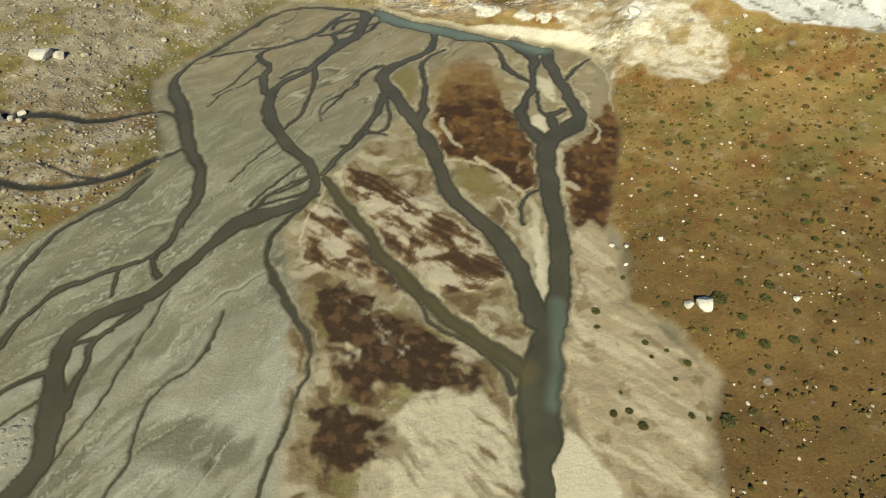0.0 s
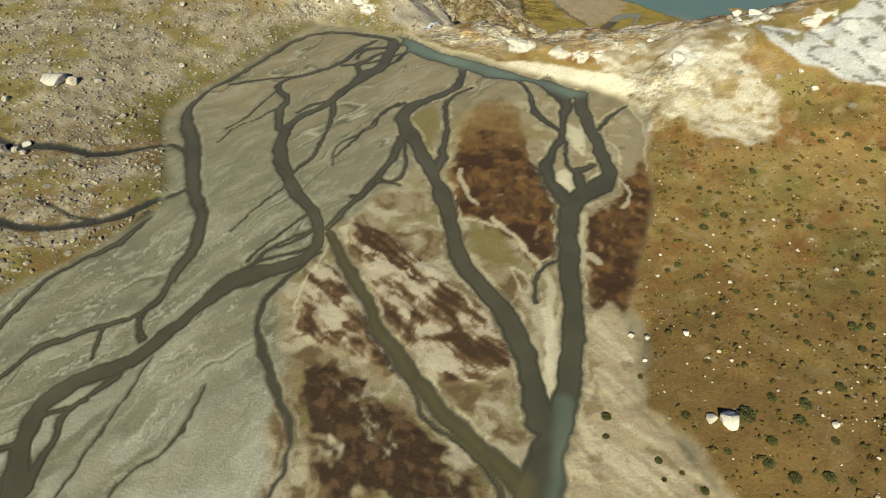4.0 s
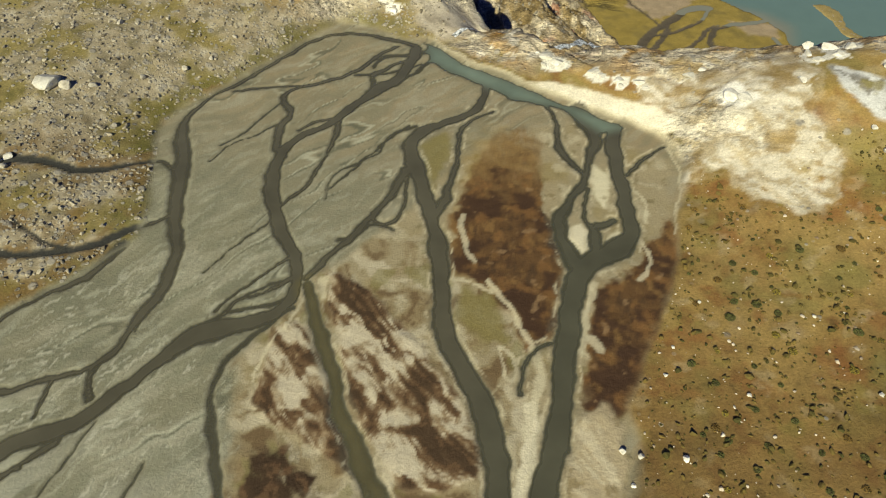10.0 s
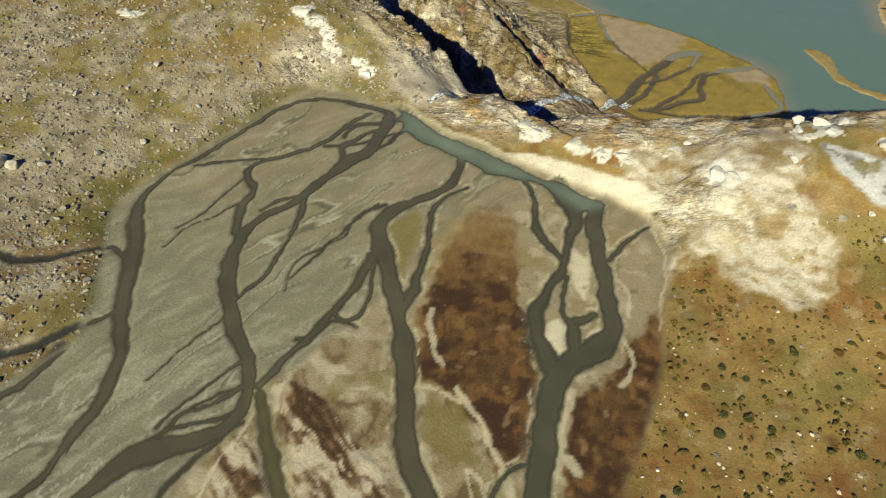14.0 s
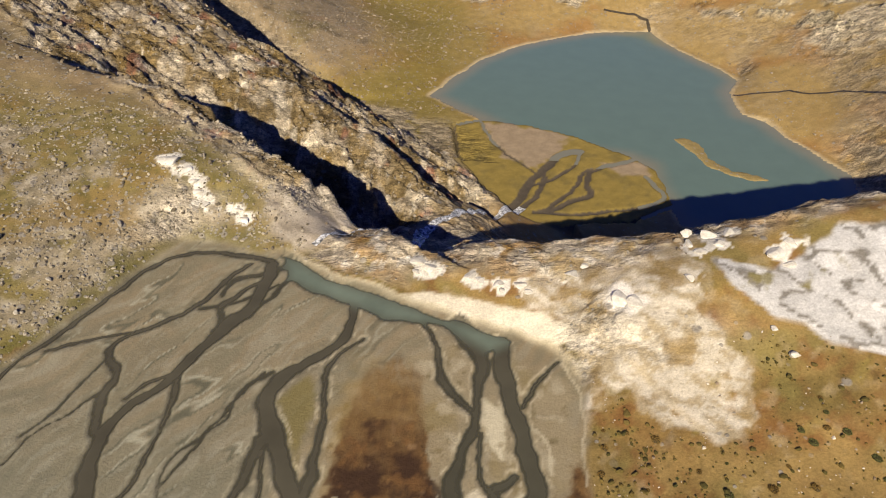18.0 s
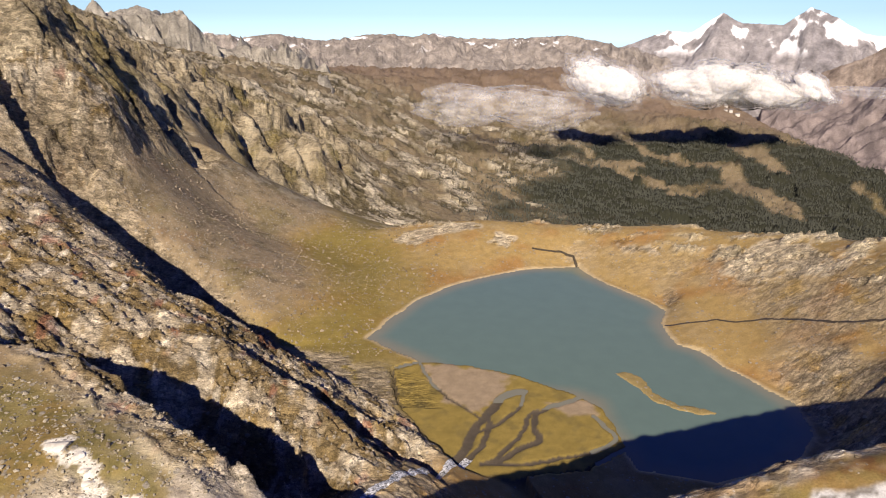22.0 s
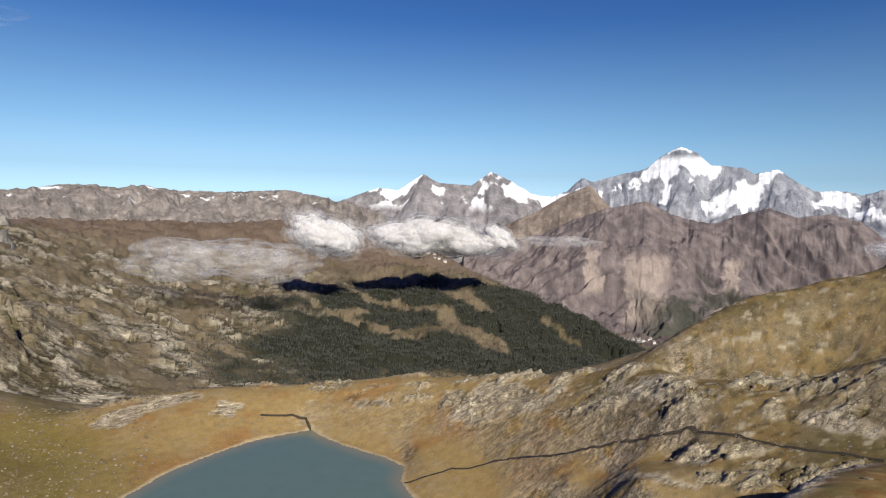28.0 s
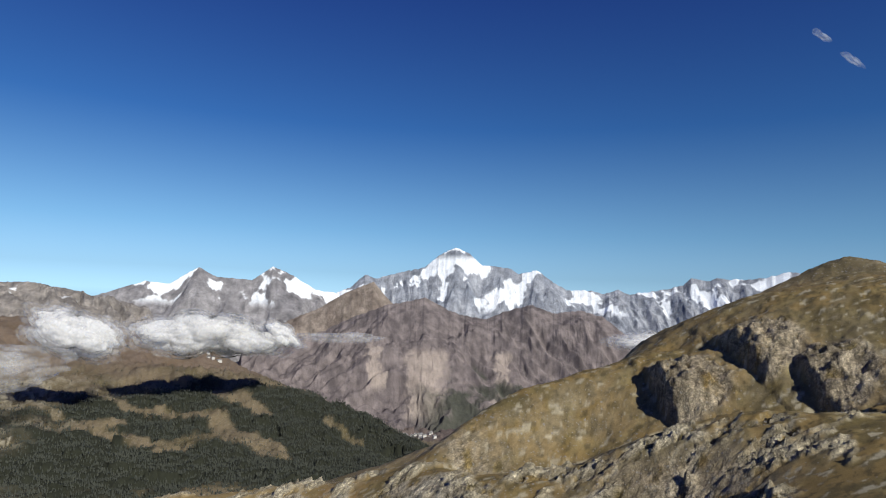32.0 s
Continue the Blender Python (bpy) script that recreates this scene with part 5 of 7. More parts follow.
    lay(rgb(0.46, 0.39, 0.27), 0.7 * step(1.0, 0.4, near_line(x, y, FOOTPATH, 6)[0] + 0.3 * tone))
    beach = blob(x, y, BEACH, 0.7, 1.0, 5, 69)
    lay(rgb(0.64, 0.585, 0.46), beach)
    p.stony = mix(p.stony, 0.25, k["rock"]) * (1 - slab) * (1 - beach)
    lay(rgb(0.54, 0.49, 0.35), 0.9 * step(-2.2, -1.2, k["sd"] + 0.5 * n2) * step(-45, -20, x) * step(195, 212, y))
    lay(rgb(0.15, 0.12, 0.035), 0.8 * (1 - beach) * step(-3.0, -2.5, k["sd"]) * step(-1.9, -2.4, k["sd"]) * step(-45, -20, x) * step(200, 210, y))
    brook = step(0.5, -0.1, k["wet"])
    lay(rgb(0.16, 0.105, 0.045), 0.8 * step(9, 3, k["wet"] + 6 * n2) * step(-0.1, 0.2, p.n(6, 4, 37)) * step(-80, -95, x))
    lay(rgb(0.04, 0.04, 0.035), brook)
    p.stony = p.stony * (1 - brook)


def paint_basin(p):
    """Grass, scree and rock round the lower lake, and the eastern hill."""
    x, y, z, k, lay = p.x, p.y, p.z, p.k, p.lay
    n1, n2, tone = p.n(40, 4, 50), p.n(9, 4, 51), p.n(6, 5, 48)
    b = step(300, 345, y + 10 * n1)
    lay(rgb(0.295, 0.208, 0.085), b)
    lay(rgb(0.275, 0.16, 0.06), b * step(0.0, 0.35, p.n(60, 4, 57)))
    lay(rgb(0.30, 0.225, 0.115), b * 0.8 * step(0.05, 0.4, p.n(35, 5, 58)))
    green = b * step(-30, 60, 40 - x + 30 * n1) * step(-60, -72, z + 4 * n2)
    lay(rgb(0.19, 0.15, 0.04), green * 0.85)
    scree = b * step(20, -50, x + 40 * n1) * step(-68, -56, z + 6 * n2)
    lay(rgb(0.245, 0.190, 0.118), scree)
    lay(rgb(0.165, 0.135, 0.062), scree * 0.7 * step(0.0, 0.3, p.n(45, 4, 59)))
    lay(rgb(0.215, 0.125, 0.07), scree * 0.4 * step(0.15, 0.4, p.n(30, 4, 60)))
    lay(rgb(0.13, 0.10, 0.06), scree * 0.5 * step(0.1, 0.35, tone))
    lay(rgb(0.085, 0.066, 0.04), scree * 0.6 * step(0.12, 0.3, p.n(14, 5, 99)))
    p.stony = mix(p.stony, 0.15 + 0.15 * step(0, 0.3, n2), b)
    p.stony = mix(p.stony, 0.62, scree)
    hill = step(280, 330, x + 15 * n1) * step(-30, 0, z)
    lay(rgb(0.205, 0.142, 0.056), hill)
    lay(rgb(0.125, 0.096, 0.04), hill * step(0.0, 0.3, p.n(70, 4, 61)))
    lay(rgb(0.18, 0.145, 0.08), hill * 0.6 * step(0.05, 0.3, fbm(x * 0.6, y, 24, 5, 62)))
    lay(rgb(0.245, 0.195, 0.085), hill * 0.4 * step(0.05, 0.3, p.n(26, 5, 152)))
    lay(rgb(0.105, 0.082, 0.038), hill * 0.8 * step(0.06, 0.26, p.n(12, 5, 153)))
    lay(rgb(0.40, 0.355, 0.25), hill * 0.75 * step(0.22, 0.34, fbm(x * 0.83 - y * 0.55, (x * 0.55 + y * 0.83) * 2.2, 15, 5, 154)))
    lay(rgb(0.07, 0.056, 0.028), hill * 0.7 * step(0.2, 0.32, fbm(x * 0.83 - y * 0.55, (x * 0.55 + y * 0.83) * 2.5, 9, 4, 155)))
    t = np.clip(k["blocks"] * 1.1 - 0.1 + 0.5 * k["strata"] + 0.6 * tone, 0, 1)[:, None]
    lay(mix(rgb(0.23, 0.19, 0.12), rgb(0.44, 0.385, 0.27), t), k["knolls"] * step(0.22, 0.36, k["blocks"] + 0.3 * n2))
    lay(mix(rgb(0.15, 0.122, 0.082), rgb(0.34, 0.285, 0.205), t), 0.85 * k["cliff"] * step(-0.3, 0.05, p.n(14, 4, 34) + 0.3 * k["strata"]))
    for poly in RIM_SLABS:
        slab = blob(x, y, poly, 1.5, 7, 9, 162) * step(-0.32, -0.1, n2 + 0.4 * k["strata"])
        lay(mix(rgb(0.27, 0.222, 0.15), rgb(0.49, 0.43, 0.315), t), 0.85 * slab)
    lay(rgb(0.085, 0.066, 0.036), 0.6 * k["knolls"] * step(0.16, 0.05, k["seams"]) * step(-0.2, 0.2, n2))
    lay(mix(rgb(0.19, 0.152, 0.105), rgb(0.44, 0.385, 0.295), t), 0.9 * k["ribs"])
    lay(rgb(0.145, 0.10, 0.038), k["ribs"] * 0.85 * step(-0.05, 0.12, p.n(16, 5, 36)))
    lay(rgb(0.52, 0.47, 0.38), k["ribs"] * 0.9 * step(0.30, 0.38, p.n(11, 4, 35)))
    lay(rgb(0.20, 0.07, 0.05), k["ribs"] * 0.6 * step(0.25, 0.4, p.n(18, 3, 63)))
    lay(rgb(0.17, 0.115, 0.04), k["ribs"] * 0.7 * step(0.05, 0.3, p.n(14, 4, 64)))
    p.stony = mix(p.stony, 0.2, k["rock"])
    low = k["low"]
    lay(rgb(0.235, 0.175, 0.05), low)
    lay(rgb(0.16, 0.125, 0.045), low * 0.7 * step(0.0, 0.3, p.n(12, 5, 33)))
    lay(rgb(0.29, 0.225, 0.15), low * np.maximum(blob(x, y, SANDFLAT, 2, 9, 12, 96), blob(x, y, SANDFLAT2, 2, 3, 8, 97)))
    lay(rgb(0.085, 0.07, 0.052), low * step(LAKE_Z + 0.12, LAKE_Z - 0.1, z))
    lay(rgb(0.42, 0.34, 0.21), step(-4.5, -1.5, k["lake"]) * (1 - low) * 0.85)
    lay(rgb(0.26, 0.20, 0.085), k["spit"])
    p.stony = p.stony * (1 - low)


def paint_delta(p):
    """Silt bars, moss, peat and sand of the upper delta."""
    x, y, z, k = p.x, p.y, p.z, p.k
    wx, wy, d = k["wx"], k["wy"], k["delta"]
    n1, n2, n3 = p.n(40, 4, 50), p.n(9, 4, 51), p.n(3, 3, 52)

    def lay(color, w):
        p.lay(color, w * d)

    east = np.maximum(step(-60, 20, x + 0.25 * (y - 150) + 25 * n1), 0.9 * step(140, 215, y + 15 * n1))
    lay(mix(rgb(0.200, 0.192, 0.136), rgb(0.245, 0.200, 0.126), east[:, None]), np.ones(len(x)))
    # lobes of silt, darker hollows and pale rims along the way of the water
    ax, ay = x + 5 * fbm(x, y, 22, 3, 28), y + 5 * fbm(x, y, 22, 3, 29)
    across, flow = ax * 0.80 - ay * 0.60, ay * 0.80 + ax * 0.60
    tongues = fbm(across, flow * 0.24, 6.5, 5, 70)
    fine = fbm(across + 1.5 * n3, flow * 0.2, 2.2, 4, 19)
    left = step(25, -25, x)
    calm = mix(1.0, 0.5, step(120, 190, y))
    lay(rgb(0.15, 0.146, 0.103), step(0.02, 0.2, tongues) * 0.75 * calm)
    lay(rgb(0.285, 0.27, 0.20), step(0.06, 0.22, -tongues) * 0.75 * calm)
    lay(rgb(0.165, 0.166, 0.115), 0.55 * step(0.08, 0.25, fine) * left * calm)
    lay(rgb(0.33, 0.33, 0.25), 0.5 * step(0.1, 0.28, -fine) * left * calm)
    rill = fbm(across, flow * 0.22, 13, 3, 71)
    lay(rgb(0.10, 0.10, 0.07), 0.85 * step(0.030, 0.012, np.abs(rill + 0.06)) * left * step(-0.25, 0.0, n1))
    lay(rgb(0.38, 0.38, 0.29), 0.7 * step(0.018, 0.006, np.abs(rill + 0.012)) * left * step(-0.25, 0.0, n1))
    thread = fbm(across + 1.2 * n3, flow * 0.16, 7, 4, 156)
    lay(rgb(0.40, 0.39, 0.31), 0.7 * step(0.022, 0.006, np.abs(thread)) * left * step(170, 110, y))
    lay(rgb(0.13, 0.127, 0.09), 0.6 * step(0.03, 0.01, np.abs(thread - 0.05)) * left * step(170, 110, y))
    lay(rgb(0.40, 0.39, 0.32), 0.6 * left * step(105, 65, y) * step(0.06, 0.2, fbm(across, flow * 0.3, 17, 4, 157)))
    lay(rgb(0.37, 0.375, 0.30), 0.55 * step(110, 60, y) * step(-20, -50, x) * step(0.0, 0.3, n1 + 0.5 * n2))
    lay(rgb(0.195, 0.18, 0.12), 0.45 * step(0.05, 0.35, p.n(16, 4, 30)))
    fan = blob(wx, wy, FAN, 2, 3, 8, 73)
    va, vb = wx * 0.64 + wy * 0.77 + 2.2 * fbm(wx, wy, 11, 3, 144), wx * 0.77 - wy * 0.64
    veins = 0.8 * fbm(va, vb * 0.2, 4.2, 5, 79) + 0.55 * fbm(va, vb * 0.12 + 50, 1.3, 4, 83)
    lay(rgb(0.275, 0.230, 0.145), fan)
    lay(rgb(0.225, 0.18, 0.09), fan * 0.8 * step(0.05, 0.4, p.n(14, 5, 74)))
    lay(rgb(0.40, 0.355, 0.25), fan * 0.65 * step(0.1, 0.3, p.n(6, 5, 46) + 0.4 * veins))
    lay(rgb(0.15, 0.12, 0.06), fan * 0.7 * step(0.24, 0.4, p.n(4, 4, 72)))
    lay(rgb(0.24, 0.20, 0.125), fan * 0.35 * step(110, 80, y))
    swirl = fbm(wx + 9 * p.n(12, 3, 170), wy + 9 * p.n(12, 3, 171), 8, 5, 172)
    mossy = fan * step(160, 146, y + 5 * n2) * step(24, 14, x + 5 * n2)
    lay(rgb(0.195, 0.145, 0.078), mossy * 0.8 * step(-0.04, 0.16, swirl))
    lay(rgb(0.105, 0.066, 0.034), mossy * 0.75 * step(0.12, 0.28, swirl + 0.4 * veins))
    lay(rgb(0.43, 0.38, 0.275), mossy * 0.7 * step(0.10, 0.24, -swirl + 0.3 * veins))
    lay(rgb(0.17, 0.15, 0.06), mossy * 0.6 * step(0.14, 0.26, p.n(9, 5, 173)))
    gold = step(15, 0, np.hypot((x + 1) / 1.1, (y - 190) / 1.4) + 9 * n2)
    lay(rgb(0.24, 0.165, 0.055), gold * 0.85)
    for poly in PALE_ISLES:
        lay(rgb(0.52, 0.475, 0.34), blob(wx, wy, poly, 0.7, 1.5, 4, 88) * step(-0.35, -0.05, n2 + 0.5 * n3))
    for i, poly in enumerate((BROWN1, BROWN2)):
        w = blob(wx, wy, poly, 0.9, 3.5, 7, 75 + i)
        fibre = fbm(wx * 0.93 + wy * 0.37 + 3 * n2, (wy * 0.93 - wx * 0.37) * 0.3 + 2 * n2, 2.6, 4, 142 + i) + 0.35 * swirl
        halo = blob(wx, wy, poly, 3.0, 3.0, 9, 89 + i)
        top = step(200, 172, y + 22 * fibre + 8 * n2)
        lay(rgb(0.215, 0.135, 0.055), 0.75 * halo * step(-0.2, 0.2, fibre + 0.1))
        lay(rgb(0.165, 0.095, 0.038), w * (0.4 + 0.6 * top))
        w = w * top
        lay(rgb(0.098, 0.054, 0.024), w * step(-0.25, 0.05, fibre + 0.1))
        lay(rgb(0.060, 0.036, 0.020), 0.8 * w * step(0.05, 0.3, fibre + 0.4 * n3))
        lay(rgb(0.05, 0.027, 0.016), w * step(-0.05, 0.25, p.n(10, 5, 77) + 0.3 * n3 + 0.15 * step(165, 140, y)))
        lay(rgb(0.17, 0.088, 0.034), w * 0.7 * step(0.05, 0.35, p.n(5, 5, 78)))
        lay(rgb(0.25, 0.16, 0.085), w * 0.6 * step(0.30, 0.45, p.n(4, 5, 82) + 0.25 * veins))
    for i, poly in enumerate((STREAK1, STREAK2)):
        w = blob(wx, wy, poly, 0.6, 1.6, 5, 80 + i)
        lay(rgb(0.315, 0.265, 0.18), w)
        ripple = 0.7 * veins + 0.6 * swirl
        lay(rgb(0.24, 0.175, 0.105), w * step(-0.2, 0.0, ripple))
        lay(rgb(0.105, 0.062, 0.033), w * step(-0.12, 0.06, ripple + 0.1 * n3))
        lay(rgb(0.050, 0.032, 0.019), 0.85 * w * step(0.08, 0.2, ripple + 0.12 * n3))
        lay(rgb(0.47, 0.415, 0.31), 0.8 * w * step(0.08, 0.22, -ripple + 0.15 * n3))
    for i, poly in enumerate((PEAT1, PEAT2, PEAT3)):
        w = blob(wx, wy, poly, 1.0, 5.5, 6, 84 + i)
        lay(rgb(0.048, 0.03, 0.018), w * step(-0.5, -0.12, fbm(wx, wy, 8, 4, 87) + 0.6 * veins + 0.4 * swirl))
        lay(rgb(0.12, 0.07, 0.038), w * 0.7 * step(0.05, 0.3, n3 + 0.5 * veins))
    for i, poly in enumerate((OLIVE1, OLIVE2)):
        lay(rgb(0.175, 0.145, 0.055), 0.85 * blob(wx, wy, poly, 1.2, 2.0, 5, 90 + i))
    lay(rgb(0.48, 0.43, 0.31), blob(wx, wy, CREAM1, 1.2, 3.0, 6, 92) * step(-0.35, 0.05, veins))
    sand = blob(wx, wy, SANDR, 1.0, 3.0, 7, 93)
    lay(rgb(0.345, 0.285, 0.185), sand)
    lay(rgb(0.46, 0.40, 0.28), sand * step(-0.05, 0.25, veins))
    lay(rgb(0.18, 0.135, 0.065), sand * 0.7 * step(0.15, 0.35, p.n(5, 4, 45)))
    for poly in (BAR1, ISLEA, ISLEB, RIVER_BAR):
        lay(rgb(0.55, 0.50, 0.37), blob(wx, wy, poly, 0.6, 0.9, 3, 94))
    for half, pts in PALE_STROKES:
        lay(rgb(0.50, 0.45, 0.32), 0.7 * step(half * 1.0, half * 0.45, near_line(wx, wy, pts, 6)[0] + 0.7 * half * n3))
    gravel = blob(wx, wy, GRAVEL, 1.0, 3.0, 6, 95)
    lay(rgb(0.30, 0.29, 0.23), gravel)
    wet = k["wet"] + 0.25 * n3
    rim = step(0.45, 0.7, wet) * step(1.5, 0.8, wet + 0.8 * n2)
    lay(mix(rgb(0.36, 0.36, 0.27), rgb(0.52, 0.46, 0.32), step(-45, -10, x)[:, None]), rim * mix(0.35, 0.85, step(-45, -10, x)) * step(-0.1, 0.2, n2 + n3))
    lay(rgb(0.15, 0.138, 0.098), 0.28 * step(2.2, 0.2, k["wet"] + 2.2 * n2))
    lay(rgb(0.135, 0.125, 0.09), step(0.32, -0.1, k["wet"]))
    lay(rgb(0.085, 0.085, 0.06), step(0.0, -0.08, z))
    p.stony = p.stony * (1 - d)
    p.stony = np.maximum(p.stony, 0.9 * d * gravel)


def paint_far(p):
    """Crags, woods and pastures of the far valley."""
    x, y, lay = p.x, p.y, p.lay
    b, r = polar(x, y)
    n1 = p.n(220, 4, 50)
    far = step(640, 860, r)
    lay(rgb(0.175, 0.138, 0.085), far)
    lay(rgb(0.10, 0.082, 0.04), far * step(0.0, 0.3, p.n(130, 5, 102)) * 0.85)
    bare = step(-0.16, 0.12, p.n(150, 4, 100)) * step(24, 8, b + 8 * n1) * step(2700, 2100, r)
    crags = bare * step(0.44, 0.52, p.k["blocks"] + 0.45 * p.n(25, 4, 101))
    lay(rgb(0.100, 0.082, 0.044), far * bare * 0.85)
    lay(mix(rgb(0.30, 0.26, 0.185), rgb(0.56, 0.50, 0.375), np.clip(0.5 + 1.5 * p.n(60, 4, 105), 0, 1)[:, None]), far * crags)
    lay(rgb(0.16, 0.13, 0.085), far * crags * 0.7 * step(0.1, 0.3, p.n(30, 4, 103)))
    wall = p.k["wall"]
    lay(mix(rgb(0.15, 0.118, 0.07), rgb(0.40, 0.345, 0.245), np.clip(0.5 + 1.2 * p.n(45, 5, 106) + 0.4 * (p.k["blocks"] - 0.5), 0, 1)[:, None]), wall)
    lay(rgb(0.155, 0.125, 0.045), 0.7 * wall * step(0.05, 0.25, p.n(55, 4, 107)))
    woods = far * forest_mask(x, y)
    lay(rgb(0.028, 0.030, 0.020), woods)
    lay(rgb(0.175, 0.128, 0.092), step(2250, 2750, r + 250 * n1) * step(42, 24, b))
    lay(rgb(0.13, 0.09, 0.055), 0.7 * step(2250, 2750, r) * step(42, 24, b) * step(0.0, 0.3, p.n(120, 5, 104)))
    lay(rgb(0.155, 0.120, 0.105), step(2400, 2800, r + 150 * n1) * step(30, 38, b))
    p.stony = mix(p.stony, 0.35, far) * (1 - woods)


def forest_mask(x, y):
    b, r = polar(x, y)
    n = fbm(x, y, 160, 4, 110)
    w = step(8, 15, b + 10 * n - (r - 1700) / 170) * step(1120, 1300, r + 200 * n) * step(2260, 2120, r + 160 * n)
    for pts, half in RUNS:
        q = near_line(b + 0.5 * fbm(x, y, 90, 3, 111), r / 60 + 0.5 * fbm(x, y, 90, 3, 112), pts, 4)[0]
        w = w * step(half * 0.7, half * 1.2, q)
    return w


GZ, zones = ground_height(X, Y)
tint, stone_share = np.full((len(X), 3), 0.15), np.zeros(len(X))
for painter, pick in (
    (paint_slopes, (zones["delta"] < 1) & (Y < 420) & (zones["r"] < 900)),
    (paint_basin, (zones["delta"] <= 0) & ((Y > 285) | (X > 250)) & (zones["r"] < 900)),
    (paint_delta, zones["delta"] > 0),
    (paint_far, zones["r"] > 640),
):
    brush = Paint(np.flatnonzero(pick), X, Y, GZ, zones, tint, stone_share)
    painter(brush)
    brush.done()
ground = grid_object("ground", GX, GY, GZ.reshape(shape2), wrap=True)
rim_rock = np.zeros(len(X))
for rim_slab in RIM_SLABS:
    rim_rock = np.maximum(rim_rock, blob(X, Y, rim_slab, 2))
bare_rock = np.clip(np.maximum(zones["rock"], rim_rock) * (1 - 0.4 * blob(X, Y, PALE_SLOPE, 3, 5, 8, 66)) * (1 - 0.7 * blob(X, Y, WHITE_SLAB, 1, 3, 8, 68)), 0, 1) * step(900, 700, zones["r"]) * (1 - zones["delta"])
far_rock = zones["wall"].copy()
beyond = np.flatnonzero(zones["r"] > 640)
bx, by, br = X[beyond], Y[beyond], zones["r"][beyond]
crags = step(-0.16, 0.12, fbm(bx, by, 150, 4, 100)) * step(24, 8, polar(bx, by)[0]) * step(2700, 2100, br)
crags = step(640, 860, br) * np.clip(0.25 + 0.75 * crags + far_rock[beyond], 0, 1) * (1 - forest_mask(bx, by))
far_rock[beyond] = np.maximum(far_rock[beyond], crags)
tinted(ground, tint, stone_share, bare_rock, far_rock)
silt_share = ground.data.attributes.new("silt", "FLOAT", "POINT")
silt_share.data.foreach_set("value", zones["delta"].astype(np.float32))
ground.data.materials.append(GROUND)
tagged(ground, "alpine ground of silt, moss, heath turf, scree and bare rock", "ground", kind="structure")


# ---- water ----
def water_sheet(name, outline, grow, z, cell, mat, paint, label):
    lo, hi = outline.min(0) - grow - cell, outline.max(0) + grow + cell
    wx, wy = np.meshgrid(np.arange(lo[0], hi[0], cell), np.arange(lo[1], hi[1], cell))
    keep = (inside(wx.ravel(), wy.ravel(), outline, 60) > -grow).reshape(wx.shape)
    rows, cols = wx.shape
    i, j = np.nonzero(keep[:-1, :-1] & keep[1:, :-1] & keep[:-1, 1:] & keep[1:, 1:])
    quads = np.stack([i * cols + j, i * cols + j + 1, (i + 1) * cols + j + 1, (i + 1) * cols + j], -1)
    used, quads = np.unique(quads, return_inverse=True)
    verts = np.stack([wx.ravel()[used], wy.ravel()[used], np.full(len(used), z)], -1)
    mesh = bpy.data.meshes.new(name)
    sheet(mesh, verts, quads.reshape(-1, 4))
    ob = new(name, mesh)
    mesh.materials.append(mat)
    tinted(ob, paint(verts[:, 0], verts[:, 1]))
    tagged(ob, label, "water", kind="structure")
    return ob


def delta_water(x, y):
    deep = blob(x, y, TEAL, 3.0)[:, None]
    right = step(0, 22, x)[:, None] * step(230, 150, y)[:, None]
    c = mix(rgb(0.082, 0.076, 0.053), rgb(0.074, 0.072, 0.050), right)
    green = np.zeros(len(x))
    for pts in GREENISH:
        d, w = near_line(x, y, pts, 9)
        green = np.maximum(green, step(4.5, 2.0, d))
    c = mix(c, rgb(0.115, 0.10, 0.05), 0.8 * green[:, None])
    clear = step(3.2, 0.6, near_line(x, y, CLEAR, 6)[0])[:, None]
    return mix(c, rgb(0.145, 0.185, 0.145), np.maximum(deep, 0.6 * clear))


def lake_water(x, y):
    edge = step(14, 0, inside(x, y, LAKE_LINE, 60))[:, None]
    return mix(rgb(0.110, 0.168, 0.150), rgb(0.22, 0.195, 0.14), 0.7 * edge)


def stream_sheet():
    """Water lying in the channels: clear at the shallow edges, milky where it is deep."""
    gx, gy = np.meshgrid(np.arange(-126, 52, 0.7), np.concatenate([np.arange(-50, 22, 4.0), np.arange(22, 256, 0.7)]))
    x, y = gx.ravel(), gy.ravel()
    deep = -ground_height(x, y)[0]
    wet = ((deep > -0.15) & (inside(x, y, SHORE, 60) > -3)).reshape(gx.shape)
    rows, cols = gx.shape
    i, j = np.nonzero(wet[:-1, :-1] | wet[1:, :-1] | wet[:-1, 1:] | wet[1:, 1:])
    quads = np.stack([i * cols + j, i * cols + j + 1, (i + 1) * cols + j + 1, (i + 1) * cols + j], -1)
    used, quads = np.unique(quads, return_inverse=True)
    verts = np.stack([x[used], y[used], np.zeros(len(used))], -1)
    mesh = bpy.data.meshes.new("stream_water")
    sheet(mesh, verts, quads.reshape(-1, 4))
    ob = new("stream_water", mesh)
    mesh.materials.append(WATER)
    tinted(ob, delta_water(x[used], y[used]))
    a = mesh.attributes.new("depth", "FLOAT", "POINT")
    a.data.foreach_set("value", deep[used].astype(np.float32))
    return tagged(ob, "grey silty meltwater in braided channels over the delta", "water", kind="structure")


stream_sheet()
water_sheet("lake_water", LAKE_LINE, 22, LAKE_Z, 4.0, LAKE, lake_water, "still grey-turquoise water of the lower tarn")


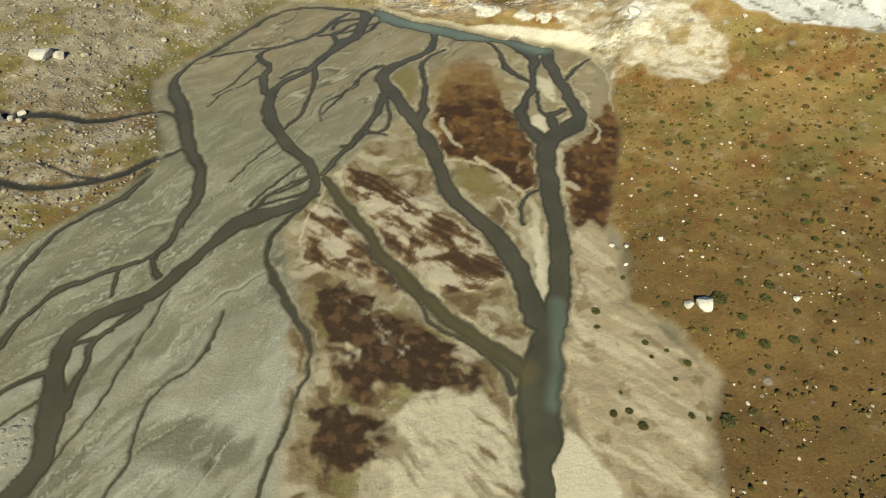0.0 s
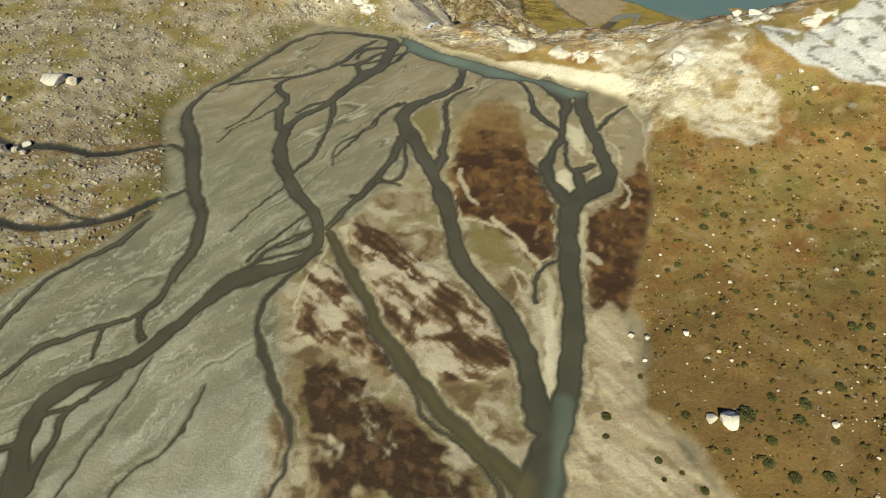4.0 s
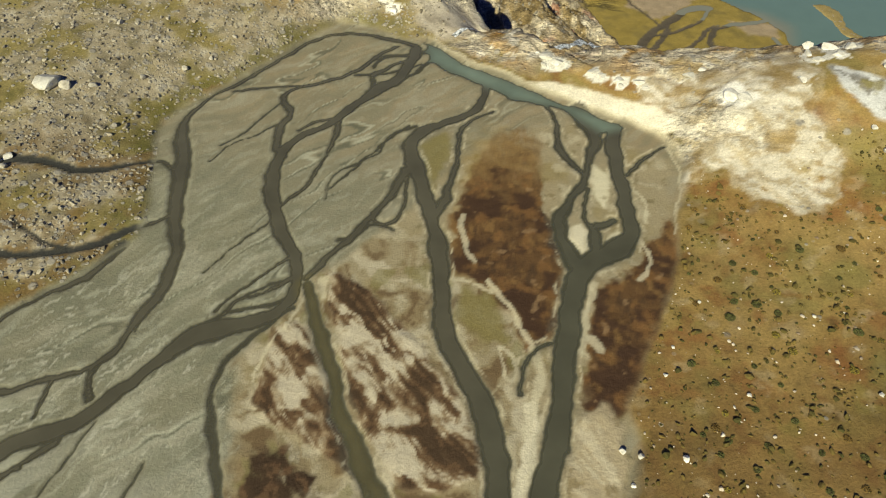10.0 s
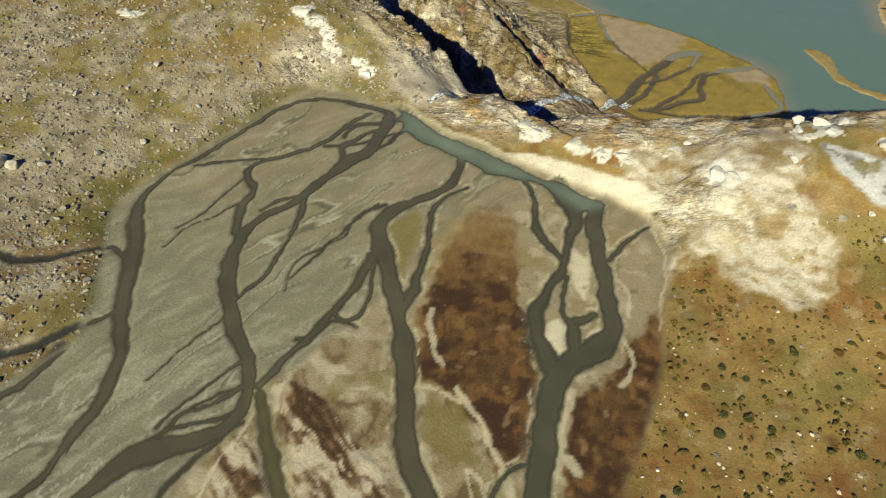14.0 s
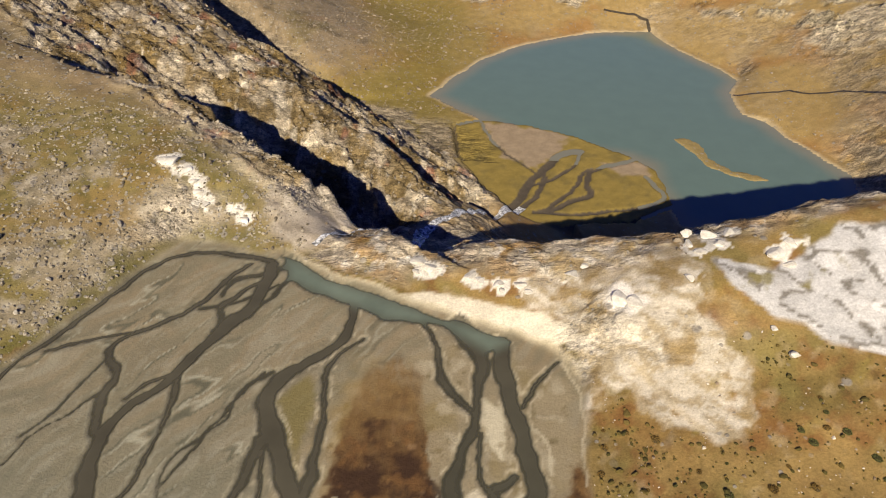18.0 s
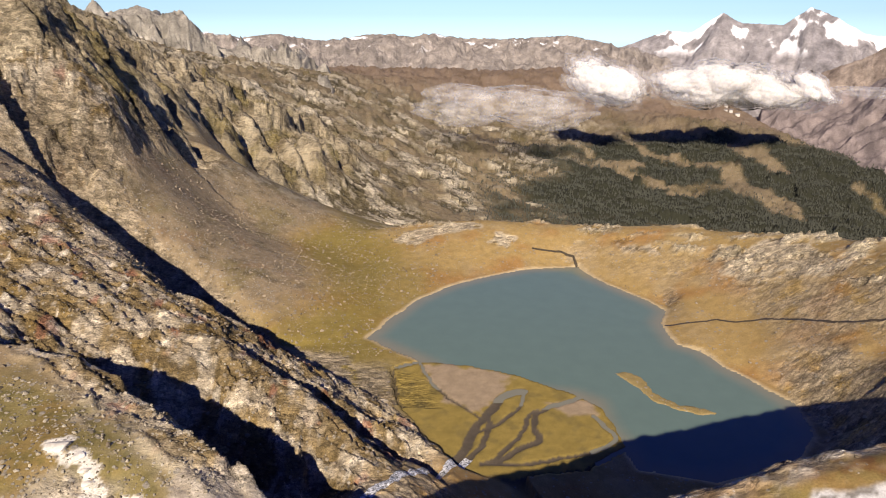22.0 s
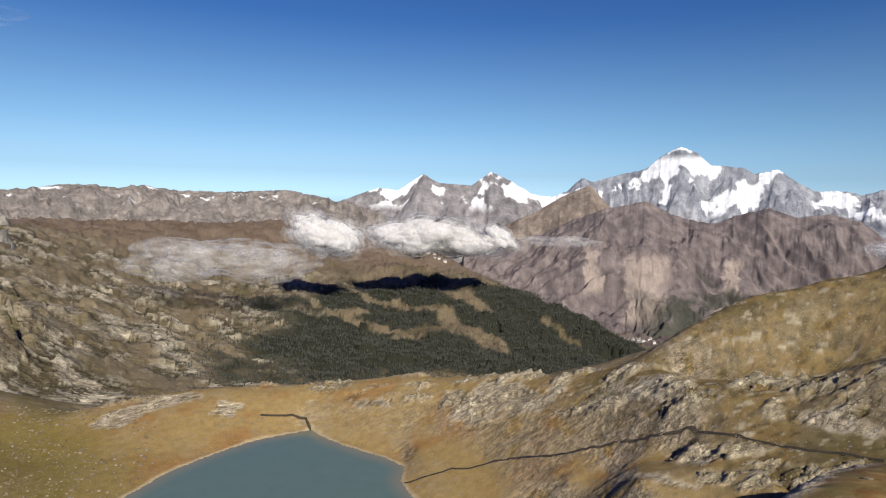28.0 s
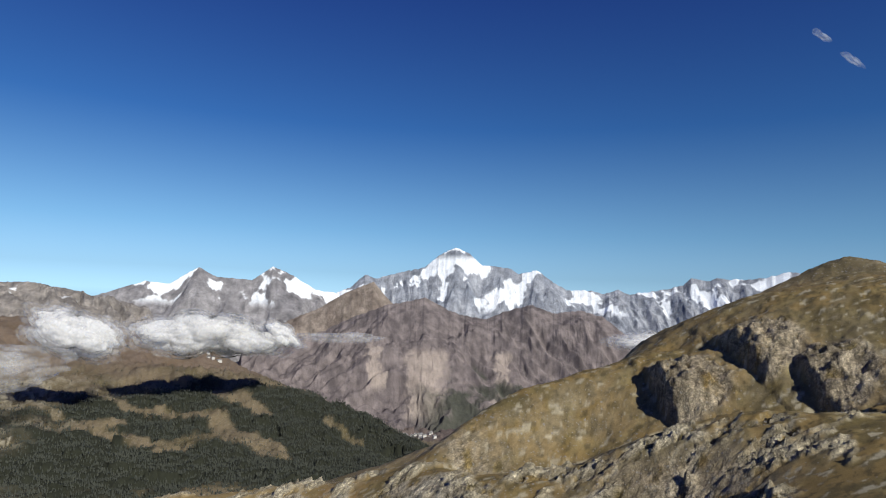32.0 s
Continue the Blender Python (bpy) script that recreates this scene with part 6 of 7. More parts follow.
# ---- mountains on the skyline ----
RANGE_ROCK = ground_material("far_rock_and_snow", stones=0, size=9.0)


def mountain_range(name, label, dist, foot, depth, seed, spur, tones, snow, crest, tilt=0.3, scar=None, woods=None, fan=None, bare=0.45):
    """A range with crest heights by bearing: crest, slanting spurs and gullies down to the foot, and a back slope."""
    crest = np.array(crest, float)
    b = np.arange(crest[0, 0], crest[-1, 0], 0.05)
    v = np.concatenate([[-0.6, -0.25, -0.08], np.linspace(0, 1, 110) ** 1.15])
    vv, cb = np.meshgrid(v, b, indexing="ij")
    s = np.radians(cb) * dist
    top = np.interp(cb, crest[:, 0], crest[:, 1])
    top = top + spur * 0.22 * (ridged(s, s * 0 + seed, 70, 4, seed) - 0.1)
    d = dist - depth * vv
    down = np.clip(np.abs(vv), 0, 1)
    fade = np.clip(6 * down * (1 - down * 0.75), 0, 1)
    run = depth * np.maximum(vv, 0)
    lean = np.sin(s / 420 + seed) * 1.6 * tilt if fan is None else -0.95 * np.tanh((cb - fan) / 4)
    warp = s + lean * run + 110 * fbm(s, run, 300, 3, seed + 1)
    deep = run * 0.55 + 70 * fbm(s, run, 180, 3, seed + 6)
    z = foot + (top - foot) * (1 - down) ** 1.25
    big = ridged(warp, deep, 340, 3, seed + 2)
    mid = ridged(warp + 0.2 * lean * run + 20 * fbm(s, run, 70, 3, seed + 3), run * 0.6, 125, 4, seed + 3)
    small = ridged(s + 30 * fbm(s, run, 60, 2, seed + 9), run, 40, 4, seed + 7)
    z = z + spur * fade * (1.9 * (big - 0.25) + 0.6 * (mid - 0.25) + 0.12 * small)
    ends = np.clip(np.minimum(cb - b[0], b[-1] - cb) / 1.2, 0, 1)
    z = foot + (z - foot) * (0.15 + 0.85 * ends)
    x, y = SPOT[0] + d * np.sin(np.radians(cb)), SPOT[1] + d * np.cos(np.radians(cb))
    ob = grid_object(name, x, y, z)
    f = lambda a: a.ravel()  # noqa: E731
    steep = f(np.abs(np.gradient(z, axis=1)) / (np.radians(0.05) * dist))
    n1, n2 = fbm(f(s), f(run) * 1.5, 150, 5, seed + 4), fbm(f(s), f(run) * 1.8, 50, 4, seed + 5)
    c = mix(np.array(tones[0]), np.array(tones[1]), np.clip(0.5 + 1.4 * n1 + 0.5 * n2, 0, 1)[:, None])
    gully = step(0.2, -0.3, f(mid) + 0.3 * f(small))
    c = mix(c, np.array(tones[1]) * 1.3, (0.35 * gully * step(-0.15, 0.25, n1))[:, None])
    c = c * (1 + 0.45 * n2)[:, None]
    if scar:
        for sb, width, hi, lo in scar:
            w = step(width, width * 0.5, np.abs(f(cb) - sb + 1.2 * n1 + 0.8 * n2)) * step(hi + 25, hi - 25, f(z)) * step(lo - 25, lo + 25, f(z))
            c = mix(c, np.array([0.36, 0.30, 0.26]), 0.85 * w[:, None])
    if woods is not None:
        w = step(woods + 60, woods - 60, f(z) + 260 * n1) * step(43, 47, f(cb))
        c = mix(c, np.array([0.055, 0.06, 0.045]), 0.85 * w[:, None])
    low, high, share, cap = snow
    field = 0.8 * fbm(f(s), f(run) * 2.2, 210, 4, seed + 8) + 0.22 * (0.2 - f(big)) + 0.2 * (0.2 - f(mid)) + 0.12 * n2 - 0.06 * np.clip(steep - 0.5, 0, 1.5)
    band = step(low - 40, low + 30, f(z)) * step(high + 60, high, f(z))
    white = np.maximum(step(-0.03, 0.05, field + share) * band, step(cap - 12, cap + 12, f(z) + 90 * n2))
    c = mix(c, np.array([0.82, 0.84, 0.88]), white[:, None])
    tinted(ob, c, np.zeros(len(c)), None, bare * (1 - white))
    ob.data.materials.append(RANGE_ROCK)
    return tagged(ob, label, "mountain")


mountain_range("mountain", "high snow-capped massif with grey rock walls and glaciers", 4350, -420, 500, 200, 46, ((0.22, 0.235, 0.275), (0.34, 0.35, 0.385)), (60, 380, 0.0, 450), [
    (33, -60), (35.21, 73), (36.69, 130), (38.18, 183), (39.42, 270), (40.44, 245), (42.21, 288), (44.74, 332), (45.98, 419), (47.48, 478), (48.76, 435), (49.79, 361), (52.28, 346), (53.28, 306), (54.74, 335), (56.21, 259), (57.42, 205), (59.54, 209), (60.47, 186), (61.83, 221), (62.74, 187), (63.4, 203), (64.94, 216), (67.07, 258), (67.69, 304), (69.13, 285), (69.53, 306), (71.9, 298), (73.42, 316), (74.89, 350), (77, 334), (84, 300)])
mountain_range("mountain", "pair of grey peaks with white snowfields", 4200, -300, 400, 230, 30, ((0.19, 0.18, 0.19), (0.29, 0.275, 0.28)), (70, 270, 0.02, 285), [
    (13, -40), (15.12, 12), (17.55, 69), (19.21, 120), (21.36, 176), (23.16, 164), (24.28, 219), (25.4, 274), (26.84, 215), (29.72, 208), (30.67, 254), (31.38, 298), (33.14, 243), (35.17, 156), (36.68, 145), (39.25, 54), (41.33, -52), (43, -100)])
mountain_range("mountain", "long brown-grey ridge with patches of old snow", 4000, -150, 600, 260, 52, ((0.18, 0.162, 0.15), (0.28, 0.25, 0.225)), (80, 400, -0.15, 900), [
    (-34, 230), (-25.17, 262), (-23.2, 248), (-21.08, 270), (-19.7, 204), (-18.23, 177), (-15.92, 144), (-13.9, 128), (-11.36, 149), (-9.2, 125), (-7.41, 111), (-3.7, 146), (-1.8, 151), (0.12, 133), (2.08, 151), (4.06, 130), (8.06, 123), (11.09, 135), (13.61, 144), (16.13, 112), (17.65, 73), (20.15, 48), (23, 0)])
mountain_range("mountain", "craggy grey mountain with small snow patches", 2550, -80, 600, 290, 72, ((0.19, 0.178, 0.155), (0.31, 0.29, 0.25)), (90, 400, -0.19, 900), [
    (-44, 190), (-36, 200), (-29.53, 166), (-26.56, 153), (-23.2, 206), (-21.79, 226), (-20.72, 222), (-19.7, 178), (-18.23, 157), (-16.78, 100), (-13.64, 70), (-10, 40), (-6, 10)])
mountain_range("mountain", "brown-purple mountain flank with scree gullies and pale landslip scars", 3700, -560, 720, 320, 46, ((0.122, 0.103, 0.104), (0.205, 0.172, 0.165)), (900, 901, -3, 2000), [
    (28, -230), (31.37, -141), (35.3, -98), (38.27, -3), (41.27, 74), (44.81, 128), (46.86, 62), (48.39, 33), (50.4, 15), (52.36, 74), (54.31, 105), (56.26, 60), (58.62, 80), (60.49, 52), (62.78, -60), (66, -150), (70, -170), (78, -120), (90, 0)], 0.45, [(45.2, 2.2, -150, -450), (52.0, 0.7, -150, -420), (40.5, 0.8, -120, -330)], -330, 44.8, 0.12)
mountain_range("mountain", "bare pale-brown pyramid peak", 3880, -300, 300, 350, 26, ((0.17, 0.135, 0.115), (0.26, 0.215, 0.18)), (900, 901, -3, 2000), [
    (30, -150), (33.27, -17), (35.23, 37), (37.69, 142), (40.19, 218), (41.77, 100), (43.33, 35), (46, -100)])


# ---- clouds ----
def cloud_material(name, alpha, lo, hi, scale=0.022):
    """White droplets: light goes into the cloud and out again; thin parts let the view through."""
    m, nodes, links, bsdf = material(name)
    at = nodes.new("ShaderNodeTexCoord").outputs["Object"]
    bsdf.inputs["Base Color"].default_value = (0.97, 0.96, 0.95, 1)
    bsdf.inputs["Roughness"].default_value = 1.0
    bsdf.inputs["Specular IOR Level"].default_value = 0.0
    glow = nodes.new("ShaderNodeBsdfTranslucent")
    glow.inputs[0].default_value = (0.97, 0.96, 0.95, 1)
    clear = nodes.new("ShaderNodeBsdfTransparent")
    both, out = nodes.new("ShaderNodeMixShader"), nodes.new("ShaderNodeMixShader")
    both.inputs[0].default_value = 0.5
    links.new(bsdf.outputs[0], both.inputs[1])
    links.new(glow.outputs[0], both.inputs[2])
    n = noise_node(nodes, links, at, scale, 6, 0.65)
    links.new(ranged(nodes, links, n, lo, hi, 0.0, alpha), out.inputs[0])
    links.new(clear.outputs[0], out.inputs[1])
    links.new(both.outputs[0], out.inputs[2])
    links.new(out.outputs[0], nodes["Material Output"].inputs[0])
    return m


CLOUD_CORE = cloud_material("cloud_core", 0.92, 0.22, 0.46, 0.02)
CLOUD_VEIL = cloud_material("cloud_veil", 0.42, 0.36, 0.62, 0.024)
CLOUD_EDGE = cloud_material("cloud_edge", 0.26, 0.42, 0.68, 0.03)
CLOUD_WISP = cloud_material("cloud_wisp", 0.30, 0.38, 0.66)


def cloud(label, bearing, dist, z, wide, tall, count, size, shells, seed, lean=0.0, rough=0.17):
    """A billowing cloud: the hull round many puffs in a long heap, as a core and looser veils round it."""
    root = new("cloud")
    root.location = (SPOT[0] + dist * math.sin(radians(bearing)), SPOT[1] + dist * math.cos(radians(bearing)), z)
    g = np.random.default_rng(seed)
    turn = np.array(Matrix.Rotation(-radians(bearing), 3, "Z")).T
    rows, cols = 70, 150
    th, ph = np.meshgrid(np.linspace(0.001, np.pi - 0.001, rows), np.linspace(0, 2 * np.pi, cols, endpoint=False), indexing="ij")
    ball = np.stack([np.sin(th) * np.cos(ph), np.sin(th) * np.sin(ph), np.cos(th)], -1)
    reach = np.full(th.shape, 0.35)
    for n in range(count):
        c = g.normal(size=3)
        c *= g.uniform(0.35, 0.78) / np.linalg.norm(c)
        c[2] *= 0.9 if c[2] > 0 else 0.6
        r = g.uniform(0.22, 0.40)
        along = ball @ c
        inside_of = along ** 2 - c @ c + r * r
        reach = np.maximum(reach, np.where(inside_of > 0, along + np.sqrt(np.maximum(inside_of, 0)), 0))
    reach = reach * (1 + rough * ridged(ph * 40, th * 55, 26, 5, seed, 0.6))
    i, j = np.meshgrid(np.arange(rows - 1), np.arange(cols), indexing="ij")
    q = (j + 1) % cols
    quads = np.stack([i * cols + j, (i + 1) * cols + j, (i + 1) * cols + q, i * cols + q], -1).reshape(-1, 4)
    for part_name, mat, grow, squash in shells:
        p = ball * reach[..., None] * np.array([wide * 1.1 + size * (grow - 1), wide * 0.5, (tall + size * 0.3) * squash]) * grow
        p[..., 2] += lean * p[..., 0]
        mesh = bpy.data.meshes.new(part_name)
        sheet(mesh, p.reshape(-1, 3) @ turn, quads)
        mesh.materials.append(mat)
        new(part_name, mesh).parent = root
    return tagged(root, label, "cloud", group="clouds over the valley")


FULL = (("cloud_core", CLOUD_CORE, 0.84, 1.0), ("cloud_veil", CLOUD_VEIL, 0.97, 1.0), ("cloud_veil", CLOUD_EDGE, 1.12, 1.0))
THIN = (("cloud_veil", CLOUD_WISP, 0.8, 1.0), ("cloud_veil", CLOUD_WISP, 1.1, 1.0))
CUMULUS = "bright white cumulus cloud drifting over the valley"
cloud(CUMULUS, 16.8, 1900, 4, 112, 66, 60, 20, FULL, 400, -0.28)
cloud(CUMULUS, 25.0, 1950, 6, 130, 62, 60, 20, FULL, 421, 0.02)
cloud(CUMULUS, 28.6, 1960, -6, 120, 52, 60, 20, FULL, 427, -0.10)
cloud("small white cloud tuft beside a larger cloud", 32.3, 1950, 6, 56, 34, 30, 14, FULL, 433, -0.35)
cloud("thin grey veil of cloud above the crags", 8.2, 1700, -46, 190, 52, 60, 20, THIN, 440)
cloud("flat wisp of white cloud against the mountain", 37.2, 2500, -34, 135, 17, 60, 10, THIN, 460)
cloud("low bank of white cloud behind the hill", 65.0, 3000, -40, 170, 50, 60, 20, FULL, 480)
CLOUD_CIRRUS = cloud_material("cloud_cirrus", 0.16, 0.42, 0.75, 0.006)
CIRRUS = (("cloud_veil", CLOUD_CIRRUS, 0.9, 1.0), ("cloud_veil", CLOUD_CIRRUS, 1.3, 1.0))
STREAKS = "thin streak of high white cirrus in the blue sky"
cloud(STREAKS, -17.5, 4600, 1060, 720, 90, 60, 20, CIRRUS, 500, 0.10, 0.03)
cloud(STREAKS, -23.0, 4600, 575, 620, 70, 60, 20, CIRRUS, 520, 0.05, 0.03)
CLOUD_PUFF = cloud_material("cloud_puff", 0.14, 0.30, 0.60, 0.012)
PUFF = (("cloud_veil", CLOUD_PUFF, 0.8, 1.0), ("cloud_veil", CLOUD_PUFF, 1.1, 1.0))
cloud("tiny white cloud puff high in the deep blue sky", 77.4, 4600, 1877, 46, 30, 40, 10, PUFF, 540, -0.8, 0.04)
cloud("tiny white cloud puff high in the deep blue sky", 79.4, 4600, 1690, 52, 30, 40, 10, PUFF, 550, -0.9, 0.04)


# ---- woods across the valley ----
def cones(rng, x, y, z, tall):
    """Conifers as tapered crowns of two tiers on a short stem."""
    sides = 5
    n = len(x)
    ang = np.arange(sides) * 2 * np.pi / sides
    rows = [(0.06, 0.20), (0.45, 0.14), (0.42, 0.17), (1.0, 0.0)]
    rings = []
    for h, w in rows:
        a = ang[None] + rng.random((n, 1)) * 6
        rad = w * tall[:, None] * (0.8 + 0.4 * rng.random((n, sides)))
        rings.append(np.stack([x[:, None] + rad * np.cos(a), y[:, None] + rad * np.sin(a), np.repeat((z + h * tall)[:, None], sides, 1)], -1))
    verts = np.stack(rings, 1).reshape(n, len(rows) * sides, 3)
    j = np.arange(sides)
    q = (j + 1) % sides
    base = np.concatenate([np.stack([a * sides + j, a * sides + q, (a + 1) * sides + q, (a + 1) * sides + j], -1) for a in (0, 2)])
    faces = base[None] + (np.arange(n) * len(rows) * sides)[:, None, None]
    return verts.reshape(-1, 3), faces.reshape(-1, 4)


rng = np.random.default_rng(21)
fb, fr = rng.uniform(2, 46, 70000), np.sqrt(rng.uniform(1120 ** 2, 2450 ** 2, 70000))
fx, fy = SPOT[0] + fr * np.sin(np.radians(fb)), SPOT[1] + fr * np.cos(np.radians(fb))
keep = rng.random(len(fx)) < forest_mask(fx, fy) * (0.30 + 0.6 * step(-0.2, 0.1, fbm(fx, fy, 70, 3, 113) + (fb - 18) / 40)) + 0.02 + 0.14 * step(1900, 1500, fr) * step(2, 8, fb)
fx, fy = fx[keep], fy[keep]
fz = ground_height(fx, fy)[0]
verts, faces = cones(rng, fx, fy, fz - 1, rng.uniform(4, 8.5, len(fx)))
wood_mesh = bpy.data.meshes.new("conifer_forest")
sheet(wood_mesh, verts, faces, smooth=False)
forest = new("conifer_forest", wood_mesh)
NEEDLES = plain_material("dark_conifer_needles", (0.048, 0.053, 0.045), (0.080, 0.084, 0.066), 0.05, 0.9)
wood_mesh.materials.append(NEEDLES)
tagged(forest, "dark green conifer forest on the far slope", "forest", kind="stuff")


# ---- boulders, stones and shrubs ----
def part(name, bm, mat, parent=None, label=""):
    mesh = bpy.data.meshes.new(name)
    bm.to_mesh(mesh)
    bm.free()
    mesh.materials.append(mat)
    ob = new(name, mesh)
    ob.parent = parent
    if label:
        ob["label"] = label
    return ob


def stone_mesh(name, seed, mat, sharp, flat=0.7):
    """A weathered block: a ball cut by a dozen planes, roughened, with a few smoothed corners."""
    r = random.Random(seed)
    bm = bmesh.new()
    bmesh.ops.create_icosphere(bm, subdivisions=3, radius=1.0)
    cuts = [(Vector((r.gauss(0, 1), r.gauss(0, 1), r.gauss(0, 0.8))).normalized(), r.uniform(0.38, 0.8)) for _ in range(11)]
    for v in bm.verts:
        for n, d in cuts:
            over = v.co.dot(n) - d
            if over > 0:
                v.co -= n * over * sharp
        v.co += v.co.normalized() * 0.07 * noise.fractal(v.co * 2.4 + Vector((seed, 0, 0)), 1.0, 2.0, 3)
        v.co.z *= flat
    mesh = bpy.data.meshes.new(name)
    bm.to_mesh(mesh)
    bm.free()
    mesh.materials.append(mat)
    return mesh


GREY_STONE = plain_material("grey_gneiss", (0.27, 0.245, 0.20), (0.44, 0.41, 0.35), 0.9, 0.9, 0.5, 0.12)
WHITE_STONE = plain_material("white_quartzite", (0.46, 0.43, 0.36), (0.70, 0.68, 0.62), 0.7, 0.85, 0.4, 0.1)
GREY_BLOCKS = [stone_mesh("boulder", k, GREY_STONE, 0.9) for k in range(4)]
WHITE_BLOCKS = [stone_mesh("boulder", 10 + k, WHITE_STONE, 0.85, 0.6) for k in range(4)]


def height_at(x, y):
    return float(ground_height(np.array([float(x)]), np.array([float(y)]))[0][0])


def boulder(meshes, n, x, y, size, label, group, stretch=(1, 1, 1), sink=0.25, z=None):
    ob = new("boulder", meshes[n % len(meshes)])
    ob.location = (x, y, (height_at(x, y) if z is None else z) + size * stretch[2] * (0.6 - sink) * 0.6)
    ob.rotation_euler = (0, 0, n * 1.37)
    ob.scale = (size * stretch[0], size * stretch[1], size * stretch[2])
    return tagged(ob, label, "boulder", group)


ERRATIC = "large angular white boulder lying on the brown heath"
boulder(WHITE_BLOCKS, 0, 53.4, 91.8, 2.6, ERRATIC, "boulders on the heath", (1, 0.95, 0.95))
boulder(WHITE_BLOCKS, 1, 50.1, 92.0, 1.4, "white boulder beside a larger block on the heath", "boulders on the heath")
for n, (x, y, s) in enumerate([(48.3, 112.2, 0.9), (71, 90.6, 0.9), (45, 130.6, 0.7), (37.2, 112.4, 0.9), (40.8, 111.9, 0.8), (39.4, 106, 0.7), (95, 199, 1.7), (92, 205, 1.2), (60.5, 128, 0.6), (66, 140, 0.6), (75, 150, 0.7), (84, 132, 0.7), (56, 105, 0.5), (63, 98, 0.5), (88, 110, 0.7), (46.5, 138, 0.5), (52, 151, 0.6)]):
    boulder(WHITE_BLOCKS, n, x, y, s, "pale stone half sunk in the heath turf", "boulders on the heath")
for n, (x, y, s) in enumerate([(-129.9, 149, 2.0), (-127, 151, 1.6), (-124.5, 150, 1.2), (-118.5, 120.2, 1.4), (-127, 182, 2.2), (-121, 186, 1.4), (-112, 196, 1.2), (-104, 206, 1.3), (-139, 168, 1.5), (-96, 226, 1.0), (-110, 176, 1.0), (-99, 214, 1.0), (-134, 131, 1.2), (-86, 250, 1.3), (-114, 236, 1.4), (-128, 214, 1.3)]):
    boulder(GREY_BLOCKS, n, x, y, s, "grey gneiss boulder on the scree slope", "boulders on the scree")
for n, (x, y, s, t) in enumerate([(-130.9, 181.5, 4.2, (1.2, 1, 0.7)), (-126, 153.6, 1.7, (1.2, 0.9, 0.8))]):
    boulder(WHITE_BLOCKS, n, x, y, s, "pale quartzite block on the scree slope", "boulders on the scree", t)
OUTCROPS = "white quartzite outcrop breaking through the turf"
for n, (x, y, s, t) in enumerate(OUTCROP_PLACES):
    boulder(WHITE_BLOCKS, n, x, y, s * 0.95, OUTCROPS, "white outcrops", t, 0.72)


def pebbles(name, count, seed, where, sizes, mat, label):
    """Scattered stones as one mesh: where(rng, n) gives places, sizes the smallest and largest."""
    g = np.random.default_rng(seed)
    x, y = where(g, count)
    z = ground_height(x, y)[0]
    n = len(x)
    t = (1 + 5 ** 0.5) / 2
    ico = np.array([(-1, t, 0), (1, t, 0), (-1, -t, 0), (1, -t, 0), (0, -1, t), (0, 1, t), (0, -1, -t), (0, 1, -t), (t, 0, -1), (t, 0, 1), (-t, 0, -1), (-t, 0, 1)]) / 1.9
    tri = np.array([(0, 11, 5), (0, 5, 1), (0, 1, 7), (0, 7, 10), (0, 10, 11), (1, 5, 9), (5, 11, 4), (11, 10, 2), (10, 7, 6), (7, 1, 8), (3, 9, 4), (3, 4, 2), (3, 2, 6), (3, 6, 8), (3, 8, 9), (4, 9, 5), (2, 4, 11), (6, 2, 10), (8, 6, 7), (9, 8, 1)])
    size = sizes[0] * (sizes[1] / sizes[0]) ** (g.random(n) ** 2.2)
    v = ico[None] * g.uniform(0.6, 1.25, (n, 12, 1)) * (size[:, None] * g.uniform(0.6, 1.3, (n, 3)) * np.array([1, 1, 0.75]))[:, None]
    a = g.random(n) * 6.28
    c, s = np.cos(a)[:, None], np.sin(a)[:, None]
    v = np.stack([v[..., 0] * c - v[..., 1] * s, v[..., 0] * s + v[..., 1] * c, v[..., 2]], -1)
    v = v + np.stack([x, y, z + 0.15 * size], -1)[:, None]
    f = tri[None] + (np.arange(n) * 12)[:, None, None]
    mesh = bpy.data.meshes.new(name)
    sheet(mesh, v.reshape(-1, 3), f.reshape(-1, 3), smooth=False)
    mesh.materials.append(mat)
    return tagged(new(name, mesh), label, "stones", kind="stuff")


def island_material(name, dark, light):
    m, nodes, links, bsdf = material(name)
    geo = nodes.new("ShaderNodeNewGeometry")
    at = nodes.new("ShaderNodeTexCoord").outputs["Object"]
    tone = blend(nodes, links, "MIX", geo.outputs["Random Per Island"], dark, light)
    grain = noise_node(nodes, links, at, 2.5, 4, 0.65)
    links.new(scaled_color(nodes, links, tone, ranged(nodes, links, grain, 0.2, 0.8, 0.7, 1.3)), bsdf.inputs["Base Color"])
    bsdf.inputs["Roughness"].default_value = 0.92
    bsdf.inputs["Specular IOR Level"].default_value = 0.15
    bumped(nodes, links, bsdf, grain, 0.4, 0.1)
    return m


def west_places(g, n):
    x, y = g.uniform(-215, -30, n * 2), g.uniform(70, 330, n * 2)
    sd = inside(x, y, SHORE, 400)
    thin = fbm(x, y, 16, 3, 55)
    ok = (sd < -1.5) & (x < -28 - 0.25 * np.maximum(y - 250, 0)) & (g.random(n * 2) < 0.75 - 0.9 * np.clip(thin + 0.1, 0, 0.6)) & (near_line(x, y, WEST_BROOKS[0], 3)[0] > 2.5) & (near_line(x, y, WEST_BROOKS[1], 3)[0] > 2.5) & (y < 300 + 0.1 * (-x))
    return x[ok][:n], y[ok][:n]


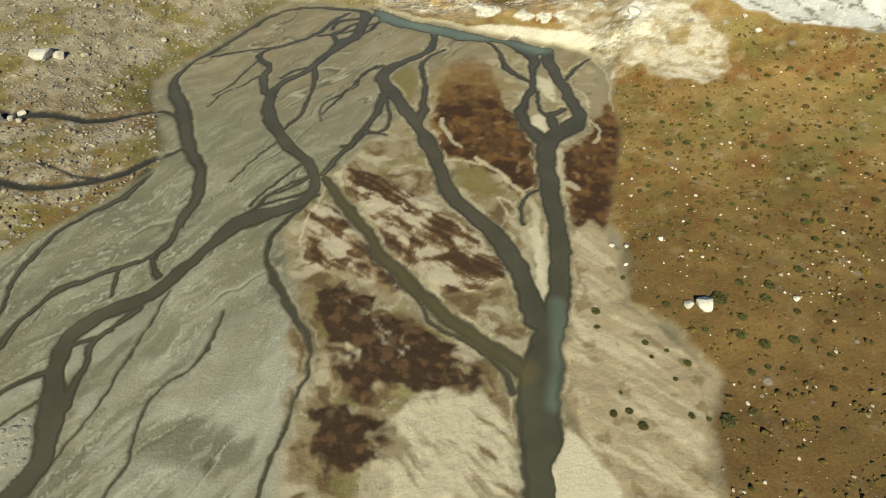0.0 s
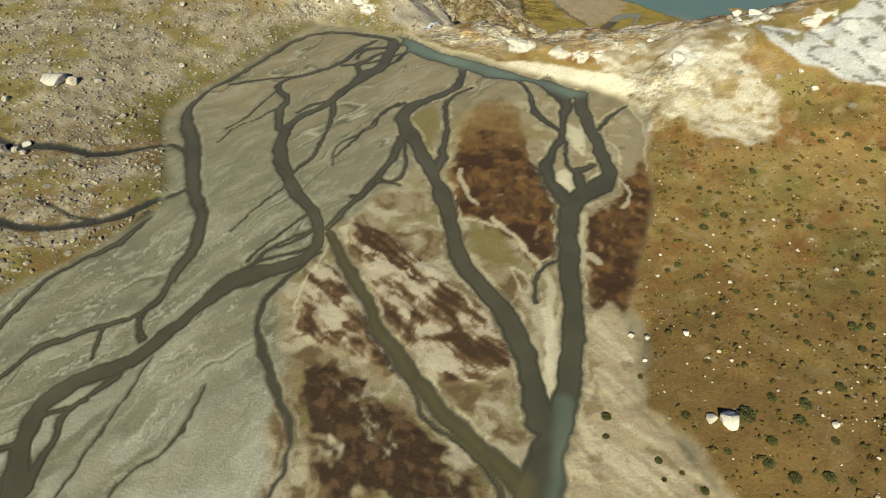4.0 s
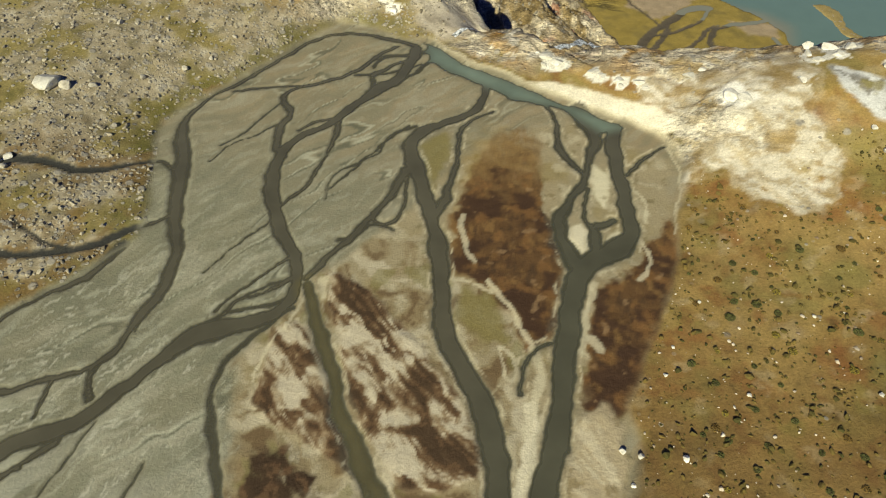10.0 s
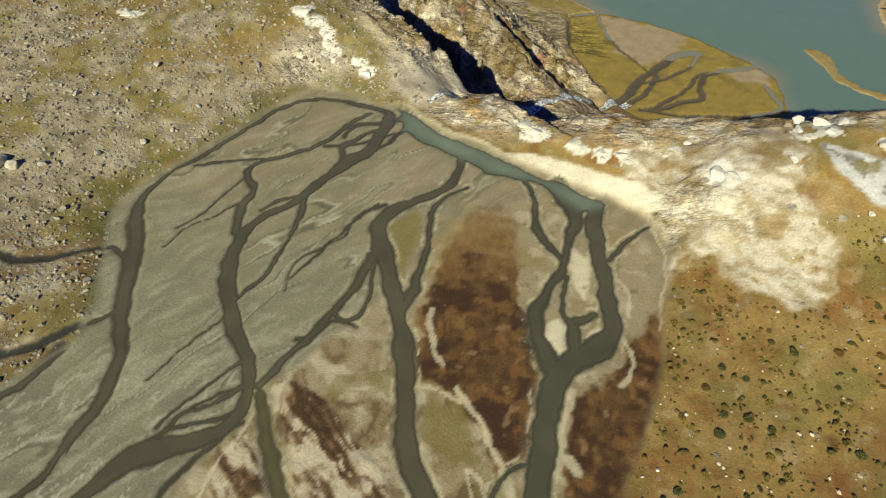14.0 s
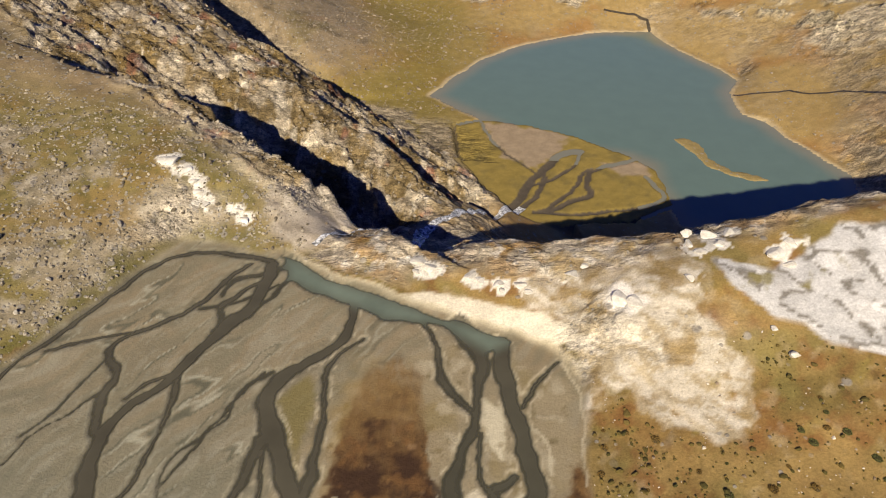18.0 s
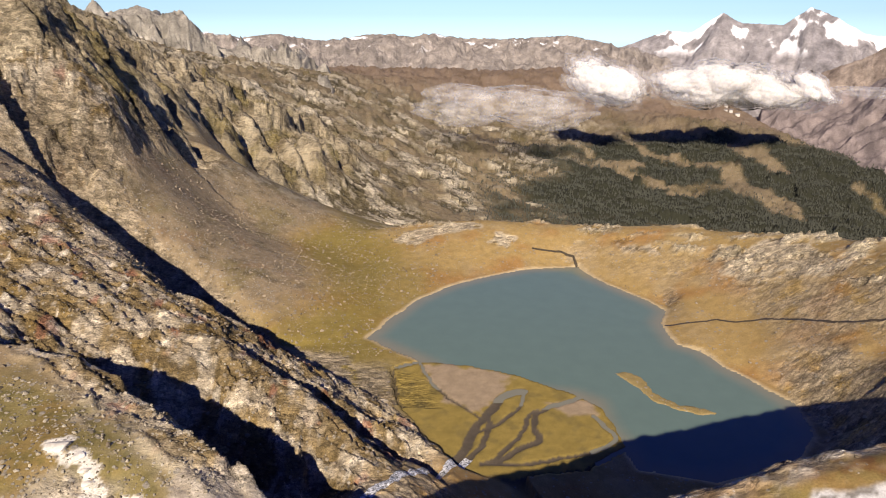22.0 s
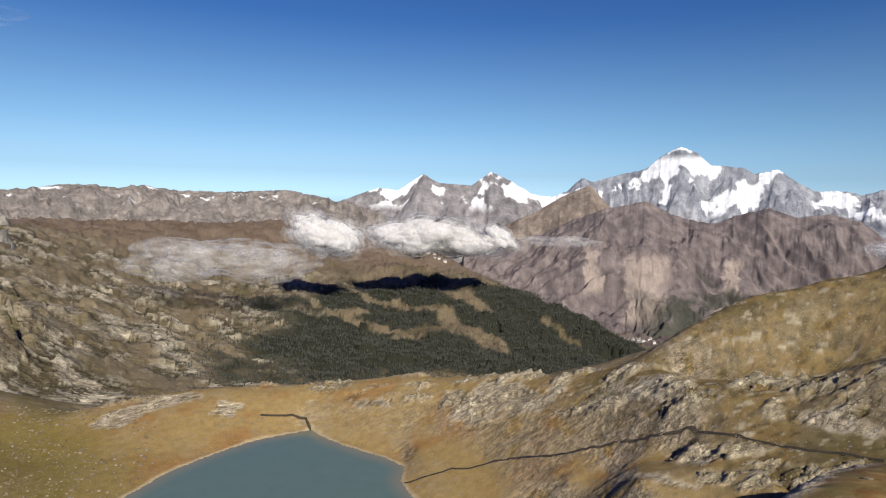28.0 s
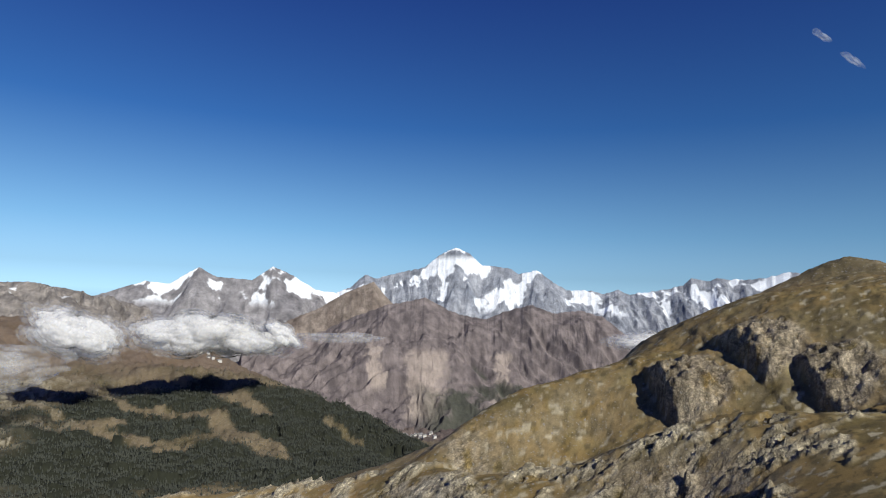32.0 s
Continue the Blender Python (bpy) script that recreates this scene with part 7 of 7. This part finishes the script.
def east_places(g, n):
    x, y = g.uniform(36, 170, n * 2), g.uniform(45, 205, n * 2)
    sd = inside(x, y, SHORE, 400)
    thick = fbm(x, y, 12, 3, 51)
    ok = (sd < -1.0) & (g.random(n * 2) < 0.25 + 1.2 * np.clip(thick, 0, 0.6))
    return x[ok][:n], y[ok][:n]


def basin_places(g, n):
    x, y = g.uniform(-240, 60, n * 3), g.uniform(330, 820, n * 3)
    ok = (inside(x, y, LAKE_LINE, 600) < -6) & (inside(x, y, LOWER_DELTA, 400) < -3) & (fbm(x, y, 40, 3, 59) < 0.15) & (x < 20 + 0.1 * (y - 330))
    return x[ok][:n], y[ok][:n]


def bar_places(g, n):
    x, y = g.uniform(-130, 330, n * 3), g.uniform(225, 760, n * 3)
    ok = (inside(x, y, SHORE, 400) < -2) & (inside(x, y, WHITE_SLAB, 200) < -2) & (inside(x, y, LAKE_LINE, 600) < -6) & (fbm(x, y, 12, 3, 65) > 0.08) & ((y < 330) | (x > 190))
    return x[ok][:n], y[ok][:n]


SCREE = island_material("scree_stones", (0.12, 0.10, 0.07), (0.37, 0.33, 0.255))
HEATH_STONES = island_material("pale_heath_stones", (0.22, 0.16, 0.10), (0.66, 0.60, 0.50))
BROWN_SCREE = island_material("brown_scree_stones", (0.12, 0.095, 0.062), (0.30, 0.25, 0.185))
pebbles("scree_stones", 21000, 31, west_places, (0.16, 0.85), SCREE, "grey and buff scree stones strewn over the bank")
pebbles("heath_stones", 2200, 32, east_places, (0.12, 0.5), HEATH_STONES, "small pale stones strewn in the heath")
HEATH_TUFTS = island_material("heath_tufts", (0.050, 0.048, 0.016), (0.15, 0.105, 0.032))


def tuft_places(g, n):
    x, y = g.uniform(38, 150, n * 3), g.uniform(45, 205, n * 3)
    ok = (inside(x, y, SHORE, 400) < -1.5) & (inside(x, y, PALE_SLOPE, 200) < -2) & (inside(x, y, WHITE_SLAB, 200) < -2) & (g.random(n * 3) < 0.3 + 1.5 * np.clip(fbm(x, y, 10, 3, 53), 0, 0.6))
    return x[ok][:n], y[ok][:n]


pebbles("heath_tufts", 3600, 35, tuft_places, (0.22, 0.8), HEATH_TUFTS, "low dark heather and bilberry tufts dotted over the heath")
pebbles("basin_stones", 9000, 33, basin_places, (0.3, 1.5), BROWN_SCREE, "brown scree and blocks above the lower tarn")
pebbles("bar_stones", 1800, 34, bar_places, (0.3, 1.4), BROWN_SCREE, "pale blocks scattered on the rock bar and meadows")


# dwarf shrubs: a dome of small leaves over dark twigs
def shrub(name, seed, leaf, twig):
    g = np.random.default_rng(seed)
    root = new(name)
    bm = bmesh.new()
    bmesh.ops.create_icosphere(bm, subdivisions=2, radius=0.86)
    for v in bm.verts:
        v.co.z = max(v.co.z, -0.15) * 0.55
        v.co *= 1 + 0.2 * noise.noise(v.co * 2.2 + Vector((seed, 3, 1)))
    part("brushwood", bm, twig, root)
    n = 700
    th, ph = np.arccos(g.uniform(0.0, 1, n)), g.uniform(0, 2 * np.pi, n)
    lump = 0.82 + 0.24 * fbm(np.cos(ph) * 3 + seed, np.sin(ph) * 3 + th, 1.0, 2, seed)
    c = np.stack([np.sin(th) * np.cos(ph), np.sin(th) * np.sin(ph), 0.58 * np.cos(th)], -1) * (lump * g.uniform(0.9, 1.12, n))[:, None]
    u, w = g.normal(size=(n, 3)), g.normal(size=(n, 3))
    u /= np.linalg.norm(u, axis=1)[:, None]
    w -= (w * u).sum(1)[:, None] * u
    w /= np.linalg.norm(w, axis=1)[:, None]
    s = g.uniform(0.07, 0.15, n)[:, None]
    quad = np.stack([c - u * s, c - w * s * 0.6, c + u * s, c + w * s * 0.6], 1)
    mesh = bpy.data.meshes.new("foliage")
    sheet(mesh, quad.reshape(-1, 3), np.arange(n * 4).reshape(-1, 4), smooth=False)
    mesh.materials.append(leaf)
    ob = new("foliage", mesh)
    ob.parent = root
    return root


TWIGS = plain_material("shrub_twigs", (0.035, 0.03, 0.015), (0.07, 0.055, 0.03), 2.0)
LEAVES = [(plain_material("juniper_needles", (0.065, 0.075, 0.024), (0.12, 0.12, 0.04), 3.0), "dark green juniper cushion on the heath"),
          (plain_material("bilberry_leaves", (0.14, 0.085, 0.025), (0.22, 0.14, 0.04), 3.0), "rust-brown dwarf shrub on the heath"),
          (plain_material("willow_leaves", (0.19, 0.15, 0.03), (0.30, 0.23, 0.05), 3.0), "yellow-green dwarf willow on the heath")]
KINDS = []
for k, (leaf, label) in enumerate(LEAVES):
    KINDS.append(tagged(shrub("shrub", 50 + k, leaf, TWIGS), label, "shrub", "shrubs on the heath"))
PLACED = [(30.5, 91.5, 1.2), (45.9, 93, 1.0), (56.6, 92.6, 1.9), (67.2, 95, 1.4), (65.5, 91.6, 1.3), (58.6, 83.4, 1.4), (62.4, 80.8, 1.4), (39.7, 83.3, 0.9), (38.3, 101.9, 0.8), (52.3, 85.7, 0.8), (74.5, 99, 1.2), (71.6, 110.2, 0.8), (82, 114.7, 1.4), (78.6, 118, 0.9), (81.6, 108.7, 1.0), (60.3, 112.2, 0.8), (55.9, 117.2, 0.9), (62.6, 117.3, 0.8), (71.5, 117.5, 0.8), (30.3, 66, 0.9)]
PLACED2 = [(33.4, 66.6, 0.9), (45, 66.1, 0.9), (30.2, 87.1, 0.8), (40.2, 79.6, 0.6), (47.2, 78.3, 0.9), (58.5, 75, 0.9), (43.7, 81.3, 0.6), (67.8, 81, 1.2), (61.3, 125, 0.8), (58.3, 147.5, 1.3), (64, 152, 1.2), (68, 150, 1.0), (51.5, 64.7, 1.6), (35.4, 63.5, 1.1), (43.9, 74.3, 0.6), (32.4, 70.8, 0.5), (59.7, 87.4, 1.2), (85.2, 114.7, 1.1), (48.2, 65.5, 0.6)]
g = random.Random(9)
spots = [(x, y, s, 0) for x, y, s in PLACED + PLACED2]
while len(spots) < 230:
    x, y = g.uniform(50, 128), g.uniform(62, 190)
    if all((x - a) ** 2 + (y - b) ** 2 > 9 for a, b, *_ in spots) and float(inside(np.array([x]), np.array([y]), PALE_SLOPE)[0]) < -2 and float(inside(np.array([x]), np.array([y]), WHITE_SLAB)[0]) < -2:
        spots.append((x, y, g.uniform(0.4, 1.15), g.choice((0, 0, 1, 1, 2))))
used = set()
heights = ground_height(np.array([s[0] for s in spots]), np.array([s[1] for s in spots]))[0]
for (x, y, s, kind), z in zip(spots, heights):
    m = Matrix.LocRotScale((x, y, float(z) - 0.08), Euler((0, 0, g.uniform(0, 6))), (s, s * g.uniform(0.8, 1.1), s * g.uniform(0.75, 1.0)))
    if kind in used:
        ob = copy_thing(KINDS[kind], m)
        ob.scale = m.to_scale()
    else:
        used.add(kind)
        KINDS[kind].matrix_world = m


# ---- the cascade ----
def foam_material():
    m, nodes, links, bsdf = material("white_water")
    at = nodes.new("ShaderNodeTexCoord").outputs["Object"]
    n = noise_node(nodes, links, at, 0.9, 6, 0.7)
    links.new(blend(nodes, links, "MIX", ranged(nodes, links, n, 0.42, 0.58, 0.0, 1.0), (0.05, 0.055, 0.055), (0.78, 0.80, 0.82)), bsdf.inputs["Base Color"])
    bsdf.inputs["Roughness"].default_value = 0.35
    bumped(nodes, links, bsdf, n, 0.6, 0.2)
    return m


def ribbon(name, pts, mat, label):
    """A strip of water laid on the ground along x, y, width."""
    pts = np.array(pts, float)
    n = 160
    t = np.linspace(0, len(pts) - 1, n)
    mid = np.stack([np.interp(t, np.arange(len(pts)), pts[:, k]) for k in range(3)], -1)
    mid[:, 0] += 2.0 * fbm(t * 1.0, t * 0 + 3, 0.9, 3, 120)
    mid[:, 1] += 1.2 * fbm(t * 1.0, t * 0 + 9, 0.7, 3, 121)
    d = np.gradient(mid[:, :2], axis=0)
    d /= np.linalg.norm(d, axis=1)[:, None]
    side = np.stack([-d[:, 1], d[:, 0]], -1)
    across = np.linspace(-0.5, 0.5, 7)
    x = mid[:, None, 0] + side[:, None, 0] * across * mid[:, None, 2] * (1 + 0.4 * fbm(t, t * 0, 0.5, 2, 122))[:, None]
    y = mid[:, None, 1] + side[:, None, 1] * across * mid[:, None, 2]
    z = ground_height(x.ravel(), y.ravel())[0].reshape(x.shape) + 0.3
    ob = grid_object(name, x, y, z)
    ob.data.materials.append(mat)
    return tagged(ob, label, "water", kind="structure")


ribbon("cascade_water", [(-27, 251, 2.2), (-17.5, 263.4, 2.2), (-12.3, 271.6, 2.4), (-5, 282.6, 3.4), (-1.9, 295.8, 6.0), (1.7, 311, 4.5), (14, 326.6, 4.0), (29, 353.6, 4.5), (40.6, 371, 5.0), (50.6, 386.2, 4.0)], foam_material(), "white water tumbling down the rocky gorge")

BROOK_WATER = plain_material("dark_brook", (0.04, 0.034, 0.025), (0.085, 0.07, 0.046), 0.3, 0.2, 0.2, 0.05, 0.5)
for brook, half, deep in BROOKS:
    ribbon("brook_water", np.column_stack([brook, np.full(len(brook), half * 2)]), BROOK_WATER, "narrow dark brook winding through the meadow")


# ---- houses in the valley ----
HOUSE_WALL = plain_material("pale_plaster", (0.50, 0.47, 0.42), (0.68, 0.66, 0.62), 0.3, 0.9)
HOUSE_ROOF = plain_material("grey_slate", (0.14, 0.135, 0.13), (0.26, 0.25, 0.245), 0.4, 0.7)


def house(x, y, length, width, eaves, turn):
    """A plain valley house: walls, a gabled slate roof with overhang and a chimney."""
    root = new("house")
    bm = bmesh.new()
    a, b, ridge = length / 2, width / 2, eaves + width * 0.36
    side = [bm.verts.new(v) for v in ((-a, -b, -6), (-a, b, -6), (-a, b, eaves), (-a, 0, ridge), (-a, -b, eaves))]
    face = bm.faces.new(side)
    out = bmesh.ops.extrude_face_region(bm, geom=[face])
    bmesh.ops.translate(bm, vec=(length, 0, 0), verts=[v for v in out["geom"] if isinstance(v, bmesh.types.BMVert)])
    bmesh.ops.recalc_face_normals(bm, faces=bm.faces)
    part("wall", bm, HOUSE_WALL, root)
    bm = bmesh.new()
    over, up = 0.9, 0.35
    fall = (ridge - eaves) / b
    rows = [(-b - over, eaves - over * fall), (0, ridge), (b + over, eaves - over * fall)]
    ring = [bm.verts.new((-a - over, v, h + up)) for v, h in rows] + [bm.verts.new((-a - over, v, h)) for v, h in reversed(rows)]
    face = bm.faces.new(ring)
    out = bmesh.ops.extrude_face_region(bm, geom=[face])
    bmesh.ops.translate(bm, vec=(length + 2 * over, 0, 0), verts=[v for v in out["geom"] if isinstance(v, bmesh.types.BMVert)])
    bmesh.ops.recalc_face_normals(bm, faces=bm.faces)
    roof = part("roof", bm, HOUSE_ROOF, root)
    bm = bmesh.new()
    bmesh.ops.create_cube(bm, size=1.0, matrix=Matrix.Translation((a * 0.4, b * 0.3, ridge + 0.3)) @ Matrix.Diagonal((1.2, 1.2, 3.0, 1)))
    part("chimney", bm, HOUSE_WALL, roof)
    root.location = (x, y, height_at(x, y) + 0.5)
    root.rotation_euler = (0, 0, turn)
    return root


g = random.Random(17)
VILLAGE = [(43.2 + g.uniform(0, 3.0), 2760 + g.uniform(0, 210), "village") for _ in range(30)]
HAMLET = [(26.0 + g.uniform(0, 1.6), 2905 + g.uniform(0, 60), "hamlet") for _ in range(5)] + [(30.2 + g.uniform(0, 2.2), 2560 + g.uniform(0, 120), "hamlet") for _ in range(6)]
for b, r, where in VILLAGE + HAMLET:
    x, y = SPOT[0] + r * math.sin(radians(b)), SPOT[1] + r * math.cos(radians(b))
    long = g.uniform(11, 17) if where == "village" else g.uniform(10, 22)
    tagged(house(x, y, long, g.uniform(8, 11), g.uniform(5, 9), g.uniform(-0.5, 0.5)),
           "pale plastered house with a grey gabled roof on the valley floor" if where == "village" else "white mountain house with a grey gabled roof on the meadow shelf", "house", "houses of the " + where)
